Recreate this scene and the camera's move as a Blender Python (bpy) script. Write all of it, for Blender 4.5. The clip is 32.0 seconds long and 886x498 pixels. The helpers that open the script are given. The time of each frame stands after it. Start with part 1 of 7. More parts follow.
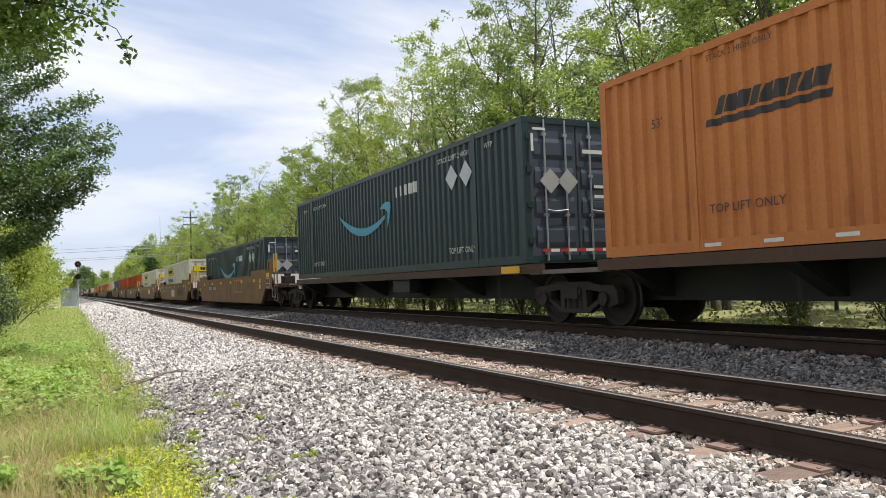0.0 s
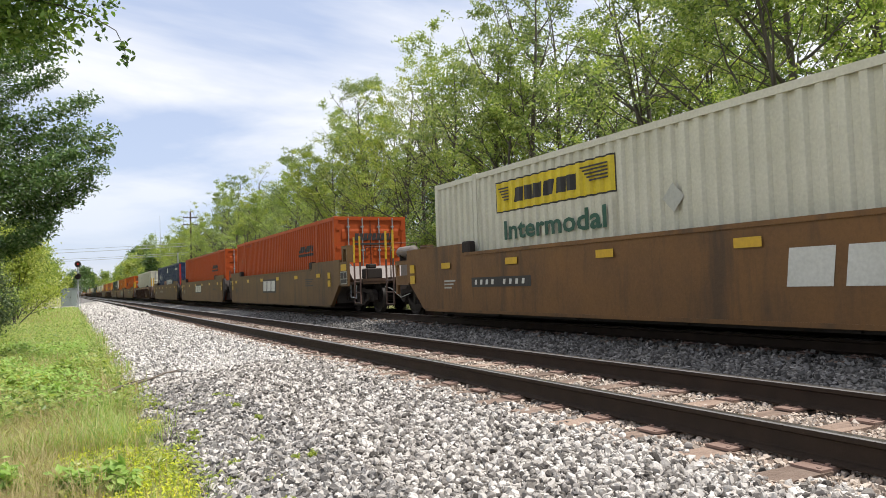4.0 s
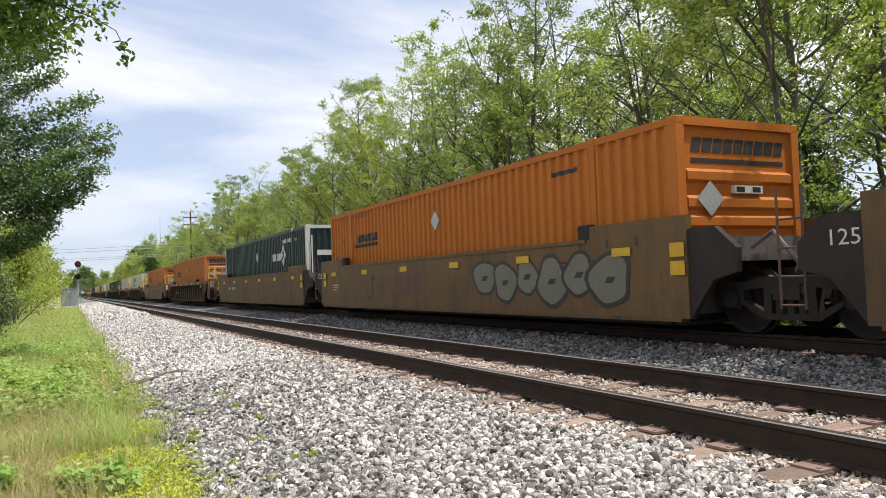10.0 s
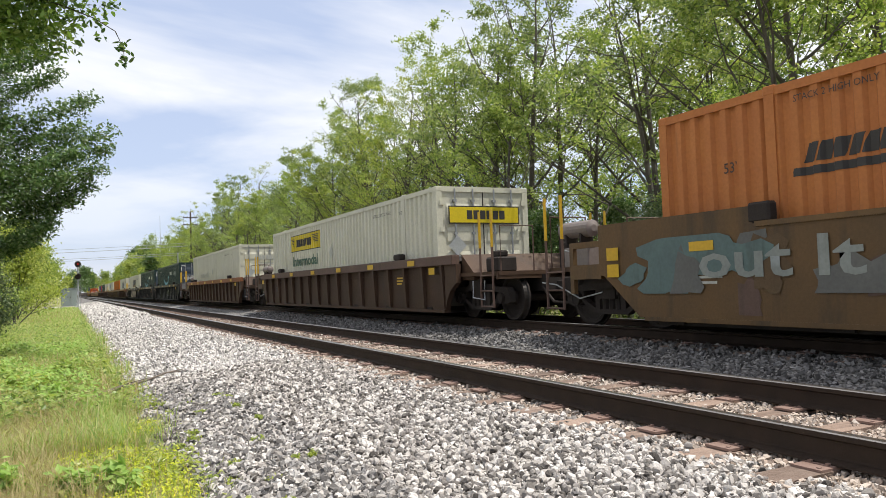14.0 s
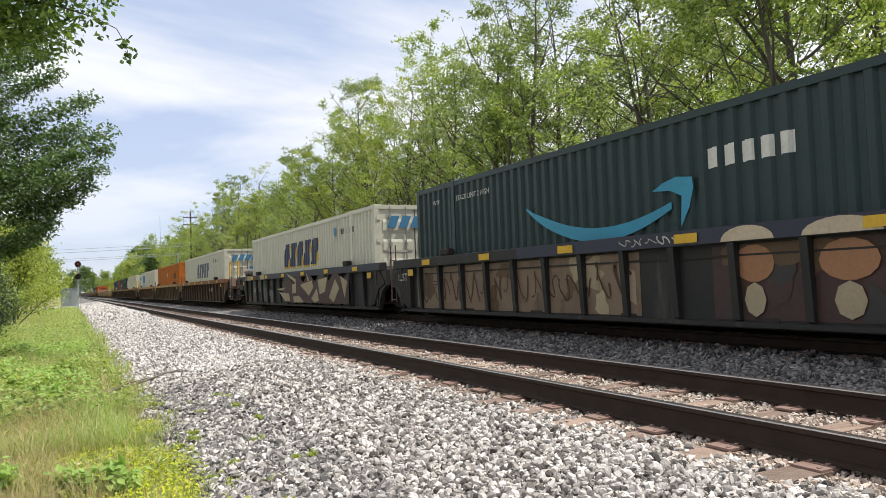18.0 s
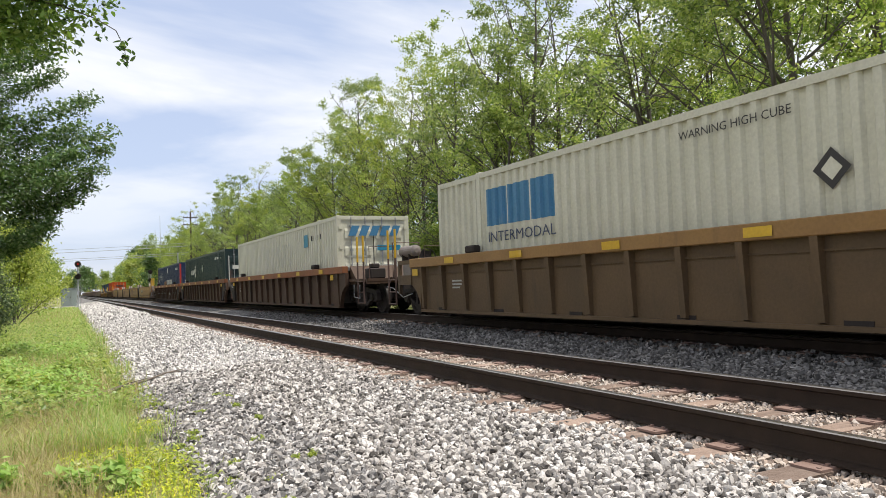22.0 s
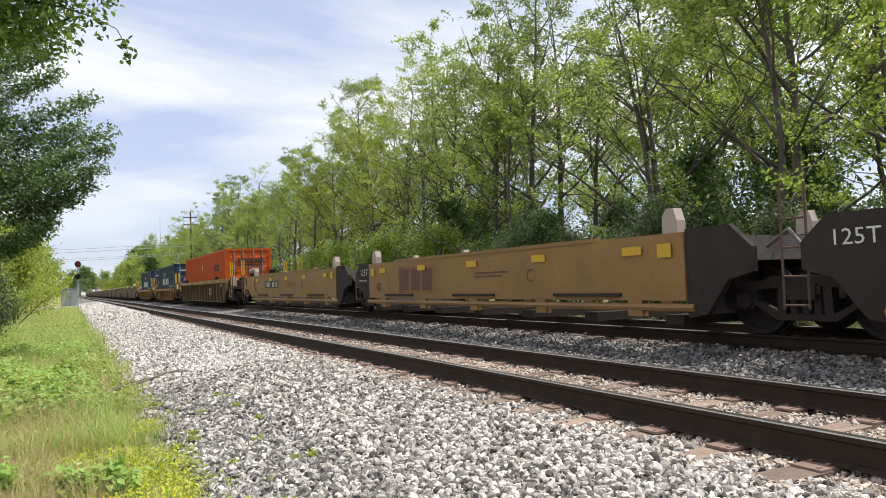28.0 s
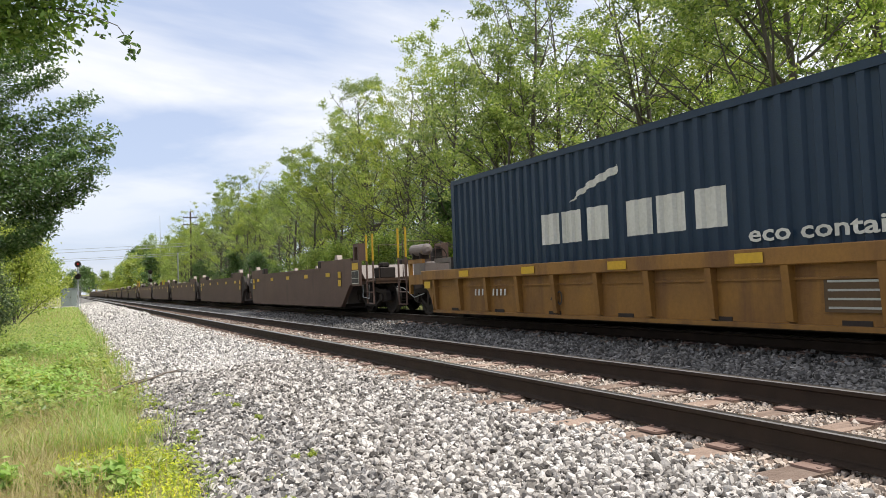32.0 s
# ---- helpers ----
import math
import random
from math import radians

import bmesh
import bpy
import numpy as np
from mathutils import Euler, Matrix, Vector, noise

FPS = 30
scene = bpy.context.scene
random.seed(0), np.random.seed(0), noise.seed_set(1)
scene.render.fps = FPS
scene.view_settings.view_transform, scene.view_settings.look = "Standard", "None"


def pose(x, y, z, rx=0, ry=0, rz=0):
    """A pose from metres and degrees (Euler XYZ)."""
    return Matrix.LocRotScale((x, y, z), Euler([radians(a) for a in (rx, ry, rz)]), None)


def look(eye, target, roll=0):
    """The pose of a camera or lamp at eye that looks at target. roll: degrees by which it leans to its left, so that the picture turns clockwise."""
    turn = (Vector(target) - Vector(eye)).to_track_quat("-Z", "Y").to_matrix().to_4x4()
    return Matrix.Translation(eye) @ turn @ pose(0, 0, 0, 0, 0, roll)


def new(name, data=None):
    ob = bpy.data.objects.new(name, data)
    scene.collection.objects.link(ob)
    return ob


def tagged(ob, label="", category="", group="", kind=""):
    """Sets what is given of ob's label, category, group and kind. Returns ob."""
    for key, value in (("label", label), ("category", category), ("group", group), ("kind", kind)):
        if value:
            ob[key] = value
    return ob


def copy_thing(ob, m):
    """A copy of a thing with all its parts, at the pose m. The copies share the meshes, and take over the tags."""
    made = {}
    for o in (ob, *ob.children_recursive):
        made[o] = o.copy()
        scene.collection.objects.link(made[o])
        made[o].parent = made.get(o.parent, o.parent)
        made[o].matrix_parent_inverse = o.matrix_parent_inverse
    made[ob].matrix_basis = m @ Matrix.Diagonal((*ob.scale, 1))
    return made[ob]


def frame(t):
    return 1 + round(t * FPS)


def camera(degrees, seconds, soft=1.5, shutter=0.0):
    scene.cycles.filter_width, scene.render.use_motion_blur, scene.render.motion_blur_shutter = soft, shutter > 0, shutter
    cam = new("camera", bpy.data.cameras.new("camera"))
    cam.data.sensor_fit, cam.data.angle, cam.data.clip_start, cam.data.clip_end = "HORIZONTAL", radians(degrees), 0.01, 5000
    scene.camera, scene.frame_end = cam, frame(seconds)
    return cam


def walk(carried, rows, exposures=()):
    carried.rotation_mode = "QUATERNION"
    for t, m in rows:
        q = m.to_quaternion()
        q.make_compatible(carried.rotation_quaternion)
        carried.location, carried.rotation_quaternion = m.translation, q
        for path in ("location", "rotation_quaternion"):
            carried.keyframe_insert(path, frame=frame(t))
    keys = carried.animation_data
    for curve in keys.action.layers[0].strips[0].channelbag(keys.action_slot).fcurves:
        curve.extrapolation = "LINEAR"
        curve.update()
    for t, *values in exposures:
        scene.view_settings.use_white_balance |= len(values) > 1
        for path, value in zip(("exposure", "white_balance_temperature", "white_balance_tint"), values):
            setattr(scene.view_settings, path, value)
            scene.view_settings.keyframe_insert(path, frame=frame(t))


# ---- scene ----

cam = camera(60.985, 32.0, soft=0.75)
EYE = pose(0, 0, 0.983, 92.4994, 2.0335, -26.3923)
walk(cam, [(0.0, EYE), (32.0, EYE)])

# ---- light ----
SUN_DIR = Vector((0.345, -0.21, 0.91)).normalized()
world = bpy.data.worlds.new("sky")
scene.world = world
world.use_nodes = True
wn, wl = world.node_tree.nodes, world.node_tree.links
wn.clear()
sky = wn.new("ShaderNodeTexSky")
sky.sky_type = "NISHITA"
sky.sun_disc = False
sky.sun_elevation = math.asin(SUN_DIR.z)
sky.sun_rotation = math.atan2(SUN_DIR.x, SUN_DIR.y)
sky.air_density, sky.dust_density, sky.ozone_density = 1.0, 0.6, 1.6
tc = wn.new("ShaderNodeTexCoord")
sep = wn.new("ShaderNodeSeparateXYZ")
wl.new(tc.outputs["Generated"], sep.inputs[0])
lift = wn.new("ShaderNodeMath")
lift.operation = "ADD"
lift.inputs[1].default_value = 0.16
wl.new(sep.outputs["Z"], lift.inputs[0])
plane = wn.new("ShaderNodeVectorMath")
plane.operation = "DIVIDE"
comb = wn.new("ShaderNodeCombineXYZ")
for k in range(3):
    wl.new(lift.outputs[0], comb.inputs[k])
wl.new(tc.outputs["Generated"], plane.inputs[0])
wl.new(comb.outputs[0], plane.inputs[1])
cmap = wn.new("ShaderNodeMapping")
cmap.inputs["Rotation"].default_value = (0, 0, radians(-32))
cmap.inputs["Scale"].default_value = (0.62, 0.95, 1.0)
cmap.inputs["Location"].default_value = (0.55, 0.2, 0.0)
wl.new(plane.outputs[0], cmap.inputs[0])
cn = wn.new("ShaderNodeTexNoise")
cn.inputs["Scale"].default_value = 0.85
cn.inputs["Detail"].default_value = 7
cn.inputs["Roughness"].default_value = 0.52
cn.inputs["Distortion"].default_value = 0.35
wl.new(cmap.outputs[0], cn.inputs["Vector"])
cr = wn.new("ShaderNodeValToRGB")
cr.color_ramp.elements[0].position, cr.color_ramp.elements[0].color = 0.40, (0.0, 0.0, 0.0, 1)
cr.color_ramp.elements[1].position, cr.color_ramp.elements[1].color = 0.56, (1.0, 1.0, 1.0, 1)
wl.new(cn.outputs[0], cr.inputs[0])
veil = wn.new("ShaderNodeMix")
veil.data_type = "RGBA"
veil.inputs["Factor"].default_value = 0.72
veil.inputs["B"].default_value = (5.9, 6.8, 9.0, 1)
cloud = wn.new("ShaderNodeMix")
cloud.data_type = "RGBA"
low = wn.new("ShaderNodeMapRange")
low.inputs["From Min"].default_value, low.inputs["From Max"].default_value = 0.04, 0.24
low.inputs["To Min"].default_value, low.inputs["To Max"].default_value = 0.22, 1.0
wl.new(sep.outputs["Z"], low.inputs["Value"])
thick = wn.new("ShaderNodeMath")
thick.operation = "MULTIPLY"
wl.new(cr.outputs[0], thick.inputs[0])
wl.new(low.outputs[0], thick.inputs[1])
wl.new(thick.outputs[0], cloud.inputs["Factor"])
gain = wn.new("ShaderNodeMix")
gain.data_type, gain.blend_type = "RGBA", "MULTIPLY"
gain.inputs["Factor"].default_value = 1.0
gain.inputs["B"].default_value = (1.7, 1.55, 1.5, 1)
wl.new(sky.outputs[0], gain.inputs["A"])
wl.new(gain.outputs["Result"], veil.inputs["A"])
wl.new(veil.outputs["Result"], cloud.inputs["A"])
cloud.inputs["B"].default_value = (10.3, 10.35, 10.6, 1)
bg = wn.new("ShaderNodeBackground")
bg.inputs["Strength"].default_value = 0.10
wl.new(cloud.outputs["Result"], bg.inputs["Color"])
wo = wn.new("ShaderNodeOutputWorld")
wl.new(bg.outputs[0], wo.inputs[0])

sun = new("sun", bpy.data.lights.new("sun", "SUN"))
sun.data.energy, sun.data.angle, sun.data.color = 5.0, radians(0.53), (1.0, 0.955, 0.88)
sun.matrix_world = look(SUN_DIR * 60, (0, 0, 0))
scene.view_settings.exposure = 0.08


# ---- materials ----
def node(nt, kind, **values):
    n = nt.nodes.new(kind)
    for k, v in values.items():
        n.inputs[k].default_value = v
    return n


def mixed(nt, fac, a, b, blend="MIX"):
    m = nt.nodes.new("ShaderNodeMix")
    m.data_type, m.blend_type = "RGBA", blend
    for sock, v in (("Factor", fac), ("A", a), ("B", b)):
        if isinstance(v, (int, float)):
            m.inputs[sock].default_value = v
        elif isinstance(v, tuple):
            m.inputs[sock].default_value = (*v[:3], 1)
        else:
            nt.links.new(v, m.inputs[sock])
    return m.outputs["Result"]


def ramp(nt, sock, lo, hi):
    r = nt.nodes.new("ShaderNodeMapRange")
    r.inputs["From Min"].default_value, r.inputs["From Max"].default_value = lo, hi
    nt.links.new(sock, r.inputs["Value"])
    return r.outputs["Result"]


def noise_of(nt, vec, scale, detail=4, stretch=None, rough=0.55):
    if stretch:
        mp = nt.nodes.new("ShaderNodeMapping")
        mp.inputs["Scale"].default_value = stretch
        nt.links.new(vec, mp.inputs[0])
        vec = mp.outputs[0]
    n = node(nt, "ShaderNodeTexNoise", Scale=scale, Detail=detail, Roughness=rough)
    nt.links.new(vec, n.inputs["Vector"])
    return n.outputs[0]


def surface(name, base, alt=None, rough=0.6, metal=0.0, scale=1.2, fine=22.0, bump=0.15, dirt=None, dirt_amount=0.5,
            streak=None, rnd=0.0, bump_scale=None, spec=0.5):
    """A worn surface: two scales of colour, stains with their own shape, fine relief."""
    m = bpy.data.materials.new(name)
    m.use_nodes = True
    nt = m.node_tree
    p = nt.nodes["Principled BSDF"]
    vec = nt.nodes.new("ShaderNodeTexCoord").outputs["Object"]
    info = nt.nodes.new("ShaderNodeObjectInfo")
    shift = nt.nodes.new("ShaderNodeVectorMath")
    shift.operation = "MULTIPLY_ADD"
    nt.links.new(info.outputs["Random"], shift.inputs[0])
    shift.inputs[1].default_value = (37, 53, 19)
    nt.links.new(vec, shift.inputs[2])
    vec = shift.outputs[0]
    alt = alt or tuple(c * 0.78 for c in base)
    big = noise_of(nt, vec, scale)
    small = noise_of(nt, vec, fine, 5)
    col = mixed(nt, ramp(nt, big, 0.3, 0.7), base, alt)
    col = mixed(nt, ramp(nt, small, 0.25, 0.8), col, mixed(nt, 0.22, col, (0.02, 0.018, 0.015)))
    if dirt:
        d = noise_of(nt, vec, 1.0, 5, streak or (1.3, 2.2, 0.35), 0.62)
        col = mixed(nt, ramp(nt, d, 0.72 - 0.3 * dirt_amount, 0.92 - 0.3 * dirt_amount), col, mixed(nt, 0.62, col, dirt))
    if rnd:
        hsv = nt.nodes.new("ShaderNodeHueSaturation")
        nt.links.new(col, hsv.inputs["Color"])
        r = nt.nodes.new("ShaderNodeMapRange")
        r.inputs["To Min"].default_value, r.inputs["To Max"].default_value = 1 - rnd, 1 + rnd
        nt.links.new(info.outputs["Random"], r.inputs["Value"])
        nt.links.new(r.outputs[0], hsv.inputs["Value"])
        col = hsv.outputs[0]
    nt.links.new(col, p.inputs["Base Color"])
    rr = nt.nodes.new("ShaderNodeMapRange")
    rr.inputs["To Min"].default_value, rr.inputs["To Max"].default_value = max(0.05, rough - 0.12), min(1, rough + 0.12)
    nt.links.new(small, rr.inputs["Value"])
    nt.links.new(rr.outputs[0], p.inputs["Roughness"])
    p.inputs["Metallic"].default_value = metal
    p.inputs["Specular IOR Level"].default_value = spec
    if bump:
        b = node(nt, "ShaderNodeBump", Strength=bump, Distance=0.02)
        nt.links.new(noise_of(nt, vec, bump_scale or fine * 1.7, 4), b.inputs["Height"])
        nt.links.new(b.outputs[0], p.inputs["Normal"])
    return m


def island(name, tones, rough=0.8, thin=0.0, scale=0.0, bump=0.0, spec=0.3):
    """Loose pieces in one mesh: each piece takes its own tone."""
    m = bpy.data.materials.new(name)
    m.use_nodes = True
    nt = m.node_tree
    p = nt.nodes["Principled BSDF"]
    geo = nt.nodes.new("ShaderNodeNewGeometry")
    cr_ = nt.nodes.new("ShaderNodeValToRGB")
    els = cr_.color_ramp.elements
    while len(els) < len(tones):
        els.new(0.5)
    for k, (e, c) in enumerate(zip(els, tones)):
        e.position, e.color = k / (len(tones) - 1), (*c, 1)
    nt.links.new(geo.outputs["Random Per Island"], cr_.inputs[0])
    col = cr_.outputs[0]
    vec = nt.nodes.new("ShaderNodeTexCoord").outputs["Object"]
    if scale:
        col = mixed(nt, ramp(nt, noise_of(nt, vec, scale, 3), 0.3, 0.75), col, mixed(nt, 0.35, col, (0.03, 0.04, 0.01)))
    nt.links.new(col, p.inputs["Base Color"])
    p.inputs["Roughness"].default_value = rough
    p.inputs["Specular IOR Level"].default_value = spec
    if bump:
        b = node(nt, "ShaderNodeBump", Strength=bump, Distance=0.01)
        nt.links.new(noise_of(nt, vec, 70, 3), b.inputs["Height"])
        nt.links.new(b.outputs[0], p.inputs["Normal"])
    if thin:
        t = nt.nodes.new("ShaderNodeBsdfTranslucent")
        nt.links.new(mixed(nt, 0.5, col, mixed(nt, 1.0, col, (1.25, 1.3, 0.4), "MULTIPLY")), t.inputs["Color"])
        mx = nt.nodes.new("ShaderNodeMixShader")
        mx.inputs[0].default_value = thin
        nt.links.new(p.outputs[0], mx.inputs[1])
        nt.links.new(t.outputs[0], mx.inputs[2])
        nt.links.new(mx.outputs[0], nt.nodes["Material Output"].inputs["Surface"])
    return m


RUST = (0.085, 0.04, 0.022)
GRIME = (0.03, 0.026, 0.022)
M = {}
M["orange"] = surface("weathered orange paint", (0.50, 0.105, 0.010), (0.44, 0.09, 0.012), 0.6, dirt=RUST, dirt_amount=0.2, rnd=0.06, spec=0.22)
M["orange_amber"] = surface("amber orange paint", (0.4675, 0.1445, 0.0153), (0.4165, 0.1232, 0.017), 0.6, dirt=RUST, dirt_amount=0.3, rnd=0.05, spec=0.22)
M["teal_dull"] = surface("dull teal spray paint", (0.10, 0.16, 0.15), (0.08, 0.12, 0.12), 0.65, dirt=GRIME, dirt_amount=0.5, bump=0)
M["orange_red"] = surface("deep orange paint", (0.42, 0.072, 0.010), (0.36, 0.062, 0.012), 0.6, dirt=RUST, dirt_amount=0.25, rnd=0.06, spec=0.22)
M["orange_bright"] = surface("bright red-orange paint", (0.50, 0.082, 0.010), (0.44, 0.072, 0.012), 0.6, dirt=RUST, dirt_amount=0.2, spec=0.22)
M["orange_faded"] = surface("faded orange paint", (0.4845, 0.1809, 0.0522), (0.4264, 0.149, 0.0475), 0.6, dirt=RUST, dirt_amount=0.4, rnd=0.06, spec=0.22)
M["pale_pink"] = surface("pale primer on worn steel", (0.416, 0.336, 0.288), (0.352, 0.288, 0.248), 0.7, dirt=RUST, dirt_amount=0.3)
M["white"] = surface("dirty white container paint", (0.5985, 0.5795, 0.47), (0.532, 0.513, 0.4055), 0.5, dirt=(0.16, 0.13, 0.09), dirt_amount=0.35, rnd=0.05)
M["dark_green"] = surface("dark blue-green container paint", (0.015, 0.035, 0.037), (0.020, 0.040, 0.041), 0.42, dirt=(0.06, 0.055, 0.045), dirt_amount=0.25, spec=0.3)
M["navy"] = surface("navy blue container paint", (0.0176, 0.0336, 0.092), (0.024, 0.04, 0.096), 0.45, dirt=(0.08, 0.075, 0.07), dirt_amount=0.3, spec=0.3)
M["steel_blue"] = surface("dark steel blue container paint", (0.0076, 0.0262, 0.0561), (0.0102, 0.0299, 0.0578), 0.45, dirt=(0.07, 0.07, 0.065), dirt_amount=0.28, spec=0.3)
M["tan"] = surface("weathered yellow-tan railcar paint", (0.1511, 0.0843, 0.0318), (0.1103, 0.0662, 0.0292), 0.62, dirt=GRIME, dirt_amount=0.72, rnd=0.12, spec=0.3)
M["rust_tan"] = surface("brown-orange railcar paint", (0.1936, 0.095, 0.0309), (0.1408, 0.073, 0.0284), 0.62, dirt=GRIME, dirt_amount=0.72, rnd=0.1, spec=0.3)
M["tan_clean"] = surface("ochre railcar paint", (0.2808, 0.156, 0.0507), (0.234, 0.1287, 0.0468), 0.55, dirt=GRIME, dirt_amount=0.3, rnd=0.05, spec=0.3)
M["yellow_car"] = surface("golden yellow railcar paint", (0.2772, 0.1376, 0.0288), (0.2016, 0.1, 0.028), 0.55, dirt=RUST, dirt_amount=0.75, rnd=0.06, spec=0.3)
M["brown_car"] = surface("dark oxide brown railcar paint", (0.0715, 0.0374, 0.0201), (0.0529, 0.0295, 0.0175), 0.68, dirt=GRIME, dirt_amount=0.5, rnd=0.15, spec=0.3)
M["red_car"] = surface("oxide red-orange sill paint", (0.2295, 0.0808, 0.0298), (0.1785, 0.068, 0.0298), 0.6, dirt=GRIME, dirt_amount=0.4, rnd=0.1, spec=0.3)
M["black_car"] = surface("grimy black railcar paint", (0.015, 0.0153, 0.0153), (0.024, 0.024, 0.022), 0.6, dirt=(0.12, 0.11, 0.09), dirt_amount=0.4, rnd=0.1, spec=0.3)
M["umber_car"] = surface("worn umber railcar paint", (0.1205, 0.0748, 0.0367), (0.0893, 0.0578, 0.0306), 0.66, dirt=GRIME, dirt_amount=0.5, rnd=0.1, spec=0.3)
M["worn_navy"] = surface("worn navy lettering", (0.07, 0.095, 0.15), (0.14, 0.16, 0.19), 0.55, dirt=(0.45, 0.45, 0.40), dirt_amount=0.45, bump=0)
M["mauve_car"] = surface("faded brown-grey railcar paint", (0.124, 0.0768, 0.0592), (0.096, 0.0592, 0.0464), 0.68, dirt=GRIME, dirt_amount=0.5, rnd=0.12, spec=0.3)
M["iron"] = surface("black cast steel", (0.030, 0.025, 0.023), (0.042, 0.034, 0.030), 0.75, 0.0, 3, 30, 0.3, dirt=RUST, dirt_amount=0.3, spec=0.15)
M["pale_grey"] = surface("pale weathered grey paint", (0.22, 0.185, 0.17), (0.17, 0.14, 0.125), 0.6, 0.0, 2, 25, 0.1, dirt=RUST, dirt_amount=0.35)
M["grey_steel"] = surface("grey galvanised deck steel", (0.152, 0.132, 0.12), (0.104, 0.088, 0.08), 0.6, 0.1, 3, 30, 0.2, dirt=RUST, dirt_amount=0.35)
M["tread"] = surface("bright worn wheel steel", (0.042, 0.0371, 0.0336), None, 0.5, 0.6, 4, 60, 0.05)
M["rod"] = surface("grey lock rod", (0.40, 0.41, 0.42), None, 0.4, 0.5, 4, 40, 0.05)
M["white_mark"] = surface("white stencil paint", (0.629, 0.629, 0.5771), (0.527, 0.527, 0.4782), 0.6, dirt=GRIME, dirt_amount=0.3, bump=0)
M["black_mark"] = surface("black stencil paint", (0.02, 0.018, 0.018), (0.03, 0.026, 0.024), 0.6, bump=0)
M["yellow_mark"] = surface("yellow reflective sheet", (0.62, 0.38, 0.01), (0.55, 0.33, 0.015), 0.4, bump=0)
M["yellow_panel"] = surface("yellow sign panel", (0.72, 0.55, 0.012), None, 0.45, bump=0)
M["green_mark"] = surface("dark green lettering", (0.012, 0.085, 0.05), None, 0.5, bump=0)
M["navy_mark"] = surface("navy lettering", (0.02, 0.035, 0.085), (0.04, 0.055, 0.10), 0.55, dirt=(0.45, 0.45, 0.40), dirt_amount=0.3, bump=0)
M["blue_mark"] = surface("blue lettering", (0.03, 0.16, 0.32), (0.06, 0.2, 0.34), 0.55, dirt=(0.45, 0.45, 0.40), dirt_amount=0.35, bump=0)
M["cyan_mark"] = surface("light blue arrow decal", (0.025, 0.27, 0.42), None, 0.4, bump=0)
M["teal_mark"] = surface("teal sticker", (0.02, 0.22, 0.36), None, 0.45, bump=0)
M["red_mark"] = surface("red marking", (0.42, 0.03, 0.02), None, 0.5, bump=0)
M["dull_mark"] = surface("dull grey spray paint", (0.13, 0.13, 0.12), (0.09, 0.09, 0.085), 0.7, dirt=GRIME, dirt_amount=0.6, bump=0)
M["ghost_mark"] = surface("faded grey lettering", (0.36, 0.37, 0.33), (0.45, 0.45, 0.4), 0.6, dirt=(0.55, 0.55, 0.48), dirt_amount=0.5, bump=0)
M["maroon_mark"] = surface("maroon stencil paint", (0.12, 0.035, 0.025), None, 0.6, bump=0)
M["copper_mark"] = surface("copper brown lettering", (0.34, 0.16, 0.07), None, 0.55, bump=0)
M["placard"] = surface("silver placard holder", (0.50, 0.52, 0.52), None, 0.35, 0.3, bump=0)
M["rail_top"] = surface("polished rail steel", (0.44, 0.41, 0.38), None, 0.3, 1.0, 6, 80, 0.04)
M["rail_side"] = surface("brown-black rusted rail steel", (0.024, 0.015, 0.010), (0.038, 0.023, 0.015), 0.75, 0.0, 5, 60, 0.25, spec=0.25)
M["plate"] = surface("rusty tie plate steel", (0.21, 0.13, 0.10), (0.27, 0.18, 0.145), 0.75, 0.1, 8, 60, 0.25)
M["tie"] = surface("weathered creosoted timber", (0.20, 0.135, 0.10), (0.31, 0.225, 0.175), 0.9, 0, 3, 30, 0.8, dirt=(0.05, 0.032, 0.022), dirt_amount=0.8, streak=(0.3, 6, 6), rnd=0.25)
M["concrete"] = surface("pale concrete", (0.62, 0.60, 0.55), (0.5, 0.48, 0.44), 0.85, 0, 1, 14, 0.3, dirt=(0.2, 0.18, 0.15))
M["cabinet"] = surface("grey-green painted cabinet metal", (0.30, 0.34, 0.33), (0.25, 0.29, 0.28), 0.5, 0.1, 1, 20, 0.05, dirt=(0.12, 0.12, 0.1))
M["pole_wood"] = surface("brown pole timber", (0.10, 0.075, 0.055), None, 0.9, 0, 2, 30, 0.4)
M["pole_grey"] = surface("grey galvanised pole", (0.42, 0.44, 0.45), None, 0.45, 0.4, 2, 30, 0.05)
M["bark"] = surface("grey-brown bark", (0.085, 0.072, 0.058), (0.13, 0.115, 0.095), 0.95, 0, 2.5, 14, 0.8, dirt=(0.03, 0.026, 0.02), streak=(4, 4, 0.5), bump_scale=18)
M["deadwood"] = surface("bleached dead wood", (0.20, 0.165, 0.13), (0.12, 0.095, 0.075), 0.9, 0, 6, 40, 0.5)
M["leaf"] = island("spring leaves", [(0.13, 0.21, 0.05), (0.26, 0.36, 0.085), (0.41, 0.50, 0.13), (0.56, 0.61, 0.25)], 0.36, 0.55, 0.35, spec=0.45)
M["leaf_yellow"] = island("yellow-green young leaves", [(0.17, 0.23, 0.045), (0.32, 0.40, 0.075), (0.47, 0.53, 0.115), (0.60, 0.62, 0.24)], 0.36, 0.55, 0.35, spec=0.45)
M["leaf_over"] = island("fresh compound leaves", [(0.08, 0.16, 0.04), (0.15, 0.26, 0.06), (0.25, 0.37, 0.09), (0.38, 0.48, 0.17)], 0.35, 0.5, 0.35, spec=0.45)
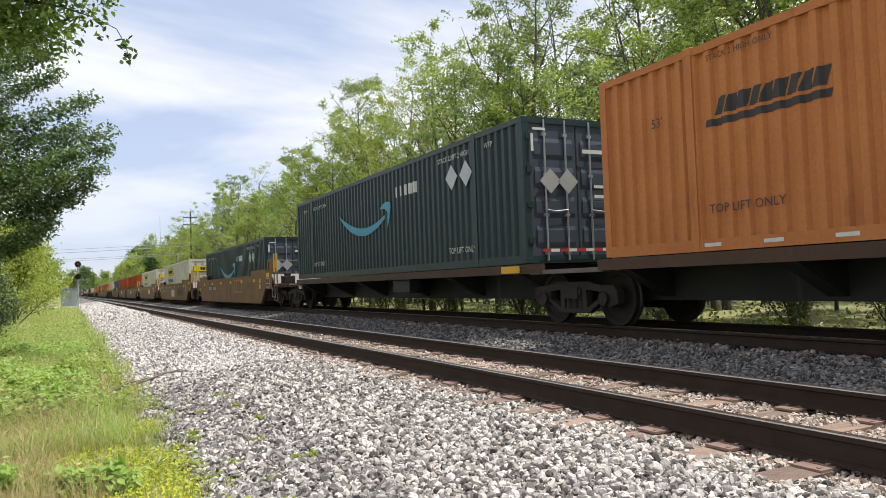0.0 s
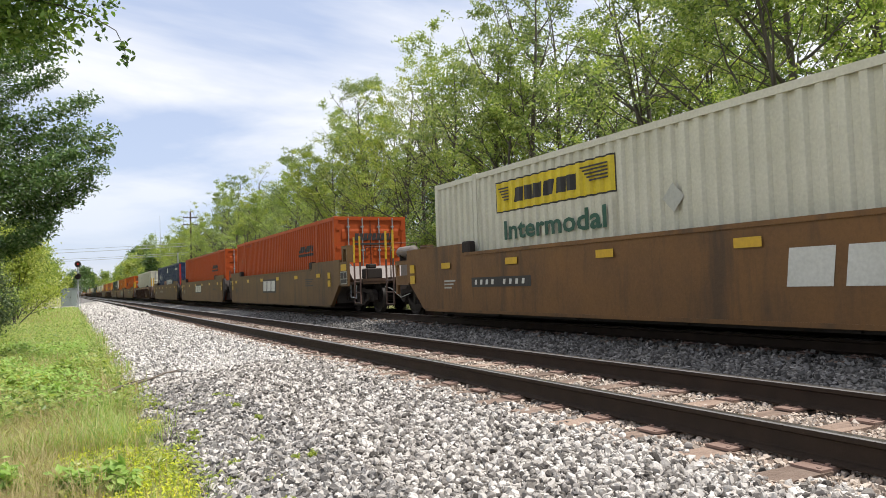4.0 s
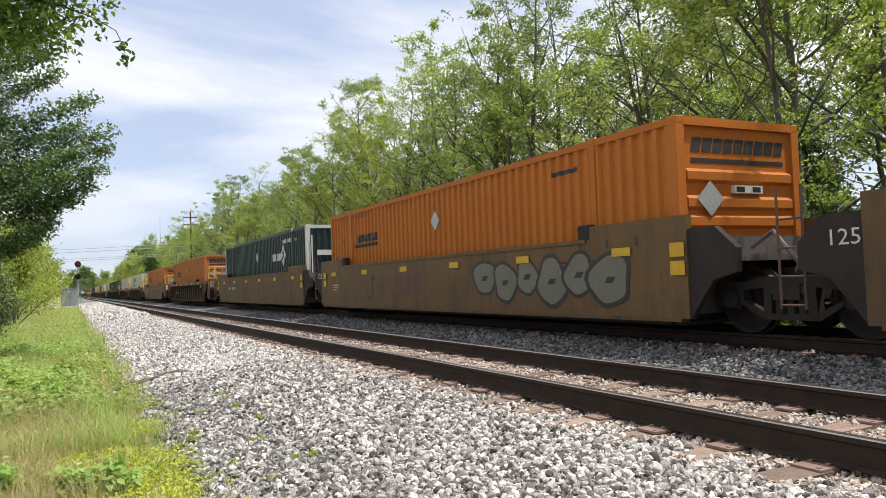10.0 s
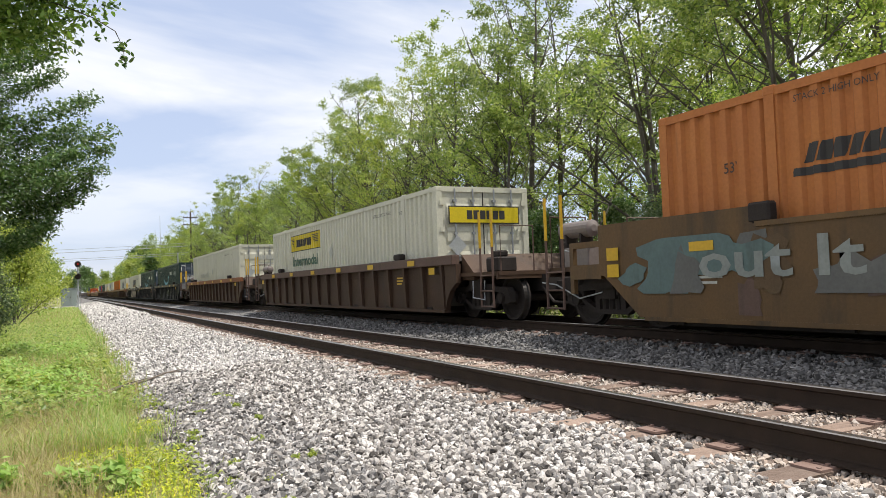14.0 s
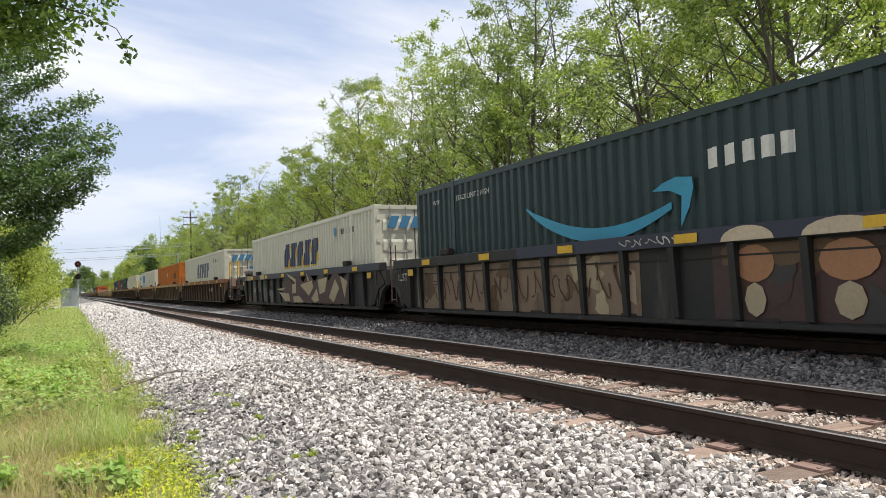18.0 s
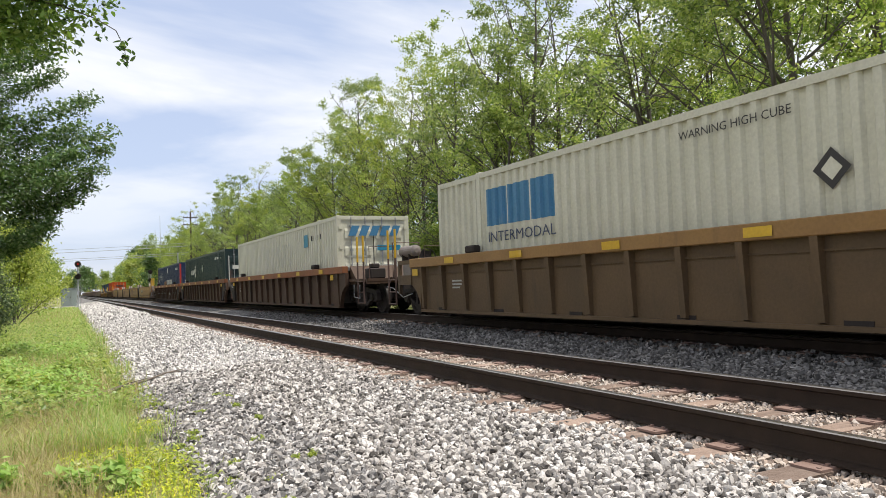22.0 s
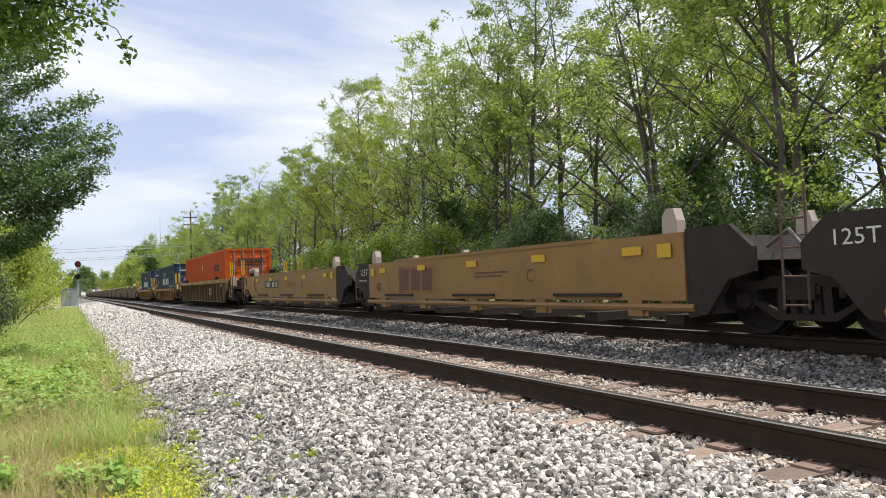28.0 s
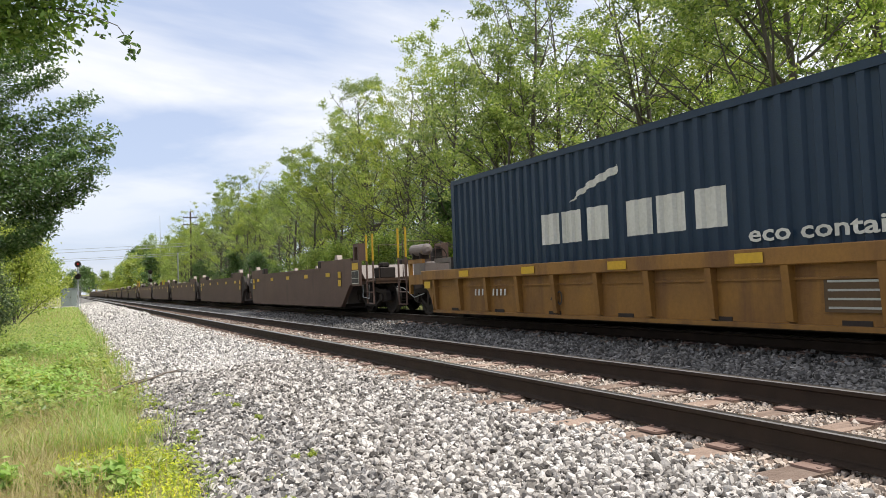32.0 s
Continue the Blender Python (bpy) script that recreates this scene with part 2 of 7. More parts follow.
M["leaf_dull"] = island("dull olive-green leaves", [(0.09, 0.15, 0.05), (0.19, 0.27, 0.085), (0.31, 0.39, 0.13), (0.47, 0.52, 0.25)], 0.34, 0.5, 0.35, spec=0.5)
M["leaf_pale"] = island("pale opening leaves", [(0.24, 0.30, 0.14), (0.36, 0.42, 0.20), (0.48, 0.53, 0.27), (0.58, 0.62, 0.36)], 0.4, 0.55, 0.35, spec=0.4)
M["leaf_dark"] = island("dark glossy leaves", [(0.045, 0.10, 0.028), (0.08, 0.16, 0.04), (0.13, 0.22, 0.06), (0.28, 0.35, 0.18)], 0.3, 0.35, 0.3, spec=0.5)
M["leaf_grey"] = island("grey-green shrub leaves", [(0.07, 0.11, 0.05), (0.12, 0.17, 0.08), (0.18, 0.23, 0.12), (0.34, 0.38, 0.25)], 0.6, 0.35, 0.5)
M["grass"] = island("grass blades", [(0.20, 0.34, 0.09), (0.30, 0.42, 0.12), (0.42, 0.49, 0.18), (0.62, 0.55, 0.34)], 0.6, 0.5)
M["straw"] = island("dry straw", [(0.42, 0.33, 0.18), (0.5, 0.41, 0.24), (0.36, 0.30, 0.15), (0.3, 0.32, 0.09)], 0.8, 0.35)
M["lime"] = island("lime-yellow young weed leaves", [(0.46, 0.52, 0.04), (0.58, 0.62, 0.06), (0.66, 0.64, 0.07)], 0.55, 0.45)
M["nettle"] = island("fresh green nettle leaves", [(0.22, 0.35, 0.08), (0.31, 0.46, 0.11), (0.42, 0.55, 0.17)], 0.5, 0.4)
M["cream_mark"] = surface("cream spray paint", (0.52, 0.43, 0.30), (0.44, 0.36, 0.25), 0.6, dirt=GRIME, dirt_amount=0.35, bump=0)
M["dull_pale"] = surface("weathered grey-green spray paint", (0.17, 0.17, 0.135), (0.13, 0.125, 0.095), 0.65, dirt=GRIME, dirt_amount=0.5, bump=0)
M["pale_teal"] = surface("pale blue-grey spray paint", (0.27, 0.29, 0.265), (0.20, 0.22, 0.205), 0.6, dirt=GRIME, dirt_amount=0.4, bump=0)
M["tan_sketch"] = surface("tan spray paint", (0.20, 0.14, 0.085), (0.15, 0.10, 0.065), 0.65, dirt=GRIME, dirt_amount=0.5, bump=0)
M["cream_dark"] = surface("dusty cream spray paint", (0.36, 0.29, 0.18), (0.28, 0.22, 0.14), 0.6, dirt=GRIME, dirt_amount=0.4, bump=0)
M["door_slate"] = surface("slate blue door paint", (0.055, 0.072, 0.098), (0.045, 0.06, 0.082), 0.35, dirt=(0.2, 0.2, 0.2), dirt_amount=0.3)
M["ghost_pale"] = surface("faded pale lettering", (0.50, 0.49, 0.40), (0.56, 0.54, 0.45), 0.6, dirt=(0.3, 0.27, 0.2), dirt_amount=0.3, bump=0)
M["maroon_dark"] = surface("dark maroon spray paint", (0.05, 0.019, 0.017), (0.035, 0.016, 0.015), 0.65, dirt=GRIME, dirt_amount=0.6, bump=0)
M["navy_dark"] = surface("dark navy sill paint", (0.014, 0.019, 0.042), (0.02, 0.024, 0.045), 0.6, dirt=GRIME, dirt_amount=0.4, bump=0)
M["flower"] = island("yellow petals", [(0.62, 0.52, 0.01), (0.7, 0.6, 0.02), (0.55, 0.55, 0.04)], 0.6, 0.3)
M["stone"] = island("crushed grey limestone", [(0.06, 0.053, 0.047), (0.21, 0.19, 0.172), (0.40, 0.37, 0.34), (0.66, 0.62, 0.575), (0.46, 0.425, 0.39), (0.12, 0.108, 0.096)], 0.9, 0, 0, 0.5)
# Far stones: brightness added to the colour to offset the dark gaps between them.
M["stone_far"] = island("limestone lightened for distance", [(0.22, 0.205, 0.19), (0.42, 0.395, 0.37), (0.60, 0.565, 0.53), (0.74, 0.70, 0.66), (0.52, 0.49, 0.455)], 0.9, 0, 0, 0.5)
M["stone_brown"] = island("rust-stained ballast", [(0.20, 0.155, 0.12), (0.40, 0.33, 0.27), (0.54, 0.46, 0.39), (0.38, 0.29, 0.23), (0.60, 0.55, 0.49)], 0.9, 0, 0, 0.5)
# The train's shade between the tracks is put into these dark stone tones.
M["stone_shade"] = island("grey ballast with shade in its tones", [(0.05, 0.047, 0.044), (0.095, 0.09, 0.085), (0.15, 0.142, 0.135), (0.27, 0.257, 0.245), (0.07, 0.066, 0.062)], 0.9, 0, 0, 0.5)
M["stone_dirty"] = island("dusty dark grey stones", [(0.08, 0.074, 0.07), (0.15, 0.14, 0.132), (0.24, 0.226, 0.213), (0.42, 0.40, 0.38), (0.12, 0.112, 0.105)], 0.9, 0, 0, 0.5)
# Dusty stones, their tones also darkened for the shade under the cars.
M["stone_dark"] = island("dusty ballast with some shade in its tones", [(0.06, 0.056, 0.052), (0.13, 0.12, 0.11), (0.22, 0.205, 0.19), (0.36, 0.34, 0.315), (0.10, 0.093, 0.086)], 0.9, 0, 0, 0.5)
M["lamp_red"] = bpy.data.materials.new("red signal lens")
M["lamp_red"].use_nodes = True
_p = M["lamp_red"].node_tree.nodes["Principled BSDF"]
_p.inputs["Base Color"].default_value = (0.4, 0.01, 0.01, 1)
_p.inputs["Emission Color"].default_value = (1, 0.03, 0.02, 1)
_p.inputs["Emission Strength"].default_value = 0.45


def ground_material(name, tones, scale, bump, cells=0.0):
    m = bpy.data.materials.new(name)
    m.use_nodes = True
    nt = m.node_tree
    p = nt.nodes["Principled BSDF"]
    vec = nt.nodes.new("ShaderNodeTexCoord").outputs["Object"]
    big = noise_of(nt, vec, scale, 5)
    mid = noise_of(nt, vec, scale * 9, 5)
    fine = noise_of(nt, vec, scale * 60, 4)
    col = mixed(nt, ramp(nt, big, 0.35, 0.65), tones[0], tones[1])
    col = mixed(nt, ramp(nt, mid, 0.4, 0.75), col, tones[2])
    col = mixed(nt, ramp(nt, fine, 0.3, 0.8), col, mixed(nt, 0.45, col, (0.02, 0.02, 0.01)))
    height = fine
    if cells:
        v = node(nt, "ShaderNodeTexVoronoi", Scale=cells)
        nt.links.new(vec, v.inputs["Vector"])
        tone = nt.nodes.new("ShaderNodeSeparateColor")
        nt.links.new(v.outputs["Color"], tone.inputs[0])
        col = mixed(nt, ramp(nt, tone.outputs[0], 0.0, 1.0), mixed(nt, 0.55, col, (0.03, 0.03, 0.03)), mixed(nt, 0.35, col, (0.8, 0.78, 0.75)))
        col = mixed(nt, ramp(nt, v.outputs["Distance"], 0.42, 0.85), col, (0.05, 0.047, 0.044))
        inv = nt.nodes.new("ShaderNodeMath")
        inv.operation = "SUBTRACT"
        inv.inputs[0].default_value = 1
        nt.links.new(v.outputs["Distance"], inv.inputs[1])
        height = inv.outputs[0]
    nt.links.new(col, p.inputs["Base Color"])
    p.inputs["Roughness"].default_value = 0.95
    p.inputs["Specular IOR Level"].default_value = 0.2
    b = node(nt, "ShaderNodeBump", Strength=bump, Distance=0.05)
    nt.links.new(height, b.inputs["Height"])
    nt.links.new(b.outputs[0], p.inputs["Normal"])
    return m


M["soil"] = ground_material("grass and soil", ((0.22, 0.26, 0.075), (0.30, 0.30, 0.12), (0.38, 0.32, 0.20)), 0.35, 0.6)
M["ballast"] = ground_material("light grey ballast", ((0.19, 0.18, 0.17), (0.24, 0.226, 0.213), (0.18, 0.162, 0.15)), 0.5, 1.0, 17.0)


# ---- mesh helpers ----
def as_mesh(name, bm, material):
    me = bpy.data.meshes.new(name)
    bm.to_mesh(me)
    bm.free()
    me.materials.append(material)
    return me


def part(name, bm, material, parent, label=""):
    """One mesh object under a thing or a part; takes a bmesh or a ready mesh."""
    me = bm if isinstance(bm, bpy.types.Mesh) else as_mesh(name, bm, material)
    ob = new(name, me)
    ob.parent = parent
    if label:
        tagged(ob, label)
    return ob


def thing(name, label, category, group="", kind="", at=None):
    ob = new(name)
    ob.empty_display_size = 0.3
    tagged(ob, label, category, group, kind)
    if at is not None:
        ob.matrix_basis = at
    return ob


def box(bm, x0, x1, y0, y1, z0, z1):
    v = [bm.verts.new((x, y, z)) for z in (z0, z1) for x, y in ((x0, y0), (x1, y0), (x1, y1), (x0, y1))]
    for f in ((3, 2, 1, 0), (4, 5, 6, 7), (0, 1, 5, 4), (1, 2, 6, 5), (2, 3, 7, 6), (3, 0, 4, 7)):
        bm.faces.new([v[k] for k in f])
    return bm


def boxes(*dims):
    bm = bmesh.new()
    for d in dims:
        box(bm, *d)
    return bm


def bevelled(bm, width=0.02, segments=2):
    bmesh.ops.bevel(bm, geom=bm.edges[:], offset=width, segments=segments, affect="EDGES", clamp_overlap=True)
    return bm


def prism(bm, pts, axis, a, b):
    """A polygon given in the other two axes' order, drawn out along axis from a to b."""
    def at(p, c):
        return {"x": (c, p[0], p[1]), "y": (p[0], c, p[1]), "z": (p[0], p[1], c)}[axis]
    lo = [bm.verts.new(at(p, a)) for p in pts]
    hi = [bm.verts.new(at(p, b)) for p in pts]
    bm.faces.new(lo)
    bm.faces.new(hi[::-1])
    n = len(pts)
    for k in range(n):
        bm.faces.new((lo[k], hi[k], hi[(k + 1) % n], lo[(k + 1) % n]))
    bmesh.ops.recalc_face_normals(bm, faces=bm.faces[:])
    return bm


def tube(bm, pts, radius, sides=6, closed=False):
    """A round bar along points; radius a number or a list."""
    pts = [Vector(p) for p in pts]
    rad = radius if isinstance(radius, (list, tuple)) else [radius] * len(pts)
    rings = []
    for k, p in enumerate(pts):
        d = (pts[min(k + 1, len(pts) - 1)] - pts[max(k - 1, 0)]).normalized()
        a = d.orthogonal().normalized()
        if abs(d.z) < 0.9:
            a = d.cross(Vector((0, 0, 1))).normalized()
        b = d.cross(a)
        rings.append([bm.verts.new(p + rad[k] * (math.cos(t) * a + math.sin(t) * b)) for t in [2 * math.pi * j / sides for j in range(sides)]])
    for r0, r1 in zip(rings, rings[1:]):
        for j in range(sides):
            bm.faces.new((r0[j], r0[(j + 1) % sides], r1[(j + 1) % sides], r1[j]))
    bm.faces.new(rings[0][::-1])
    bm.faces.new(rings[-1])
    return bm


def lathe(bm, profile, sides=24, axis="x", centre=(0, 0, 0)):
    """Turns (along, radius) pairs round an axis."""
    rings = []
    for a, r in profile:
        ring = []
        for k in range(sides):
            t = 2 * math.pi * k / sides
            c, s = r * math.cos(t), r * math.sin(t)
            q = {"x": (a, c, s), "y": (c, a, s), "z": (c, s, a)}[axis]
            ring.append(bm.verts.new(Vector(q) + Vector(centre)))
        rings.append(ring)
    for r0, r1 in zip(rings, rings[1:]):
        for k in range(sides):
            bm.faces.new((r0[k], r0[(k + 1) % sides], r1[(k + 1) % sides], r1[k]))
    bm.faces.new(rings[0][::-1])
    bm.faces.new(rings[-1])
    bmesh.ops.recalc_face_normals(bm, faces=bm.faces[:])
    return bm


def bulk(name, verts, faces, material, smooth=False):
    """A mesh from numpy arrays with faces all of one size."""
    me = bpy.data.meshes.new(name)
    n, k = faces.shape
    me.vertices.add(len(verts))
    me.vertices.foreach_set("co", np.ascontiguousarray(verts, dtype=np.float32).ravel())
    me.loops.add(n * k)
    me.loops.foreach_set("vertex_index", np.ascontiguousarray(faces, dtype=np.int32).ravel())
    me.polygons.add(n)
    me.polygons.foreach_set("loop_start", np.arange(0, n * k, k, dtype=np.int32))
    me.polygons.foreach_set("loop_total", np.full(n, k, dtype=np.int32))
    me.polygons.foreach_set("use_smooth", np.full(n, smooth))
    me.update(calc_edges=True)
    me.materials.append(material)
    return me


# ---- ground ----
RAIL_X = (4.105, 5.61)
TRACK_1, TRACK_2 = 4.857, 9.225
FAR_RISE = 0.12  # the far track lies a little higher than the near one


def ground_z(x, y):
    """Height of the soil, without the ballast on it."""
    z = -0.60
    if x < 0.5:
        z = -0.56 - 0.06 * min(4.0, 0.5 - x) * 0.5
    if x < -5:
        z += min(2.0, (-5 - x) * 0.05)
    if x > 13:
        z = -0.75 + min(3.0, (x - 13) * 0.03)
    return z + 0.05 * noise.noise((x * 0.4, y * 0.4, 0)) + 0.12 * noise.noise((x * 0.06, y * 0.06, 3))


def ballast_z(x, y):
    """Height of the ballast bed's surface."""
    n = 0.02 * noise.noise((x * 1.7, y * 1.7, 0)) + 0.03 * noise.noise((x * 0.5, y * 0.35, 5))
    edge = 0.95 + 0.22 * noise.noise((0, y * 0.35, 8)) + 0.2 * noise.noise((0, y * 1.3, 2))
    if x < edge:
        return -0.50 - (edge - x) * 0.45 + n
    if x < 3.3:
        return -0.50 + (x - edge) / (3.3 - edge) * 0.262 + n
    if x < 11.2:
        return -0.238 + 0.35 * n + FAR_RISE * min(1.0, max(0.0, (x - 6.6) / 1.3))
    return -0.238 + FAR_RISE - (x - 11.2) * 0.42 + n


def sheet(name, xs, ys, height, material):
    nx, ny = len(xs), len(ys)
    v = np.array([(x, y, height(x, y)) for y in ys for x in xs])
    i = np.arange(nx - 1)[None, :] + nx * np.arange(ny - 1)[:, None]
    f = np.stack([i, i + 1, i + nx + 1, i + nx], axis=-1).reshape(-1, 4)
    return new(name, bulk(name, v, f, material, True))


def spaced(marks):
    out = []
    for a, b, step in marks:
        out += list(np.arange(a, b, step))
    return out + [marks[-1][1]]


tagged(sheet("ground", spaced([(-3000, -200, 400), (-200, -20, 20), (-20, 20, 1.0), (20, 200, 20), (200, 3000, 400)]),
             spaced([(-3000, -100, 400), (-100, 0, 10), (0, 60, 1.2), (60, 200, 8), (200, 3000, 200)]), ground_z, M["soil"]),
       "grassy soil beside the railway embankment", "ground", kind="structure")
tagged(sheet("ballast_bed", spaced([(-0.2, 3.6, 0.16), (3.6, 12.6, 0.4)]),
             spaced([(-30, 2, 4), (2, 30, 0.2), (30, 80, 0.8), (80, 200, 5), (200, 900, 50)]), ballast_z, M["ballast"]),
       "light grey crushed stone ballast bed under two tracks", "ballast", kind="structure")


def stones(name, label, material, zone, count, size, height, seed, fade=0.0, seats=None, fine=False):
    """Crushed stones strewn over x0, x1, y0, y1; fade > 0 thins them with distance."""
    rng = np.random.default_rng(seed)
    x0, x1, y0, y1 = zone
    u = rng.random(count)
    y = y0 + (y1 - y0) * u ** (1 + fade)
    x = x0 + (x1 - x0) * rng.random(count)
    keep = np.ones(count, bool)
    z = np.array([height(a, b) for a, b in zip(x, y)])
    s = size[0] + (size[1] - size[0]) * rng.random(count) ** 1.6
    s = s * (1 + 0.25 * fade * (y - y0) / max(1, y1 - y0))
    if seats is not None:
        for x_, y_, half in seats:
            keep &= ~((abs(y - y_) < 0.135) & (x > x_ - half) & (x < x_ + half) & (rng.random(count) < 0.93))
        x, y, z, s = x[keep], y[keep], z[keep], s[keep]
        count = len(x)
    if fine:
        lump = np.array([(1, 1, 0), (-1, 1, 0), (-1, -1, 0), (1, -1, 0), (1, 0, 1), (0, 1, 1), (-1, 0, 1), (0, -1, 1), (1, 0, -1), (0, 1, -1), (-1, 0, -1), (0, -1, -1)], float) * 0.44
        f = np.array([(4, 5, 6), (4, 6, 7), (8, 10, 9), (8, 11, 10), (0, 4, 3), (0, 3, 8), (3, 4, 7), (3, 11, 8), (0, 9, 1), (0, 1, 5), (0, 5, 4), (0, 8, 9), (1, 6, 5), (1, 9, 10),
                      (1, 10, 2), (1, 2, 6), (2, 7, 6), (2, 10, 11), (2, 11, 3), (2, 3, 7)])
    elif y0 < 10:
        lump = np.array([(a, b, c) for c in (-1, 1) for a, b in ((-1, -1), (1, -1), (1, 1), (-1, 1))], float) * 0.42
        f = np.array([(3, 2, 1, 0), (4, 5, 6, 7), (0, 1, 5, 4), (1, 2, 6, 5), (2, 3, 7, 6), (3, 0, 4, 7)])
    else:
        lump = np.array([(1, 0, 0), (0, 1, 0), (-1, 0, 0), (0, -1, 0), (0, 0, 1), (0, 0, -1)], float) * 0.62
        f = np.array([(k, (k + 1) % 4, 4) for k in range(4)] + [((k + 1) % 4, k, 5) for k in range(4)])
    m = len(lump)
    v = lump[None] + (rng.random((count, m, 3)) - 0.5) * (0.3 if fine else 0.36)
    v *= (s[:, None] * np.stack([rng.uniform(0.8, 1.25, count), rng.uniform(0.7, 1.1, count), rng.uniform(0.5, 0.85, count)], 1))[:, None, :]
    q = rng.normal(size=(count, 4))
    q /= np.linalg.norm(q, axis=1, keepdims=True)
    w, a, b, c = q.T
    R = np.stack([1 - 2 * (b * b + c * c), 2 * (a * b - c * w), 2 * (a * c + b * w), 2 * (a * b + c * w), 1 - 2 * (a * a + c * c), 2 * (b * c - a * w),
                  2 * (a * c - b * w), 2 * (b * c + a * w), 1 - 2 * (a * a + b * b)], 1).reshape(-1, 3, 3)
    v = np.einsum("nij,nkj->nki", R, v)
    v += np.stack([x, y, z + s * rng.uniform(-0.2, 0.75, count)], 1)[:, None, :]
    faces = (f[None] + m * np.arange(count)[:, None, None]).reshape(-1, f.shape[1])
    return tagged(new(name, bulk(name, v.reshape(-1, 3), faces, material)), label, "ballast", kind="stuff")



def tie_rows(y0, y1, seed):
    """Place, wobble and turn of each tie of a track."""
    rng = random.Random(seed)
    rows, y = [], y0
    while y < y1:
        rows.append((rng.randrange(5), rng.uniform(-0.04, 0.04), y, rng.uniform(-0.008, 0.004), rng.uniform(-1.2, 1.2)))
        y += 0.68 + rng.uniform(-0.03, 0.03)
    return rows


SEATS = [(TRACK_1, row[2], 1.27) for row in tie_rows(1.76, 34, 3)]
stones("ballast_stones", "sharp light grey crushed limestone ballast", M["stone"], (0.8, 3.8, 2.4, 7), 27000, (0.027, 0.057), ballast_z, 1, 0.1, SEATS, True)
stones("ballast_stones", "light grey crushed limestone beside the track", M["stone"], (0.7, 3.75, 7, 13), 24000, (0.028, 0.057), ballast_z, 11, 0.2, SEATS)
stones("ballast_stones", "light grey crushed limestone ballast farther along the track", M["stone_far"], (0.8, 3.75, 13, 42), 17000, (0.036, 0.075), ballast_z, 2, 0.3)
stones("ballast_stones", "ballast far along the track in lightened tones", M["stone_far"], (0.9, 3.8, 42, 120), 9000, (0.10, 0.17), ballast_z, 6, 0.2)
stones("ballast_stones", "dusty darker stones beside the grass", M["stone_dirty"], (0.8, 1.95, 4.4, 12), 7000, (0.028, 0.058), lambda a, b: ballast_z(a, b) + 0.008, 14, 0.2)
stones("ballast_stones", "rust-stained ballast between the rails", M["stone_brown"], (3.45, 6.1, 2.2, 12), 26000, (0.020, 0.042), ballast_z, 3, 0.5, SEATS)
stones("ballast_stones", "rust-stained ballast between the rails farther on", M["stone_brown"], (3.45, 6.1, 12, 34), 9000, (0.03, 0.06), ballast_z, 13, 0.5, SEATS)
stones("ballast_stones", "grey ballast between the two tracks with shade in its colour", M["stone_shade"], (6.0, 8.3, 3.0, 34), 14000, (0.026, 0.06), ballast_z, 4, 0.4)
stones("ballast_stones", "dusty ballast darkened for the shade under the train", M["stone_dark"], (7.9, 12.4, 4.0, 40), 13000, (0.03, 0.075), ballast_z, 5, 0.4)

# ---- tracks ----
RAIL_PROFILE = [(-0.076, -0.186), (0.076, -0.186), (0.076, -0.176), (0.012, -0.160), (0.009, -0.145), (0.009, -0.055), (0.036, -0.040), (0.037, -0.008), (0.030, 0.0),
                (-0.030, 0.0), (-0.037, -0.008), (-0.036, -0.040), (-0.009, -0.055), (-0.009, -0.145), (-0.012, -0.160), (-0.076, -0.176)]


def tie_mesh(seed):
    rng = random.Random(seed)
    bm = boxes((-1.3, 1.3, -0.115, 0.115, -0.178, 0.0))
    bmesh.ops.subdivide_edges(bm, edges=[e for e in bm.edges if abs(e.verts[0].co.x - e.verts[1].co.x) > 1], cuts=5)
    for v in bm.verts:
        v.co += Vector((rng.uniform(-0.02, 0.02) if abs(v.co.x) > 1.2 else 0, rng.uniform(-0.007, 0.007), rng.uniform(-0.006, 0.003)))
    return as_mesh("tie", bm, M["tie"])


def plate_mesh():
    bm = boxes((-0.21, 0.21, -0.105, 0.105, -0.018, 0.0), (-0.10, -0.08, -0.105, 0.105, 0.0, 0.006), (0.08, 0.10, -0.105, 0.105, 0.0, 0.006))
    for x in (-0.17, -0.09, 0.09, 0.17):
        for y in (-0.06, 0.06):
            if (x, y) in ((-0.17, 0.06), (0.17, -0.06)):
                continue
            box(bm, x - 0.011, x + 0.011, y - 0.011, y + 0.011, -0.01, 0.018 if abs(x) < 0.1 else 0.006)
    return as_mesh("tie_plate", bm, M["plate"])


TIES = [tie_mesh(k) for k in range(5)]
PLATE = plate_mesh()


def track(name, x, y0, y1, label, seed, z=0.0):
    t = thing(name, label, "railway track", kind="structure", at=pose(x, 0, z))
    for k in (-1, 1):
        bm = bmesh.new()
        prism(bm, [(k * 0.7525 + a, b) for a, b in RAIL_PROFILE], "y", -60, 900)
        me = as_mesh("rail", bm, M["rail_side"])
        me.materials.append(M["rail_top"])
        for p in me.polygons:
            if p.normal.z > 0.6 and p.center.z > -0.02:
                p.material_index = 1
        part("rail", me, None, t, "rusted steel rail with a polished running surface")
    for kind, dx, y, dz, turn in tie_rows(y0, y1, seed):
        o = part("tie", TIES[kind], None, t)
        o.matrix_basis = pose(dx, y, -0.206 + dz, 0, 0, turn)
        if y < 40:
            for k in (-1, 1):
                p = part("tie_plate", PLATE, None, t)
                p.matrix_basis = pose(k * 0.7525, y, -0.190)


track("railway_track_near", TRACK_1, 1.76, 95, "rusty rails on weathered wooden ties in pale ballast", 3)
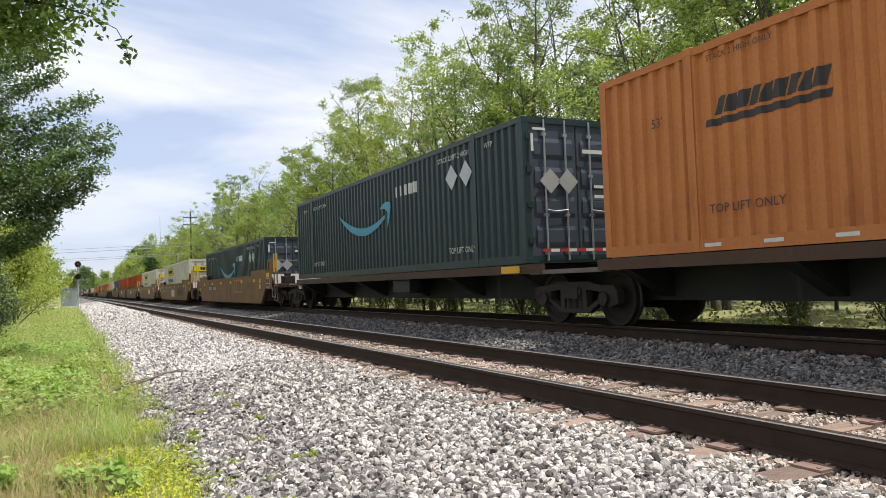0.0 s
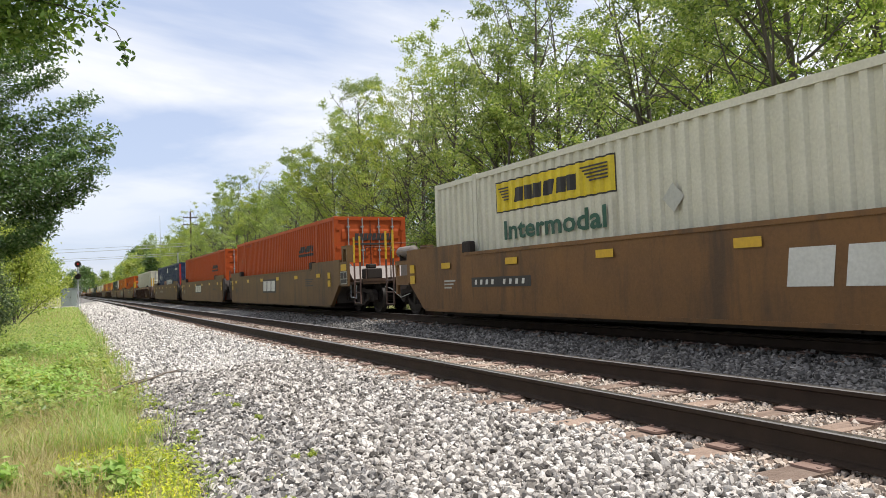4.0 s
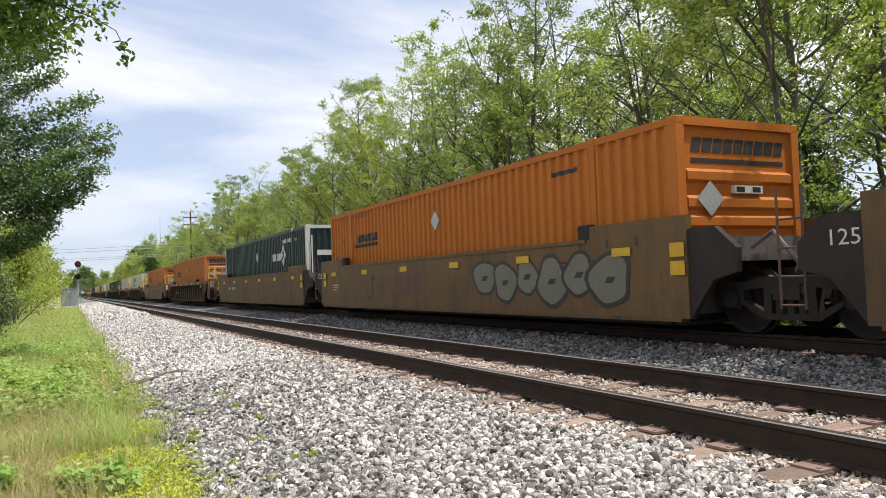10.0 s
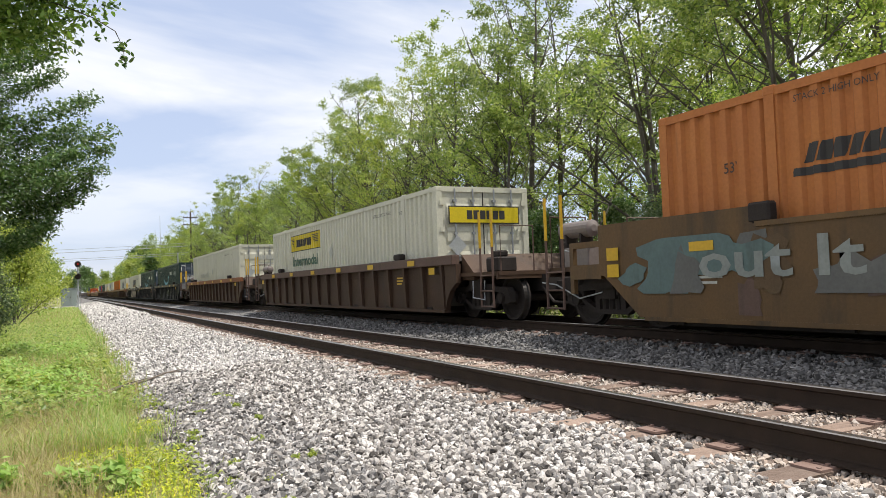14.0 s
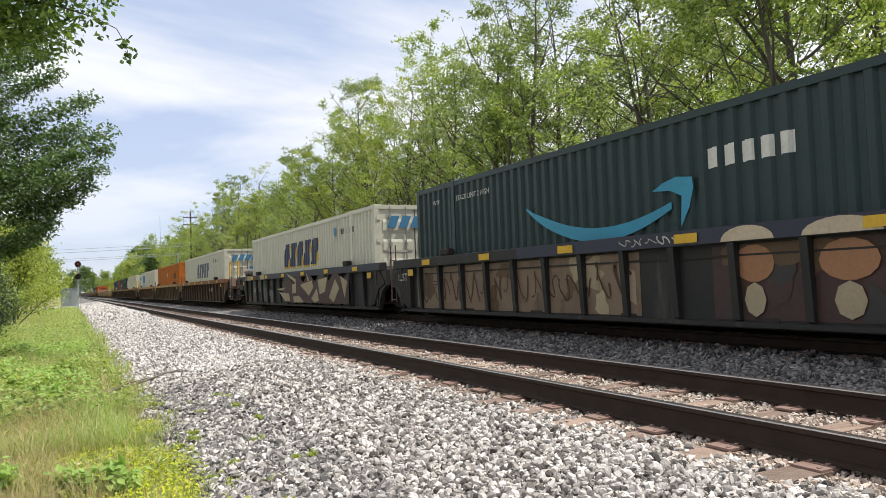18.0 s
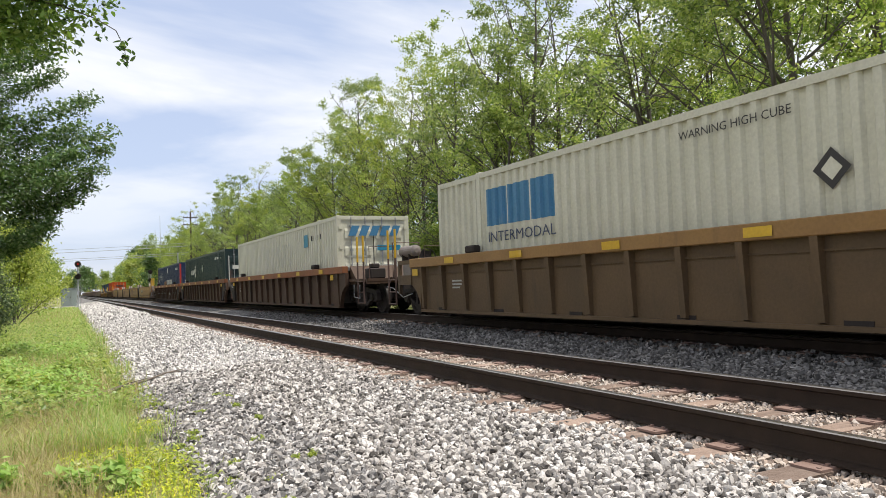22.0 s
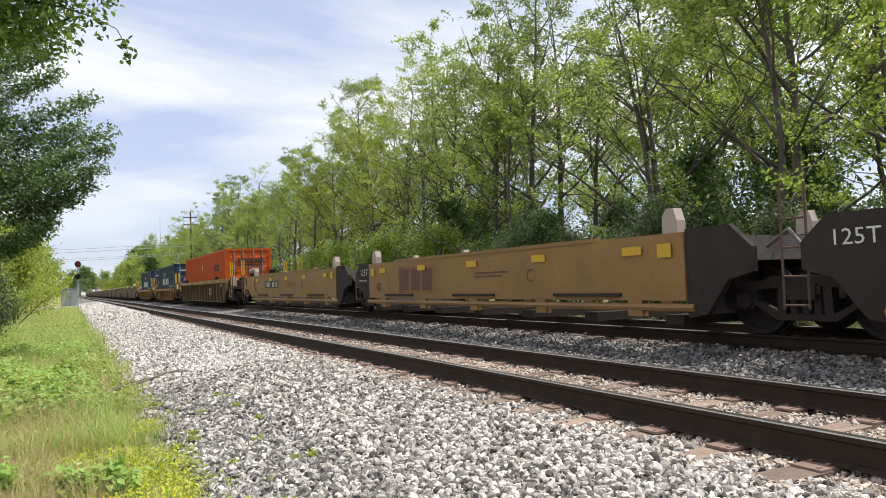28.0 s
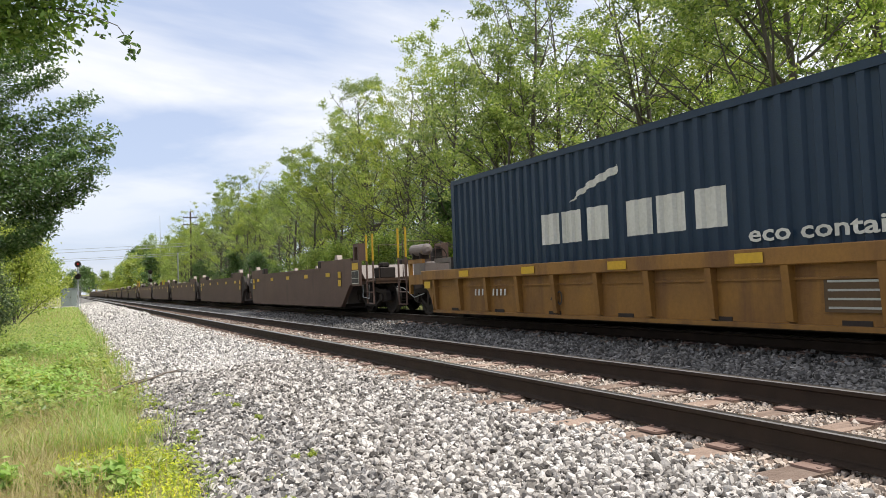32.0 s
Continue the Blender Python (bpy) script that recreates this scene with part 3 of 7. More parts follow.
track("railway_track_far", TRACK_2, 3.1, 90, "shaded rails on dark wooden ties below the train", 4, FAR_RISE)


# ---- the train: common pieces ----
WHEEL_R = 0.483
WHEELSETS = []


def wheelset_mesh():
    bm = bmesh.new()
    for s in (-1, 1):
        prof = [(0.655, 0.10), (0.655, 0.14), (0.70, 0.17), (0.70, 0.38), (0.665, 0.42), (0.655, WHEEL_R + 0.028), (0.69, WHEEL_R + 0.028), (0.705, WHEEL_R), (0.79, WHEEL_R - 0.006),
                (0.79, 0.42), (0.745, 0.38), (0.735, 0.17), (0.80, 0.14), (0.80, 0.10)]
        lathe(bm, [(s * a, r) for a, r in prof], 40)
    lathe(bm, [(-1.05, 0.07), (-0.8, 0.085), (0.8, 0.085), (1.05, 0.07)], 12)
    me = as_mesh("wheelset", bm, M["iron"])
    me.materials.append(M["tread"])
    for p in me.polygons:
        c = p.center
        r = math.hypot(c.y, c.z)
        if r > WHEEL_R - 0.02 and 0.69 < abs(c.x) < 0.80:
            p.material_index = 1
    return me


def side_frame_mesh():
    """A cast truck side frame with two windows, journal boxes and springs."""
    bm = bmesh.new()
    top, low = 0.78, 0.22
    # upper chord, lower chord, columns and pedestals as separate bars leave the windows open
    for s in (-1, 1):
        prism(bm, [(s * 1.22, 0.60), (s * 1.16, 0.70), (s * 0.62, 0.73), (s * 0.5, top), (0, top), (0, 0.66), (s * 0.5, 0.63), (s * 0.9, 0.58), (s * 1.22, 0.52)], "x", -0.07, 0.07)
        prism(bm, [(s * 1.10, 0.56), (s * 0.92, 0.56), (s * 0.36, 0.30), (0, 0.30), (0, low), (s * 0.42, low), (s * 0.80, 0.44)], "x", -0.06, 0.06)
        prism(bm, [(s * 0.26, 0.70), (s * 0.38, 0.70), (s * 0.40, 0.26), (s * 0.28, 0.26)], "x", -0.065, 0.065)
        prism(bm, [(s * 1.22, 0.62), (s * 0.74, 0.62), (s * 0.72, 0.5), (s * 0.80, 0.36), (s * 1.02, 0.34), (s * 1.22, 0.40)], "x", -0.05, 0.08)
        lathe(bm, [(-0.10, 0.10), (-0.12, 0.12), (0.08, 0.12), (0.10, 0.09)], 12, "x", (0, s * 0.89, 0.483))
    for k in (-0.17, 0.0, 0.17):
        tube(bm, [(0, k, 0.30), (0, k, 0.56)], 0.07, 8)
    box(bm, -0.10, 0.10, -0.26, 0.26, 0.55, 0.65)
    return as_mesh("side_frame", bm, M["iron"])


def bolster_mesh():
    bm = boxes((-1.12, 1.12, -0.2, 0.2, 0.48, 0.68), (-0.35, 0.35, -0.35, 0.35, 0.66, 0.76))
    for s in (-1, 1):
        box(bm, -0.75, 0.75, s * 0.36 - 0.04, s * 0.36 + 0.04, 0.36, 0.48)
        tube(bm, [(-0.9, s * 0.36, 0.42), (0.9, s * 0.36, 0.42)], 0.03, 6)
    return as_mesh("truck", bm, M["iron"])


WHEELSET, SIDE_FRAME, BOLSTER = wheelset_mesh(), side_frame_mesh(), bolster_mesh()


def truck(car, y):
    t = part("truck", BOLSTER, None, car, "black cast steel four-wheel truck")
    t.matrix_basis = pose(0, y, FAR_RISE)
    for s in (-1, 1):
        f = part("side_frame", SIDE_FRAME, None, t)
        f.matrix_basis = pose(s * 1.0, 0, 0, 0, 0, 180 if s > 0 else 0)
        w = part("wheelset", WHEELSET, None, t, "steel wheels with bright treads")
        w.matrix_basis = pose(0, s * 0.89, WHEEL_R)


SIDE = Matrix(((0, 0, -1, 0), (-1, 0, 0, 0), (0, 1, 0, 0), (0, 0, 0, 1)))
END = Matrix(((1, 0, 0, 0), (0, 0, -1, 0), (0, 1, 0, 0), (0, 0, 0, 1)))


APART = ("reflective_strip", "door_marking", "data_stencil", "placard", "rust_patch", "corner_stripe")


RIBS = {}
PRINTED = ("logo", "logo_shadow", "logo_bar", "logo_swoosh", "logo_eye", "data_stencil", "stencil_bar", "sign_border", "sign_panel")


def rib_depth(spec, y):
    """How far the pressed sheet lies back at y, and where its folds are."""
    length, p, depth = spec
    f = ((y + length / 2) / p) % 1.0
    return depth * (0 if f < 0.36 else (f - 0.36) / 0.14 if f < 0.5 else 1 if f < 0.86 else (1 - f) / 0.14)


def drape(bm, spec, lift):
    """Lays a painted shape on the ribs and grooves of a container's side."""
    length, p, _ = spec
    ys = [v.co.y for v in bm.verts]
    lo, hi = min(ys), max(ys)
    k = math.floor((lo + length / 2) / p)
    while -length / 2 + k * p < hi:
        for f in (0.0, 0.36, 0.5, 0.86):
            y = -length / 2 + (k + f) * p
            if lo < y < hi:
                bmesh.ops.bisect_plane(bm, geom=bm.verts[:] + bm.edges[:] + bm.faces[:], plane_co=(0, y, 0), plane_no=(0, 1, 0))
        k += 1
    for v in bm.verts:
        v.co.x = -(1.283 - rib_depth(spec, v.co.y + 1e-6) + lift)
    return bm


def flat(parent, face, off, polys, material, name="marking", label=""):
    """Thin painted shapes. On a side, u runs from the rear to the front; on an end, u runs across."""
    if len(polys) > 1 and name in APART:
        for poly in polys:
            flat(parent, face, off, [poly], material, name, label)
        return None
    bm = bmesh.new()
    for poly in polys:
        vs = [bm.verts.new((face @ Vector((u, v, 0.0))) + face.to_3x3() @ Vector((0, 0, off))) for u, v in poly]
        bm.faces.new(vs)
    if face == SIDE and parent.name in RIBS:
        if name in PRINTED:
            drape(bm, RIBS[parent.name], off - 1.312 + 0.0065)
        else:
            for v in bm.verts:
                v.co.x += 0.010
    return part(name, bm, material, parent, label)


def quad(u0, u1, v0, v1, slant=0.0):
    return [(u0, v0), (u1, v0), (u1 + slant, v1), (u0 + slant, v1)]


def diamond(u, v, r):
    return [(u, v - r), (u + r, v), (u, v + r), (u - r, v)]


def blocks(u0, u1, v0, v1, n, slant=0.0, gap=0.22):
    """Stands for a word mark: n plain slabs side by side."""
    w, h = (u1 - u0) / n, v1 - v0
    return [[(u0 + i * w, v0), (u0 + (i + 1 - gap) * w, v0), (u0 + (i + 1 - gap) * w + slant, v1), (u0 + i * w + slant, v1)] for i in range(n)] if h > 0 else []


def words(parent, face, off, text, u, v, size, material, label="", shear=0.0, width=None, bold=0.0):
    """Readable lettering in the built-in font, its lower left corner at u, v."""
    cu = bpy.data.curves.new("lettering", "FONT")
    cu.body, cu.size, cu.shear, cu.offset = text, size, shear, bold
    cu.resolution_u = 2
    tmp = bpy.data.objects.new("lettering", cu)
    me = bpy.data.meshes.new_from_object(tmp)
    bpy.data.objects.remove(tmp)
    bpy.data.curves.remove(cu)
    n = len(me.vertices)
    co = np.zeros(n * 3)
    me.vertices.foreach_get("co", co)
    co = co.reshape(-1, 3)
    sx = (width / max(1e-6, co[:, 0].max() - co[:, 0].min())) if width else 1.0
    f3 = np.array(face.to_3x3())
    loc = np.stack([co[:, 0] * sx + u, co[:, 1] + v, np.full(n, off)], 1) @ f3.T
    me.vertices.foreach_set("co", loc.ravel())
    if face == SIDE and parent.name in RIBS:
        loc[:, 0] += 0.013
        me.vertices.foreach_set("co", loc.ravel())
    me.materials.clear()
    me.materials.append(material)
    me.update()
    return part("lettering", me, None, parent, label)


def scrawl(parent, off, u0, u1, v0, v1, material, seed, n=5, thick=0.05, label=""):
    """Sprayed scribble along a car's side: one wavering line that rises, dips and doubles back."""
    rng = random.Random(seed)
    bm = bmesh.new()
    w, h = (u1 - u0) / n, v1 - v0
    lift = 0
    for i in range(n):
        pts, a = [], rng.uniform(0, 6.3)
        amp, swing, turn = rng.uniform(0.45, 1.0), rng.uniform(0.1, 0.5), rng.uniform(5, 11)
        base = rng.uniform(-0.15, 0.15) * h
        for k in range(17):
            f = k / 16
            pts.append(Vector((u0 + (i + 0.1 + 0.85 * f) * w + swing * 0.4 * w * math.cos(a + turn * f * 1.3), (v0 + v1) / 2 + base * (1 - f) + 0.5 * h * amp * math.sin(a + turn * f) * (0.6 + 0.4 * rng.random()), 0)))
        t, last = thick * rng.uniform(0.6, 1.3), None
        for p, q in zip(pts, pts[1:]):
            d = (q - p).normalized()
            nrm = Vector((-d.y, d.x, 0)) * t * 0.5
            cur = [p + nrm, p - nrm] if last is None else last
            nxt = [q + nrm, q - nrm]
            lift += 1
            bm.faces.new([bm.verts.new(SIDE @ Vector((c.x, min(v1, max(v0, c.y)), off + 0.00005 * lift))) for c in (cur[0], cur[1], nxt[1], nxt[0])])
            last = nxt
    return part("graffiti", bm, material, parent, label)


# ---- containers ----
def corrugated(length, z0, z1, pitch=0.278, depth=0.05, x=-1.295):
    """A pressed side sheet, ribs upright."""
    n = max(1, round(length / pitch))
    p = length / n
    ys, xs = [], []
    for k in range(n):
        a = -length / 2 + k * p
        for f, d in ((0.0, 0), (0.36, 0), (0.5, 1), (0.86, 1)):
            ys.append(a + f * p)
            xs.append(x + 0.012 + d * depth)
    ys.append(length / 2)
    xs.append(x + 0.012)
    m = len(ys)
    v = np.array([(a, b, z0) for a, b in zip(xs, ys)] + [(a, b, z1) for a, b in zip(xs, ys)])
    i = np.arange(m - 1)
    f = np.stack([i + 1, i, i + m, i + m + 1], 1)
    return v, f


def container(label, paint, length=16.15, front="doors", posts=None, door_paint=None, pitch=0.278, smooth_side=False, frame_paint=None):
    """An intermodal container, its base at z = 0, its front end towards -y."""
    H, hl = 2.896, length / 2
    c = thing("shipping_container", label, "container", "containers on the train")
    posts, door_paint, rails = posts or paint, door_paint or paint, frame_paint or paint
    v, f = corrugated(length - 0.30, 0.16, H - 0.10, pitch, 0.012 if smooth_side else 0.05)
    if not smooth_side:
        n = max(1, round((length - 0.30) / pitch))
        RIBS[c.name] = (length - 0.30, (length - 0.30) / n, 0.05)
    sheet_me = bulk("side_panel", v, f, paint)
    part("side_panel", sheet_me, None, c, "corrugated side sheet" if not smooth_side else "riveted flat side sheet")
    part("side_panel", sheet_me, None, c).matrix_basis = pose(0, 0, 0, 0, 0, 180)
    for s in (-1, 1):
        part("top_rail", boxes((s * 1.295 - 0.04 * (s > 0), s * 1.295 + 0.04 * (s < 0), -hl + 0.14, hl - 0.14, H - 0.12, H - 0.01)), rails, c)
        part("bottom_rail", boxes((s * 1.297 - 0.05 * (s > 0), s * 1.297 + 0.05 * (s < 0), -hl + 0.14, hl - 0.14, 0.0, 0.17)), rails, c)
        for e in (-1, 1):
            part("corner_post", boxes((min(s * 1.297, s * 1.14), max(s * 1.297, s * 1.14), min(e * hl, e * (hl - 0.15)), max(e * hl, e * (hl - 0.15)), 0.10, H - 0.10)), posts, c)
            for z in (0.0, H - 0.118):
                bm = boxes((min(s * 1.30, s * 1.13), max(s * 1.30, s * 1.13), min(e * (hl + 0.003), e * (hl - 0.17)), max(e * (hl + 0.003), e * (hl - 0.17)), z, z + 0.118))
                part("corner_casting", bevelled(bm, 0.012, 1), posts, c)
            if length > 14:
                y = e * (hl - 1.98)
                part("lifting_post", boxes((min(s * 1.303, s * 1.2), max(s * 1.303, s * 1.2), y - 0.075, y + 0.075, 0.0, H + 0.004)), rails, c)
                part("lifting_casting", bevelled(boxes((min(s * 1.306, s * 1.15), max(s * 1.306, s * 1.15), y - 0.09, y + 0.09, H - 0.11, H + 0.012)), 0.012, 1), posts, c)
    n = int((length - 0.4) / 0.55)
    bm = boxes((-1.26, 1.26, -hl + 0.1, hl - 0.1, H - 0.06, H - 0.035))
    for k in range(n):
        y = -hl + 0.3 + (length - 0.6) * k / (n - 1)
        box(bm, -1.2, 1.2, y - 0.12, y + 0.12, H - 0.036, H - 0.018)
    part("roof", bm, paint, c, "pressed roof sheet")
    part("floor", boxes((-1.25, 1.25, -hl + 0.1, hl - 0.1, 0.06, 0.14)), M["iron"], c, "dark underside")
    part("end_panel", boxes((-1.15, 1.15, hl - 0.08, hl - 0.03, 0.1, H - 0.1)), paint, c)
    part("header", boxes((-1.15, 1.15, -hl - 0.002, -hl + 0.10, H - 0.13, H - 0.003)), posts, c)
    part("sill", boxes((-1.15, 1.15, -hl - 0.002, -hl + 0.10, 0.0, 0.15)), posts, c)
    if front == "doors":
        for s in (-1, 1):
            bm = boxes((min(s * 0.008, s * 1.14), max(s * 0.008, s * 1.14), -hl + 0.03, -hl + 0.075, 0.15, H - 0.13))
            for z0, z1 in ((0.32, 0.74), (0.90, 1.32), (1.48, 1.90), (2.06, 2.48)):
                x0, x1 = min(s * 0.10, s * 1.02), max(s * 0.10, s * 1.02)
                vs = [bm.verts.new(p) for p in ((x0, -hl + 0.029, z0), (x1, -hl + 0.029, z0), (x1, -hl + 0.029, z1), (x0, -hl + 0.029, z1),
                                                (x0, -hl + 0.006, z0 + 0.09), (x1, -hl + 0.006, z0 + 0.09), (x1, -hl + 0.006, z1 - 0.09), (x0, -hl + 0.006, z1 - 0.09))]
                for q in ((4, 5, 6, 7), (0, 1, 5, 4), (2, 3, 7, 6), (1, 2, 6, 5), (3, 0, 4, 7)):
                    bm.faces.new([vs[k] for k in q])
            d = part("door", bm, door_paint, c, "steel door leaf")
            for x in (0.30, 0.80):
                bm = bmesh.new()
                tube(bm, [(s * x, -hl - 0.02, 0.05), (s * x, -hl - 0.02, H - 0.05)], 0.022, 8)
                for z in (0.2, 0.95, 1.75, 2.55):
                    box(bm, s * x - 0.05, s * x + 0.05, -hl - 0.035, -hl + 0.03, z - 0.03, z + 0.03)
                part("lock_rod", bm, M["rod"], d, "grey lock rod with brackets")
            bm = bmesh.new()
            tube(bm, [(s * 0.30, -hl - 0.05, 1.05), (s * 0.62, -hl - 0.05, 1.02), (s * 0.80, -hl - 0.05, 1.05)], 0.016, 6)
            part("door_handle", bm, M["rod"], d)
            for z in (0.45, 1.15, 1.85, 2.5):
                part("hinge", boxes((min(s * 1.10, s * 1.22), max(s * 1.10, s * 1.22), -hl - 0.02, -hl + 0.03, z - 0.06, z + 0.06)), posts, d)
        part("door_seal", boxes((-0.012, 0.012, -hl + 0.02, -hl + 0.06, 0.15, H - 0.13)), M["iron"], c)
    elif front == "nose":
        part("nose_panel", boxes((-1.14, 1.14, -hl + 0.06, -hl + 0.10, 0.15, H - 0.13)), paint, c)
        for z in (0.32, 0.66, 1.0, 1.34, 1.62, 2.02):
            bm = bmesh.new()
            prism(bm, [(-hl + 0.06, z - 0.11), (-hl + 0.006, z - 0.06), (-hl + 0.006, z + 0.06), (-hl + 0.06, z + 0.11)], "x", -1.10, 1.10)
            part("nose_rib", bm, paint, c)
        part("vent", boxes((-0.18, 0.42, -hl - 0.012, -hl + 0.06, 1.77, 1.89)), M["white_mark"], c, "white vent plate")
        for x in (-0.14, 0.2):
            part("vent_grille", boxes((x, x + 0.17, -hl - 0.016, -hl - 0.010, 1.79, 1.87)), M["iron"], c)
    else:
        v, f = corrugated(2.26, 0.15, H - 0.13, 0.25, 0.04, 0.0)
        v = np.stack([v[:, 1], v[:, 0] - hl + 0.0, v[:, 2]], 1)
        part("nose_panel", bulk("nose_panel", v, f[:, ::-1], paint), None, c, "corrugated end wall")
    return c


def front_u(front_y):
    """Side coordinate u of a point front_y metres behind a 53-foot container's front."""
    return 8.075 - front_y


def orange_container(label, paint, front, mark=(13.75, 12.02), badge=True):
    c = container(label, paint, front=front)
    off = 1.312
    flat(c, SIDE, off, blocks(front_u(mark[0]), front_u(mark[1]), 1.86, 2.09, 9, 0.08, 0.14), M["black_mark"], "logo", "slanted black word mark")
    flat(c, SIDE, off, [quad(front_u(mark[0] + 0.15), front_u(mark[1] - 0.02), 1.71, 1.81, 0.04)], M["black_mark"], "logo_bar")
    words(c, SIDE, off, "TOP LIFT ONLY", front_u(13.88), 0.52, 0.17, M["black_mark"], "black stencilled handling note", width=1.24)
    words(c, SIDE, off, "53'", front_u(14.95), 1.90, 0.20, M["black_mark"])
    words(c, SIDE, off, "STACK 2 HIGH ONLY", front_u(13.82), 2.62, 0.12, M["black_mark"], "black stencilled stacking note", width=1.1)
    if mark[0] > 10:
        flat(c, SIDE, off, [quad(front_u(3.2), front_u(2.4), 2.42, 2.5)], M["black_mark"], "stencil_bar")
    if badge:
        flat(c, SIDE, off, [diamond(front_u(8.1), 2.06, 0.24)], M["placard"], "placard", "silver diamond placard")
    if front == "nose":
        flat(c, END, 8.075 + 0.004 - 0.055, blocks(-0.98, 0.98, 2.38, 2.60, 9, 0.05, 0.14), M["black_mark"], "logo", "black word mark across the nose")
        flat(c, END, 8.075 - 0.052, [quad(-0.98, 0.98, 2.22, 2.29)], M["black_mark"], "logo_bar")
        flat(c, END, 8.075 + 0.012, [diamond(-0.68, 1.68, 0.27)], M["placard"], "placard", "silver diamond placard")
    else:
        flat(c, END, 8.075 + 0.052, blocks(-0.62, 0.80, 2.08, 2.32, 9, 0.05, 0.14), M["black_mark"], "logo", "black word mark across the doors")
        flat(c, END, 8.075 + 0.050, [quad(-0.62, 0.80, 1.93, 2.0)], M["black_mark"], "logo_bar")
        flat(c, END, 8.075 + 0.05, [diamond(-0.82, 1.1, 0.24)], M["placard"], "placard", "silver diamond placard")
    flat(c, SIDE, off, [quad(front_u(14.0 - 1.0 * k), front_u(13.7 - 1.0 * k), 0.06, 0.11) for k in range(12)], M["white_mark"], "reflective_strip", "row of white reflective strips")
    return c


def arrow_container():
    c = container("dark blue-green corrugated container with a light blue curved arrow", M["dark_green"], posts=M["dark_green"], door_paint=M["door_slate"])
    off = 1.312
    flat(c, SIDE, off, blocks(front_u(6.50), front_u(5.0), 2.02, 2.30, 5, 0.0, 0.3), M["white_mark"], "logo", "white word mark")
    lo, hi = [], []
    for k in range(19):
        t = k / 18
        u = front_u(11.08) + t * 3.9
        mid = 1.92 - 0.66 * math.sin(math.pi * min(1, t * 0.84)) ** 0.85 + 0.02 * t
        w = 0.012 + 0.105 * math.sin(math.pi * (0.12 + 0.78 * t)) ** 0.8 * min(1, 6 * t + 0.2)
        lo.append((u, mid - w))
        hi.append((u, mid + w))
    polys = [[lo[k], lo[k + 1], hi[k + 1], hi[k]] for k in range(18)]
    tip = [(7.58, 1.83), (7.35, 1.93), (7.07, 1.99), (6.76, 1.95), (6.74, 1.80), (6.83, 1.52), (7.01, 1.25), (6.99, 1.50), (6.97, 1.70), (7.2, 1.80)]
    tip = [(front_u(a), b) for a, b in tip]
    polys += [[tip[0], tip[9], tip[2], tip[1]], [tip[9], tip[8], tip[3], tip[2]], [tip[8], tip[7], tip[5], tip[4], tip[3]], [tip[7], tip[6], tip[5]]]
    flat(c, SIDE, off, polys, M["cyan_mark"], "arrow_decal", "light blue curved arrow")
    for u in (2.35, 3.05):
        flat(c, SIDE, off, [diamond(front_u(u), 2.10, 0.30)], M["placard"], "placard", "silver diamond placard")
    words(c, SIDE, off, "STACK LIMIT 2 HIGH", front_u(3.75), 2.50, 0.17, M["white_mark"], "white stencilled stacking note", width=1.55)
    words(c, SIDE, off, "WTP", front_u(1.5), 2.50, 0.16, M["white_mark"])
    words(c, SIDE, off, "WTP", front_u(15.2), 2.42, 0.16, M["white_mark"])
    words(c, SIDE, off, "STACK LIMIT 2 HIGH", front_u(14.0), 2.42, 0.16, M["white_mark"], "white stencilled stacking note", width=1.5)
    words(c, SIDE, off, "TOP LIFT ONLY", front_u(3.3), 0.34, 0.2, M["white_mark"], "white stencilled handling note", width=1.3)
    words(c, SIDE, off, "TOP LIFT ONLY", front_u(14.05), 0.42, 0.2, M["white_mark"], "white stencilled handling note", width=1.3)
    flat(c, END, 8.075 + 0.05, [diamond(-0.70, 1.62, 0.25), diamond(-0.28, 1.62, 0.25)], M["placard"], "placard", "pair of silver diamond placards")
    flat(c, END, 8.075 + 0.05, [quad(-1.08, -0.78, 2.62, 2.67), quad(-1.13, -1.07, 2.2, 2.55), quad(0.6, 0.95, 2.62, 2.67), quad(0.1, 0.95, 2.2, 2.28), quad(0.36, 0.7, 1.5, 1.56), quad(0.36, 0.7, 1.3, 1.36)],
         M["white_mark"], "door_marking", "white stencil bars")
    flat(c, END, 8.075 + 0.05, [quad(-0.95 + 0.42 * k, -0.75 + 0.42 * k, 0.22, 0.28) for k in range(5)], M["red_mark"], "reflective_strip", "red reflective strips")
    flat(c, END, 8.075 + 0.05, [quad(-0.75 + 0.42 * k, -0.55 + 0.42 * k, 0.22, 0.28) for k in range(4)], M["white_mark"], "reflective_strip")
    return c


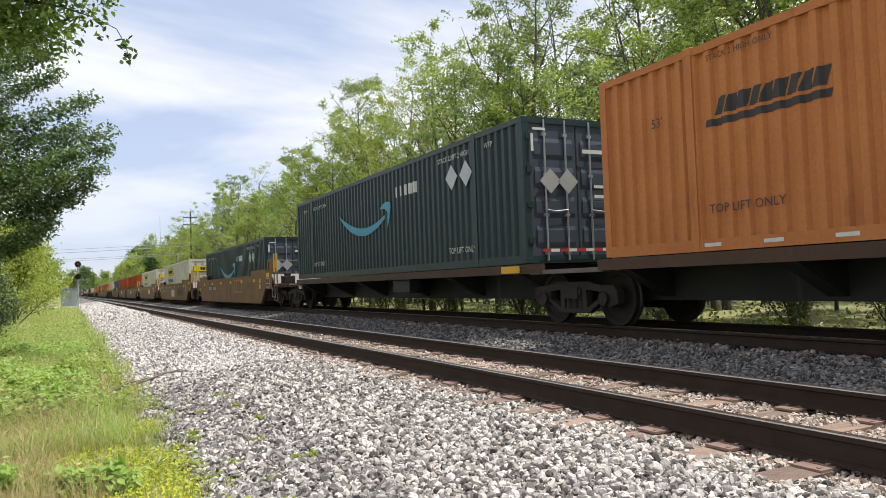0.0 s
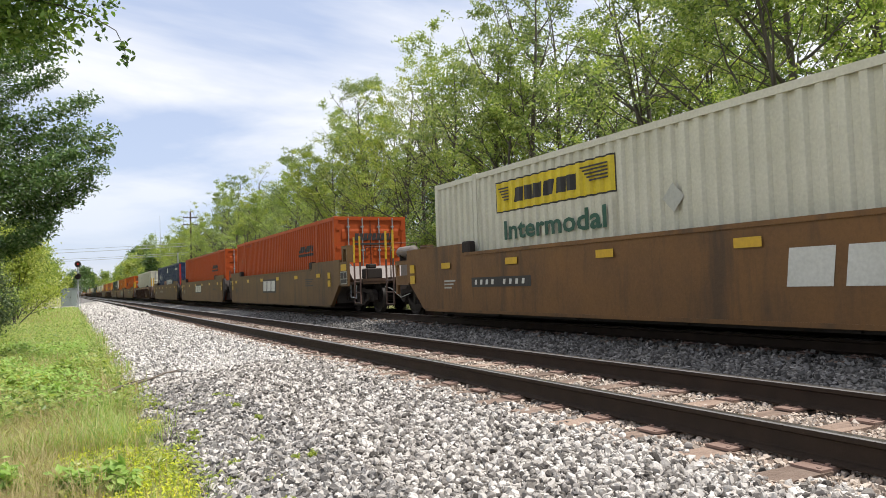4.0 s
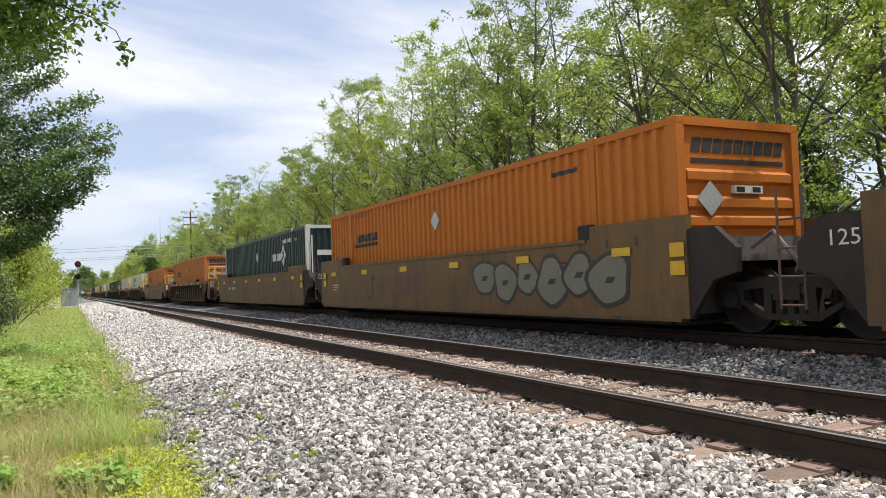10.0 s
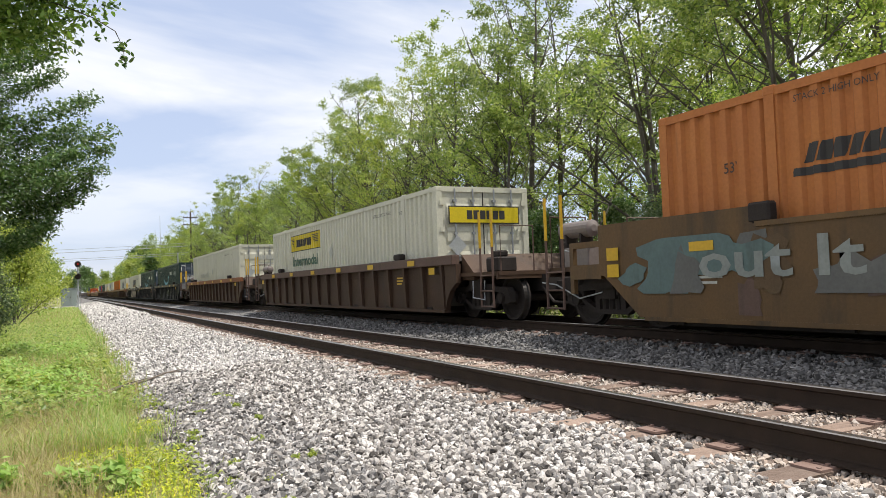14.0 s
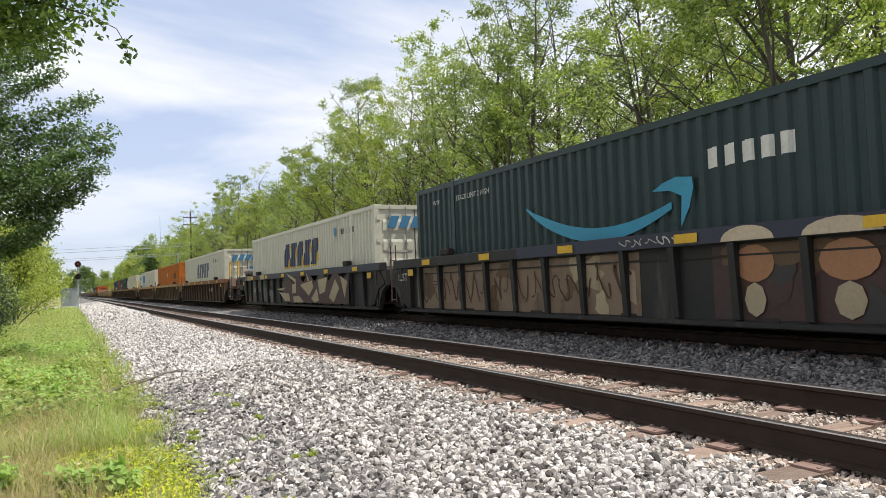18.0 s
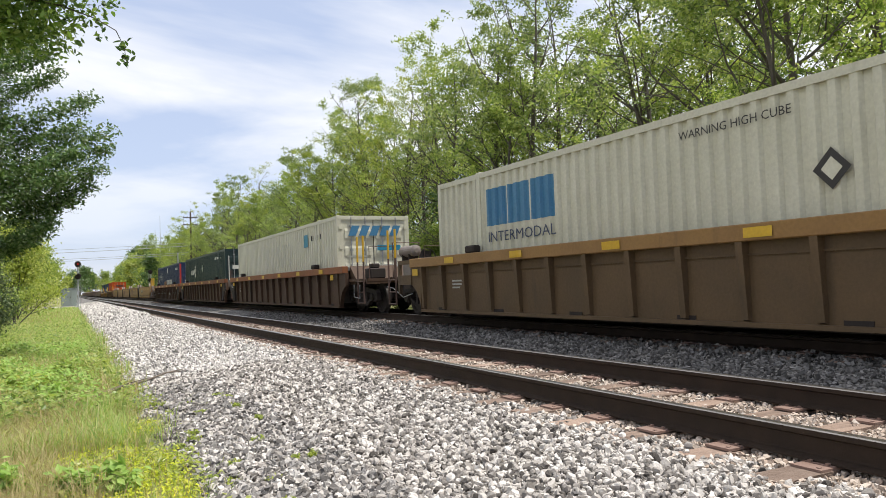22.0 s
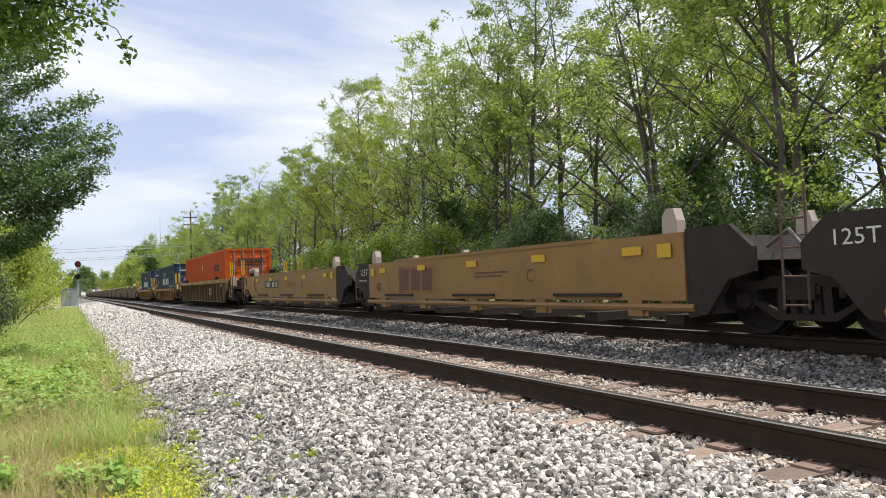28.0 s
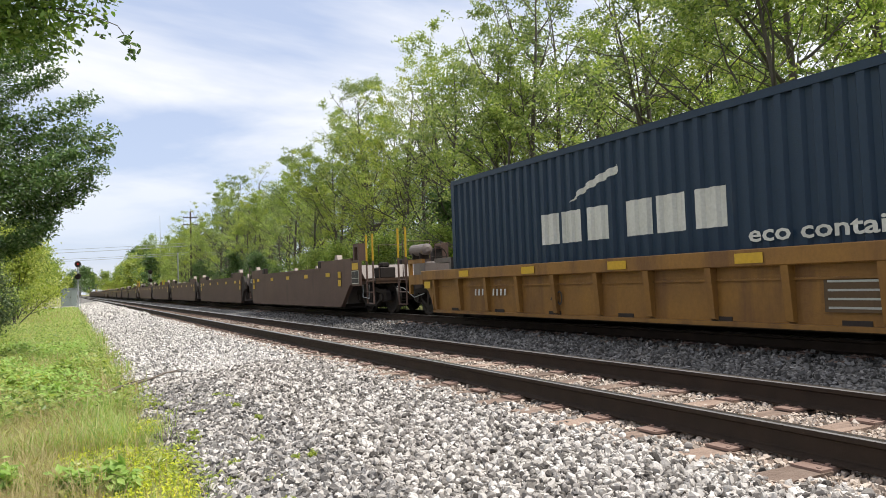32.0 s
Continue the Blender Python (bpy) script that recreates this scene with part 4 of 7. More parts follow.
def panel_container(faded=False):
    c = container("dirty white corrugated container with a yellow panel and green lettering" if not faded else "rust-streaked white container with a faded panel", M["white"])
    off = 1.312
    u0, u1 = front_u(13.26), front_u(9.55)
    if not faded:
        flat(c, SIDE, off - 0.003, [quad(u0 - 0.03, u1 + 0.03, 1.95, 2.59)], M["black_mark"], "sign_border")
        flat(c, SIDE, off, [quad(u0, u1, 1.98, 2.56)], M["yellow_panel"], "sign_panel", "yellow sign panel")
        flat(c, SIDE, off + 0.003, blocks(u0 + 0.62, u1 - 0.95, 2.12, 2.40, 6, 0.03, 0.16), M["black_mark"], "logo", "black word mark")
        flat(c, SIDE, off + 0.003, [quad(u0 + 0.1 + 0.05 * k, u0 + 0.5, 2.42 - 0.06 * k, 2.45 - 0.06 * k) for k in range(5)] +
             [quad(u1 - 0.85 + 0.06 * k, u1 - 0.1, 2.44 - 0.06 * k, 2.47 - 0.06 * k) for k in range(5)], M["black_mark"], "logo_scroll")
    words(c, SIDE, off, "Intermodal", front_u(13.03), 1.40, 0.52, M["green_mark"] if not faded else M["ghost_mark"], "dark green lettering", width=3.25, bold=0.012)
    words(c, SIDE, off, "WTP", front_u(2.3), 2.40, 0.14, M["black_mark"])
    words(c, SIDE, off, "STACK LIMIT 2 HIGH", front_u(4.2), 2.48, 0.13, M["black_mark"], "black stencilled stacking note", width=1.3)
    flat(c, SIDE, off, [diamond(front_u(8.2), 1.7, 0.22)], M["ghost_mark"], "placard", "empty placard frame")
    if not faded:
        flat(c, END, 8.075 + 0.046, [quad(-1.0, 1.0, 1.98, 2.42)], M["black_mark"], "sign_border")
        flat(c, END, 8.075 + 0.05, [quad(-0.97, 0.97, 2.01, 2.39)], M["yellow_panel"], "sign_panel", "yellow sign panel")
    flat(c, END, 8.075 + 0.053, blocks(-0.5, 0.6, 2.09, 2.31, 6, 0.0, 0.16), M["black_mark"] if not faded else M["ghost_mark"], "logo", "black word mark")
    flat(c, END, 8.075 + 0.05, [diamond(-0.78, 1.45, 0.25)], M["placard"], "placard", "pale diamond placard")
    return c


def slant_container(mark, label):
    c = container(label, M["white"])
    off = 1.312
    flat(c, SIDE, off, blocks(front_u(10.4), front_u(5.6), 1.40, 2.32, 5, 0.32, 0.26), mark, "logo", "slanted heavy word mark")
    if mark is M["navy_mark"]:
        flat(c, SIDE, off - 0.004, [[(u + 0.10, v - 0.07) for u, v in p] for p in blocks(front_u(10.4), front_u(5.6), 1.40, 2.32, 5, 0.32, 0.26)], M["yellow_mark"], "logo_shadow", "yellow drop shadow of the word mark")
    flat(c, SIDE, off, [quad(front_u(3.9), front_u(3.36), 2.04, 2.50) if mark is M["ghost_pale"] else quad(front_u(3.72), front_u(3.46), 2.22, 2.50)], M["teal_mark"], "sticker", "teal square sticker")
    flat(c, SIDE, off, [quad(front_u(3.0 - 0.22 * k), front_u(2.91 - 0.22 * k), 2.24, 2.42) for k in range(6)], M["black_mark"], "data_stencil")
    flat(c, END, 8.075 + 0.052, blocks(-0.92, 0.92, 2.22, 2.56, 5, 0.14, 0.26), M["blue_mark"], "logo", "slanted word mark on the doors")
    flat(c, END, 8.075 + 0.052, [quad(0.1, 0.95, 1.72, 1.9)], M["teal_mark"], "sticker")
    flat(c, END, 8.075 + 0.052, [quad(0.0, 0.9, 1.1, 1.25), quad(-0.9, -0.3, 1.5, 1.56)], M["ghost_mark"], "data_stencil")
    return c


def block_mark_container():
    c = container("dirty white container with worn blue lettering", M["white"])
    off = 1.312
    flat(c, SIDE, off, blocks(front_u(13.85), front_u(11.3), 1.72, 2.50, 3, 0.0, 0.1), M["blue_mark"], "logo", "worn blue word mark")
    words(c, SIDE, off, "INTERMODAL", front_u(13.82), 1.38, 0.30, M["navy_mark"], "small dark lettering", width=2.45)
    words(c, SIDE, off, "WARNING HIGH CUBE", front_u(8.2), 2.50, 0.17, M["black_mark"], "black stencilled warning", width=1.9)
    flat(c, SIDE, off, [diamond(front_u(5.8), 1.74, 0.25)], M["black_mark"], "placard", "dark worn placard")
    flat(c, SIDE, off + 0.003, [diamond(front_u(5.8), 1.74, 0.14)], M["white"], "placard_face")
    flat(c, END, 8.075 + 0.052, blocks(-0.85, 0.3, 2.0, 2.4, 3, 0.0, 0.1), M["blue_mark"], "logo", "blue word mark on the doors")
    return c


def petal_container(front):
    c = container("dark green-black corrugated container with a white maze-like diamond mark", M["dark_green"], front=front,
                  posts=M["white_mark"] if front == "corr" else M["dark_green"])
    off = 1.312
    flat(c, SIDE, off, blocks(front_u(5.33 if front == "corr" else 13.3), front_u(3.85 if front == "corr" else 11.85), 1.72, 2.02, 4, 0.05, 0.2), M["white_mark"], "logo", "white word mark")
    u = front_u(3.4 if front == "corr" else 11.3)
    polys = []
    for du, dv in ((0, 0.26), (0.26, 0), (0, -0.26), (-0.26, 0)):
        polys.append(diamond(u + du * 0.95, 1.92 + dv, 0.19))
    flat(c, SIDE, off, polys, M["white_mark"], "logo_diamond", "white four-part diamond")
    flat(c, SIDE, off + 0.003, [diamond(u, 1.92, 0.16)], M["dark_green"], "logo_eye")
    flat(c, SIDE, off, [quad(front_u(3.67 - 0.2 * k), front_u(3.52 - 0.2 * k), 2.40, 2.55) for k in range(7)], M["white_mark"], "data_stencil")
    words(c, SIDE, off, "WTP", front_u(1.62), 2.38, 0.16, M["white_mark"])
    flat(c, SIDE, off, [diamond(front_u(8.2), 2.03, 0.27)], M["placard"], "placard", "silver diamond placard")
    flat(c, END, 8.075 + 0.05, [quad(-0.9, -0.1, 1.75, 1.95), quad(0.2, 0.6, 1.7, 2.0)], M["white_mark"], "door_marking", "white marks on the end")
    flat(c, END, 8.075 + 0.051, [quad(-1.12, -1.07, 0.4, 2.5), quad(1.0, 1.06, 0.4, 2.5)], M["white_mark"], "reflective_strip", "pale reflective edge strip")
    return c


def stack_container():
    c = container("navy blue corrugated container with large white lettering", M["navy"], door_paint=M["navy"])
    off = 1.312
    flat(c, SIDE, off, blocks(front_u(8.88), front_u(5.15), 1.22, 1.62, 10, 0.0, 0.3), M["white_mark"], "logo", "white serif-like word mark")
    flat(c, SIDE, off, blocks(front_u(11.05), front_u(9.1), 1.22, 1.54, 5, 0.0, 0.3), M["copper_mark"], "logo", "copper word mark")
    words(c, SIDE, off, "53", front_u(15.35), 1.90, 0.34, M["white_mark"])
    flat(c, SIDE, off, [quad(front_u(15.35), front_u(14.98), 1.45, 1.78)], M["white_mark"], "patch", "plain white patch")
    flat(c, SIDE, off, [quad(front_u(8.3), front_u(7.8), 2.24, 2.66)], M["white_mark"], "patch", "plain white patch")
    flat(c, SIDE, off, [diamond(front_u(13.6), 1.98, 0.3)] + [quad(front_u(13.2), front_u(12.2), 1.72 + 0.09 * k, 1.75 + 0.09 * k) for k in range(7)], M["white_mark"], "logo_stripes", "white striped emblem")
    flat(c, SIDE, off, [quad(front_u(2.9 - 0.24 * k), front_u(2.72 - 0.24 * k), 2.34, 2.52) for k in range(7)], M["white_mark"], "data_stencil")
    flat(c, SIDE, off + 0.002, [quad(front_u(16.14), front_u(16.0), 0.12, 2.78)], M["red_mark"], "corner_stripe", "red corner stripe")
    hexa = [(0.66 * math.cos(a), 2.0 + 0.30 * math.sin(a)) for a in [math.pi / 3 * k for k in range(6)]]
    flat(c, END, 8.075 + 0.052, [hexa], M["white_mark"], "logo", "white hexagonal emblem on the doors")
    flat(c, END, 8.075 + 0.052, [quad(-0.3, 0.75, 1.0, 1.25), quad(-0.9, -0.4, 0.9, 1.5)], M["ghost_mark"], "data_stencil")
    flat(c, END, 8.075 + 0.054, [quad(-1.29, -1.16, 0.12, 2.78), quad(1.16, 1.29, 0.12, 2.78)], M["red_mark"], "corner_stripe", "red corner stripe")
    return c


def old_white_container():
    c = container("grimy white riveted container with dark blue corner posts", M["white"], pitch=0.62, smooth_side=True, door_paint=M["white"], frame_paint=M["white"])
    off = 1.312
    rib = as_mesh("side_stiffener", boxes((-1.318, -1.283, -0.045, 0.045, 0.17, 2.77)), M["white"])
    for k in range(25):
        part("side_stiffener", rib, None, c).matrix_basis = pose(0, -7.6 + 15.2 * k / 24, 0)
    flat(c, SIDE, off + 0.002, [quad(7.93, 8.07, 0.12, 2.78)], M["navy"], "corner_stripe", "dark blue corner post paint")
    flat(c, SIDE, off + 0.008, [quad(front_u(11.3), front_u(10.7), 2.2, 2.4)], M["ghost_mark"], "data_stencil")
    words(c, SIDE, off + 0.008, "WTP", front_u(2.3), 2.30, 0.17, M["black_mark"])
    flat(c, END, 8.075 + 0.052, [quad(-1.08, -0.75, 0.55, 1.35), quad(0.3, 0.9, 0.9, 1.5)], M["copper_mark"], "rust_patch", "rust-coloured patches on the doors")
    flat(c, END, 8.075 + 0.054, [quad(0.25, 0.9, 2.0, 2.14)], M["ghost_mark"], "data_stencil")
    return c


def steel_container():
    L = 12.19
    c = container("dark blue 40-foot container with large pale lettering", M["steel_blue"], length=L, door_paint=M["navy"])
    off, f = 1.312, L / 2
    flat(c, SIDE, off, blocks(f - 8.6, f - 6.5, 1.20, 1.76, 3, 0.0, 0.2), M["white_mark"], "logo", "pale heavy word mark")
    flat(c, SIDE, off, blocks(f - 6.2, f - 4.0, 1.20, 1.76, 3, 0.0, 0.2), M["white_mark"], "logo", "pale heavy word mark")
    pts = [(f - 7.66, 1.90), (f - 7.45, 2.06), (f - 7.1, 2.20), (f - 6.75, 2.30), (f - 6.32, 2.38), (f - 6.30, 2.26), (f - 6.72, 2.17), (f - 7.1, 2.08), (f - 7.42, 1.98)]
    flat(c, SIDE, off, [[pts[0], pts[8], pts[7], pts[1]], [pts[1], pts[7], pts[6], pts[2]], [pts[2], pts[6], pts[5], pts[3]], [pts[3], pts[5], pts[4]]], M["white_mark"], "logo_swoosh", "pale curved stroke")
    words(c, SIDE, off, "eco container", f - 3.78, 0.96, 0.30, M["white_mark"], "pale lettering along the lower side", width=2.5, bold=0.006)
    flat(c, SIDE, off, [quad(f - 0.55, f - 0.43, 2.5 - 0.15 * k, 2.6 - 0.15 * k) for k in range(11)], M["white_mark"], "data_stencil")
    tri = [(-0.85, 1.12), (-0.55, 1.12), (-0.70, 1.38)]
    flat(c, END, f + 0.05, [tri], M["yellow_panel"], "warning_triangle", "yellow warning triangle")
    flat(c, END, f + 0.05, [quad(-0.85, -0.3, 2.3, 2.4), quad(0.3, 0.95, 2.2, 2.3), quad(0.3, 0.85, 1.9, 2.0), quad(-0.2, 0.0, 1.2, 1.35), quad(0.3, 0.9, 0.9, 1.0)], M["ghost_mark"], "data_stencil")
    return c


def blotches(car, off, u0, u1, v0, v1, tones, count, seed, size=(0.25, 0.8)):
    """Irregular patches of faded spray paint, cut off at the panel's edges."""
    rng = random.Random(seed)
    for k in range(count):
        u, v = rng.uniform(u0, u1), rng.uniform(v0 + 0.1, v1 - 0.1)
        ru, rv = rng.uniform(*size), rng.uniform(0.15, 0.42)
        pts = []
        for j in range(13):
            a, r = 2 * math.pi * j / 13, rng.uniform(0.55, 1.15)
            pts.append((min(u1, max(u0, u + ru * r * math.cos(a))), min(v1 - 0.0001 * j, max(v0 + 0.0001 * j, v + rv * r * math.sin(a)))))
        flat(car, SIDE, off + 0.0006 * k, [pts], M[tones[k % len(tones)]], "graffiti", "patch of faded spray paint")


# ---- railcars ----
def side_outline(hs, raised, ends, low, top):
    """Outline of a smooth well side in (y, z); ends: overhang of the front and the rear."""
    a, b = ends
    def end(o):
        return [(hs + 0.30, low), (hs + o - 0.12, 0.98), (hs + o, 1.0), (hs + o, raised)] if o > 0.5 else [(hs + o, low), (hs + o, raised)]
    pts = end(b)
    if raised > top:
        pts += [(hs - 1.85, raised), (hs - 1.85, top), (-hs + 1.85, top), (-hs + 1.85, raised)]
    return pts + [(-y, z) for y, z in end(a)[::-1]]


def sheet_prism(bm, pts, axis, a, b):
    """A prism whose outline may be hollow: its caps are cut into triangles."""
    lo = [bm.verts.new((a, *p) if axis == "x" else (p[0], a, p[1])) for p in pts]
    hi = [bm.verts.new((b, *p) if axis == "x" else (p[0], b, p[1])) for p in pts]
    caps = [bm.faces.new(lo), bm.faces.new(hi[::-1])]
    n = len(pts)
    for k in range(n):
        bm.faces.new((lo[k], hi[k], hi[(k + 1) % n], lo[(k + 1) % n]))
    bm.normal_update()
    bmesh.ops.triangulate(bm, faces=caps)
    bmesh.ops.recalc_face_normals(bm, faces=bm.faces[:])
    return bm


def coupler_end(car, hs, e, paint, deck, guard, smooth=True):
    """Everything past the well at a coupler end; e = -1 front, +1 rear."""
    def yb(x0, x1, y0, y1, z0, z1):
        return (x0, x1, min(e * y0, e * y1), max(e * y0, e * y1), z0, z1)
    part("centre_sill", boxes(yb(-0.32, 0.32, hs + 0.2, hs + 3.15, 0.72, 1.08), yb(-1.2, 1.2, hs + 1.35, hs + 1.85, 0.78, 1.02)), M["iron"], car)
    part("end_platform", boxes(yb(-1.38, 1.38, hs + 0.95, hs + 2.95, 1.08, 1.16), yb(-1.40, 1.40, hs + 2.86, hs + 2.94, 1.0, 1.16)), M["brown_car"], car, "steel end platform")
    part("well_slope_sheet", boxes(yb(-1.30, 1.30, hs + 0.12, hs + 0.22, 0.4, 1.55), yb(-1.30, 1.30, hs + 0.2, hs + 1.0, 1.44, 1.55)), deck, car)
    bm = boxes(yb(-0.09, 0.09, hs + 3.1, hs + 3.55, 0.76, 0.94), yb(-0.17, 0.13, hs + 3.5, hs + 3.74, 0.70, 1.0), yb(0.10, 0.2, hs + 3.55, hs + 3.86, 0.72, 0.98))
    part("coupler", bevelled(bm, 0.02, 1), M["iron"], car, "cast steel knuckle coupler")
    bm = bmesh.new()
    tube(bm, [(-0.35, e * (hs + 3.0), 0.8), (-0.36, e * (hs + 3.4), 0.5), (-0.3, e * (hs + 3.75), 0.48)], 0.03, 6)
    part("air_hose", bm, M["iron"], car)
    for s in (-1, 1):
        bm = bmesh.new()
        x = s * 1.46
        for y in (hs + 2.35, hs + 2.85):
            tube(bm, [(x, e * y, 0.42), (x, e * y, 2.42)], 0.026, 6)
        for z in (0.44, 0.76, 1.08):
            tube(bm, [(x, e * (hs + 2.35), z), (x, e * (hs + 2.85), z)], 0.018, 6)
        rail = part("ladder", bm, guard, car, "steel side ladder between two tall grab posts")
        for y in (hs + 2.35, hs + 2.85):
            part("post_tape", tube(bmesh.new(), [(x, e * y, 1.66), (x, e * y, 2.43)], 0.029, 6), M["yellow_mark"], rail, "yellow tape on the post")
        bm = bmesh.new()
        tube(bm, [(s * 1.3, e * (hs + 2.92), 1.15), (s * 1.3, e * (hs + 2.92), 2.1), (s * 0.5, e * (hs + 2.92), 2.1), (s * 0.5, e * (hs + 2.92), 1.15)], 0.018, 6)
        part("handrail", bm, guard, car)
    for s in (-1, 1):
        x0, x1 = min(s * 1.50, s * 1.26), max(s * 1.50, s * 1.26)
        bm = boxes(yb(x0, x1, hs + 1.30, hs + 1.42, 1.70, 2.12), yb(x0, x1, hs + 1.70, hs + 1.80, 1.70, 2.12), yb(x0, x1, hs + 1.30, hs + 1.80, 2.12, 2.22))
        if smooth and e < 0:
            part("corner_guide", bm, paint, car, "upright container guide bracket")
        else:
            bm.free()
    if e > 0:
        part("end_bulkhead", bevelled(boxes(yb(-0.98, 0.98, hs + 2.25, hs + 2.98, 1.16, 1.52)), 0.02, 1), M["pale_grey"], car, "pale grey steel end box")
        bm = lathe(bmesh.new(), [(-0.46, 0.06), (-0.42, 0.15), (0.42, 0.15), (0.46, 0.06)], 16, "y", (-0.95, hs + 2.55, 1.84))
        part("brake_reservoir", bm, M["pale_grey"], car, "pale brake reservoir cylinder")
        for y in (2.33, 2.77):
            part("reservoir_stand", boxes((-1.08, -0.82, hs + y - 0.03, hs + y + 0.03, 1.58, 1.76)), M["iron"], car)
        for s in (-1, 1):
            x0, x1 = min(s * 1.53, s * 1.45), max(s * 1.53, s * 1.45)
            bm = boxes(yb(x0, x1, hs + 1.22, hs + 2.05, 1.46, 1.56), yb(x0, x1, hs + 1.95, hs + 2.05, 0.70, 1.46), yb(x0, x1, hs + 1.22, hs + 1.95, 0.94, 1.18))
            part("corner_frame", bm, paint, car, "open steel corner frame")
        bm = bmesh.new()
        tube(bm, [(-1.44, hs + 2.1, 1.16), (-1.44, hs + 2.1, 1.42), (-1.44, hs + 2.3, 1.45)], 0.014, 5)
        tube(bm, [(-1.46, hs + 1.3, 0.72), (-1.46, hs + 1.9, 0.62), (-1.44, hs + 2.6, 0.86), (-1.40, hs + 3.1, 0.9)], 0.013, 5)
        part("brake_rod", bm, M["rod"], car)
    else:
        bm = bmesh.new()
        prism(bm, [(-hs - 1.2, 1.0), (-hs - 1.2, 1.58), (-hs - 1.75, 1.16), (-hs - 1.75, 1.0)], "x", -1.30, 1.30)
        part("end_bulkhead", bm, M["pale_grey"] if smooth else paint, car, "pale grey sloped end sheet" if smooth else "sloped end sheet")
        part("control_valve", bevelled(boxes((-1.05, -0.55, -hs - 2.35, -hs - 1.85, 1.16, 1.48), (-0.95, -0.7, -hs - 2.25, -hs - 1.95, 1.48, 1.62)), 0.03, 1), M["iron"], car, "brake control valve")
        if smooth:
            for s in (-1, 1):
                x0, x1 = min(s * 1.545, s * 1.46), max(s * 1.545, s * 1.46)
                part("sign_panel", boxes(yb(x0, x1, hs + 1.225, hs + 1.93, 0.95, 1.72)), paint, car, "end panel with warning sheets")
            flat(car, SIDE, 1.550, [quad(hs + 1.32, hs + 1.84, 1.44, 1.64)], M["yellow_mark"], "reflector", "yellow reflective sheet")
            flat(car, SIDE, 1.550, [quad(hs + 1.27, hs + 1.89, 1.02, 1.41)], M["white_mark"], "sign_border", "white border of the stencil panel")
            flat(car, SIDE, 1.554, [quad(hs + 1.29, hs + 1.57, 1.19, 1.39), quad(hs + 1.585, hs + 1.87, 1.19, 1.39), quad(hs + 1.29, hs + 1.87, 1.04, 1.175)], M["black_mark"], "sign_field", "black stencil panel")
        bm = bmesh.new()
        tube(bm, [(-1.46, -hs - 2.0, 0.98), (-1.47, -hs - 2.0, 0.62), (-1.47, -hs - 2.5, 0.58), (-1.46, -hs - 2.5, 0.98)], 0.016, 5)
        part("stirrup", bm, M["rod"], car)
        bm = bmesh.new()
        pts = [(0.75 + 0.28 * math.cos(t), e * (hs + 2.6), 1.75 + 0.28 * math.sin(t)) for t in [2 * math.pi * k / 16 for k in range(17)]]
        tube(bm, pts, 0.018, 5)
        for k in range(3):
            t = math.pi * k / 3
            tube(bm, [(0.75 - 0.28 * math.cos(t), e * (hs + 2.6), 1.75 - 0.28 * math.sin(t)), (0.75 + 0.28 * math.cos(t), e * (hs + 2.6), 1.75 + 0.28 * math.sin(t))], 0.012, 5)
        box(bm, 0.60, 0.90, -(hs + 2.58), -(hs + 2.3), 1.16, 1.98)
        part("hand_brake", bm, M["iron"], car, "hand brake wheel and housing")
    truck(car, e * (hs + 1.6))


def joint_end(car, hs, e, gap, paint, deck, smooth=True, start=0.07):
    """The short end where two units share a truck."""
    def yb(x0, x1, y0, y1, z0, z1):
        return (x0, x1, min(e * y0, e * y1), max(e * y0, e * y1), z0, z1)
    part("joint_arm", boxes(yb(-0.4, 0.4, hs + 0.1, hs + gap / 2 + 0.02, 0.72, 1.02), yb(-1.2, 1.2, hs + 0.25, hs + 0.6, 0.78, 1.0)), M["iron"], car, "articulated joint arm")
    part("well_slope_sheet", boxes(yb(-1.30, 1.30, hs + 0.12, hs + 0.22, 0.4, 1.5), yb(-1.35, 1.35, hs + 0.2, hs + 1.1, 1.12, 1.2)), deck, car)
    top = 1.60 if smooth else 1.35
    outline = [(hs + start, 0.36), (hs + start, top), (hs + 0.85, top), (hs + 1.2, top - 0.3), (hs + 1.2, 0.98), (hs + 0.8, 0.88), (hs + max(0.42, start + 0.05), 0.42)]
    for s in (-1, 1):
        bm = bmesh.new()
        sheet_prism(bm, [(e * y, z) for y, z in outline], "x", s * 1.53, s * 1.43)
        part("end_plate", bm, M["iron"], car, "black end plate over the shared truck")
    e < 0 or words(car, SIDE, 1.54, "125T", -e * (hs + 0.52) - 0.30, 1.24 if smooth else 1.05, 0.26, M["white_mark"], "white stencilled load mark", width=0.56)
    for s in (-1, 1):
        bm = bmesh.new()
        for y in (hs + 1.2, hs + 1.55):
            tube(bm, [(s * 1.42, e * y, 0.5), (s * 1.42, e * y, 2.0)], 0.018, 6)
        for z in (0.55, 0.9, 1.25, 1.6):
            tube(bm, [(s * 1.42, e * (hs + 1.2), z), (s * 1.42, e * (hs + 1.55), z)], 0.015, 5)
        if e > 0:
            part("ladder", bm, M["mauve_car"], car, "steel side ladder")
        else:
            bm.free()
    bm = bmesh.new()
    tube(bm, [(-0.9, e * (hs + 0.9), 1.3), (-0.95, e * (hs + 1.3), 1.5), (-0.95, e * (hs + 1.6), 1.15), (-0.9, e * (hs + gap / 2), 0.95)], 0.03, 6)
    part("air_hose", bm, M["grey_steel"], car)
    if e > 0:
        truck(car, hs + gap / 2)


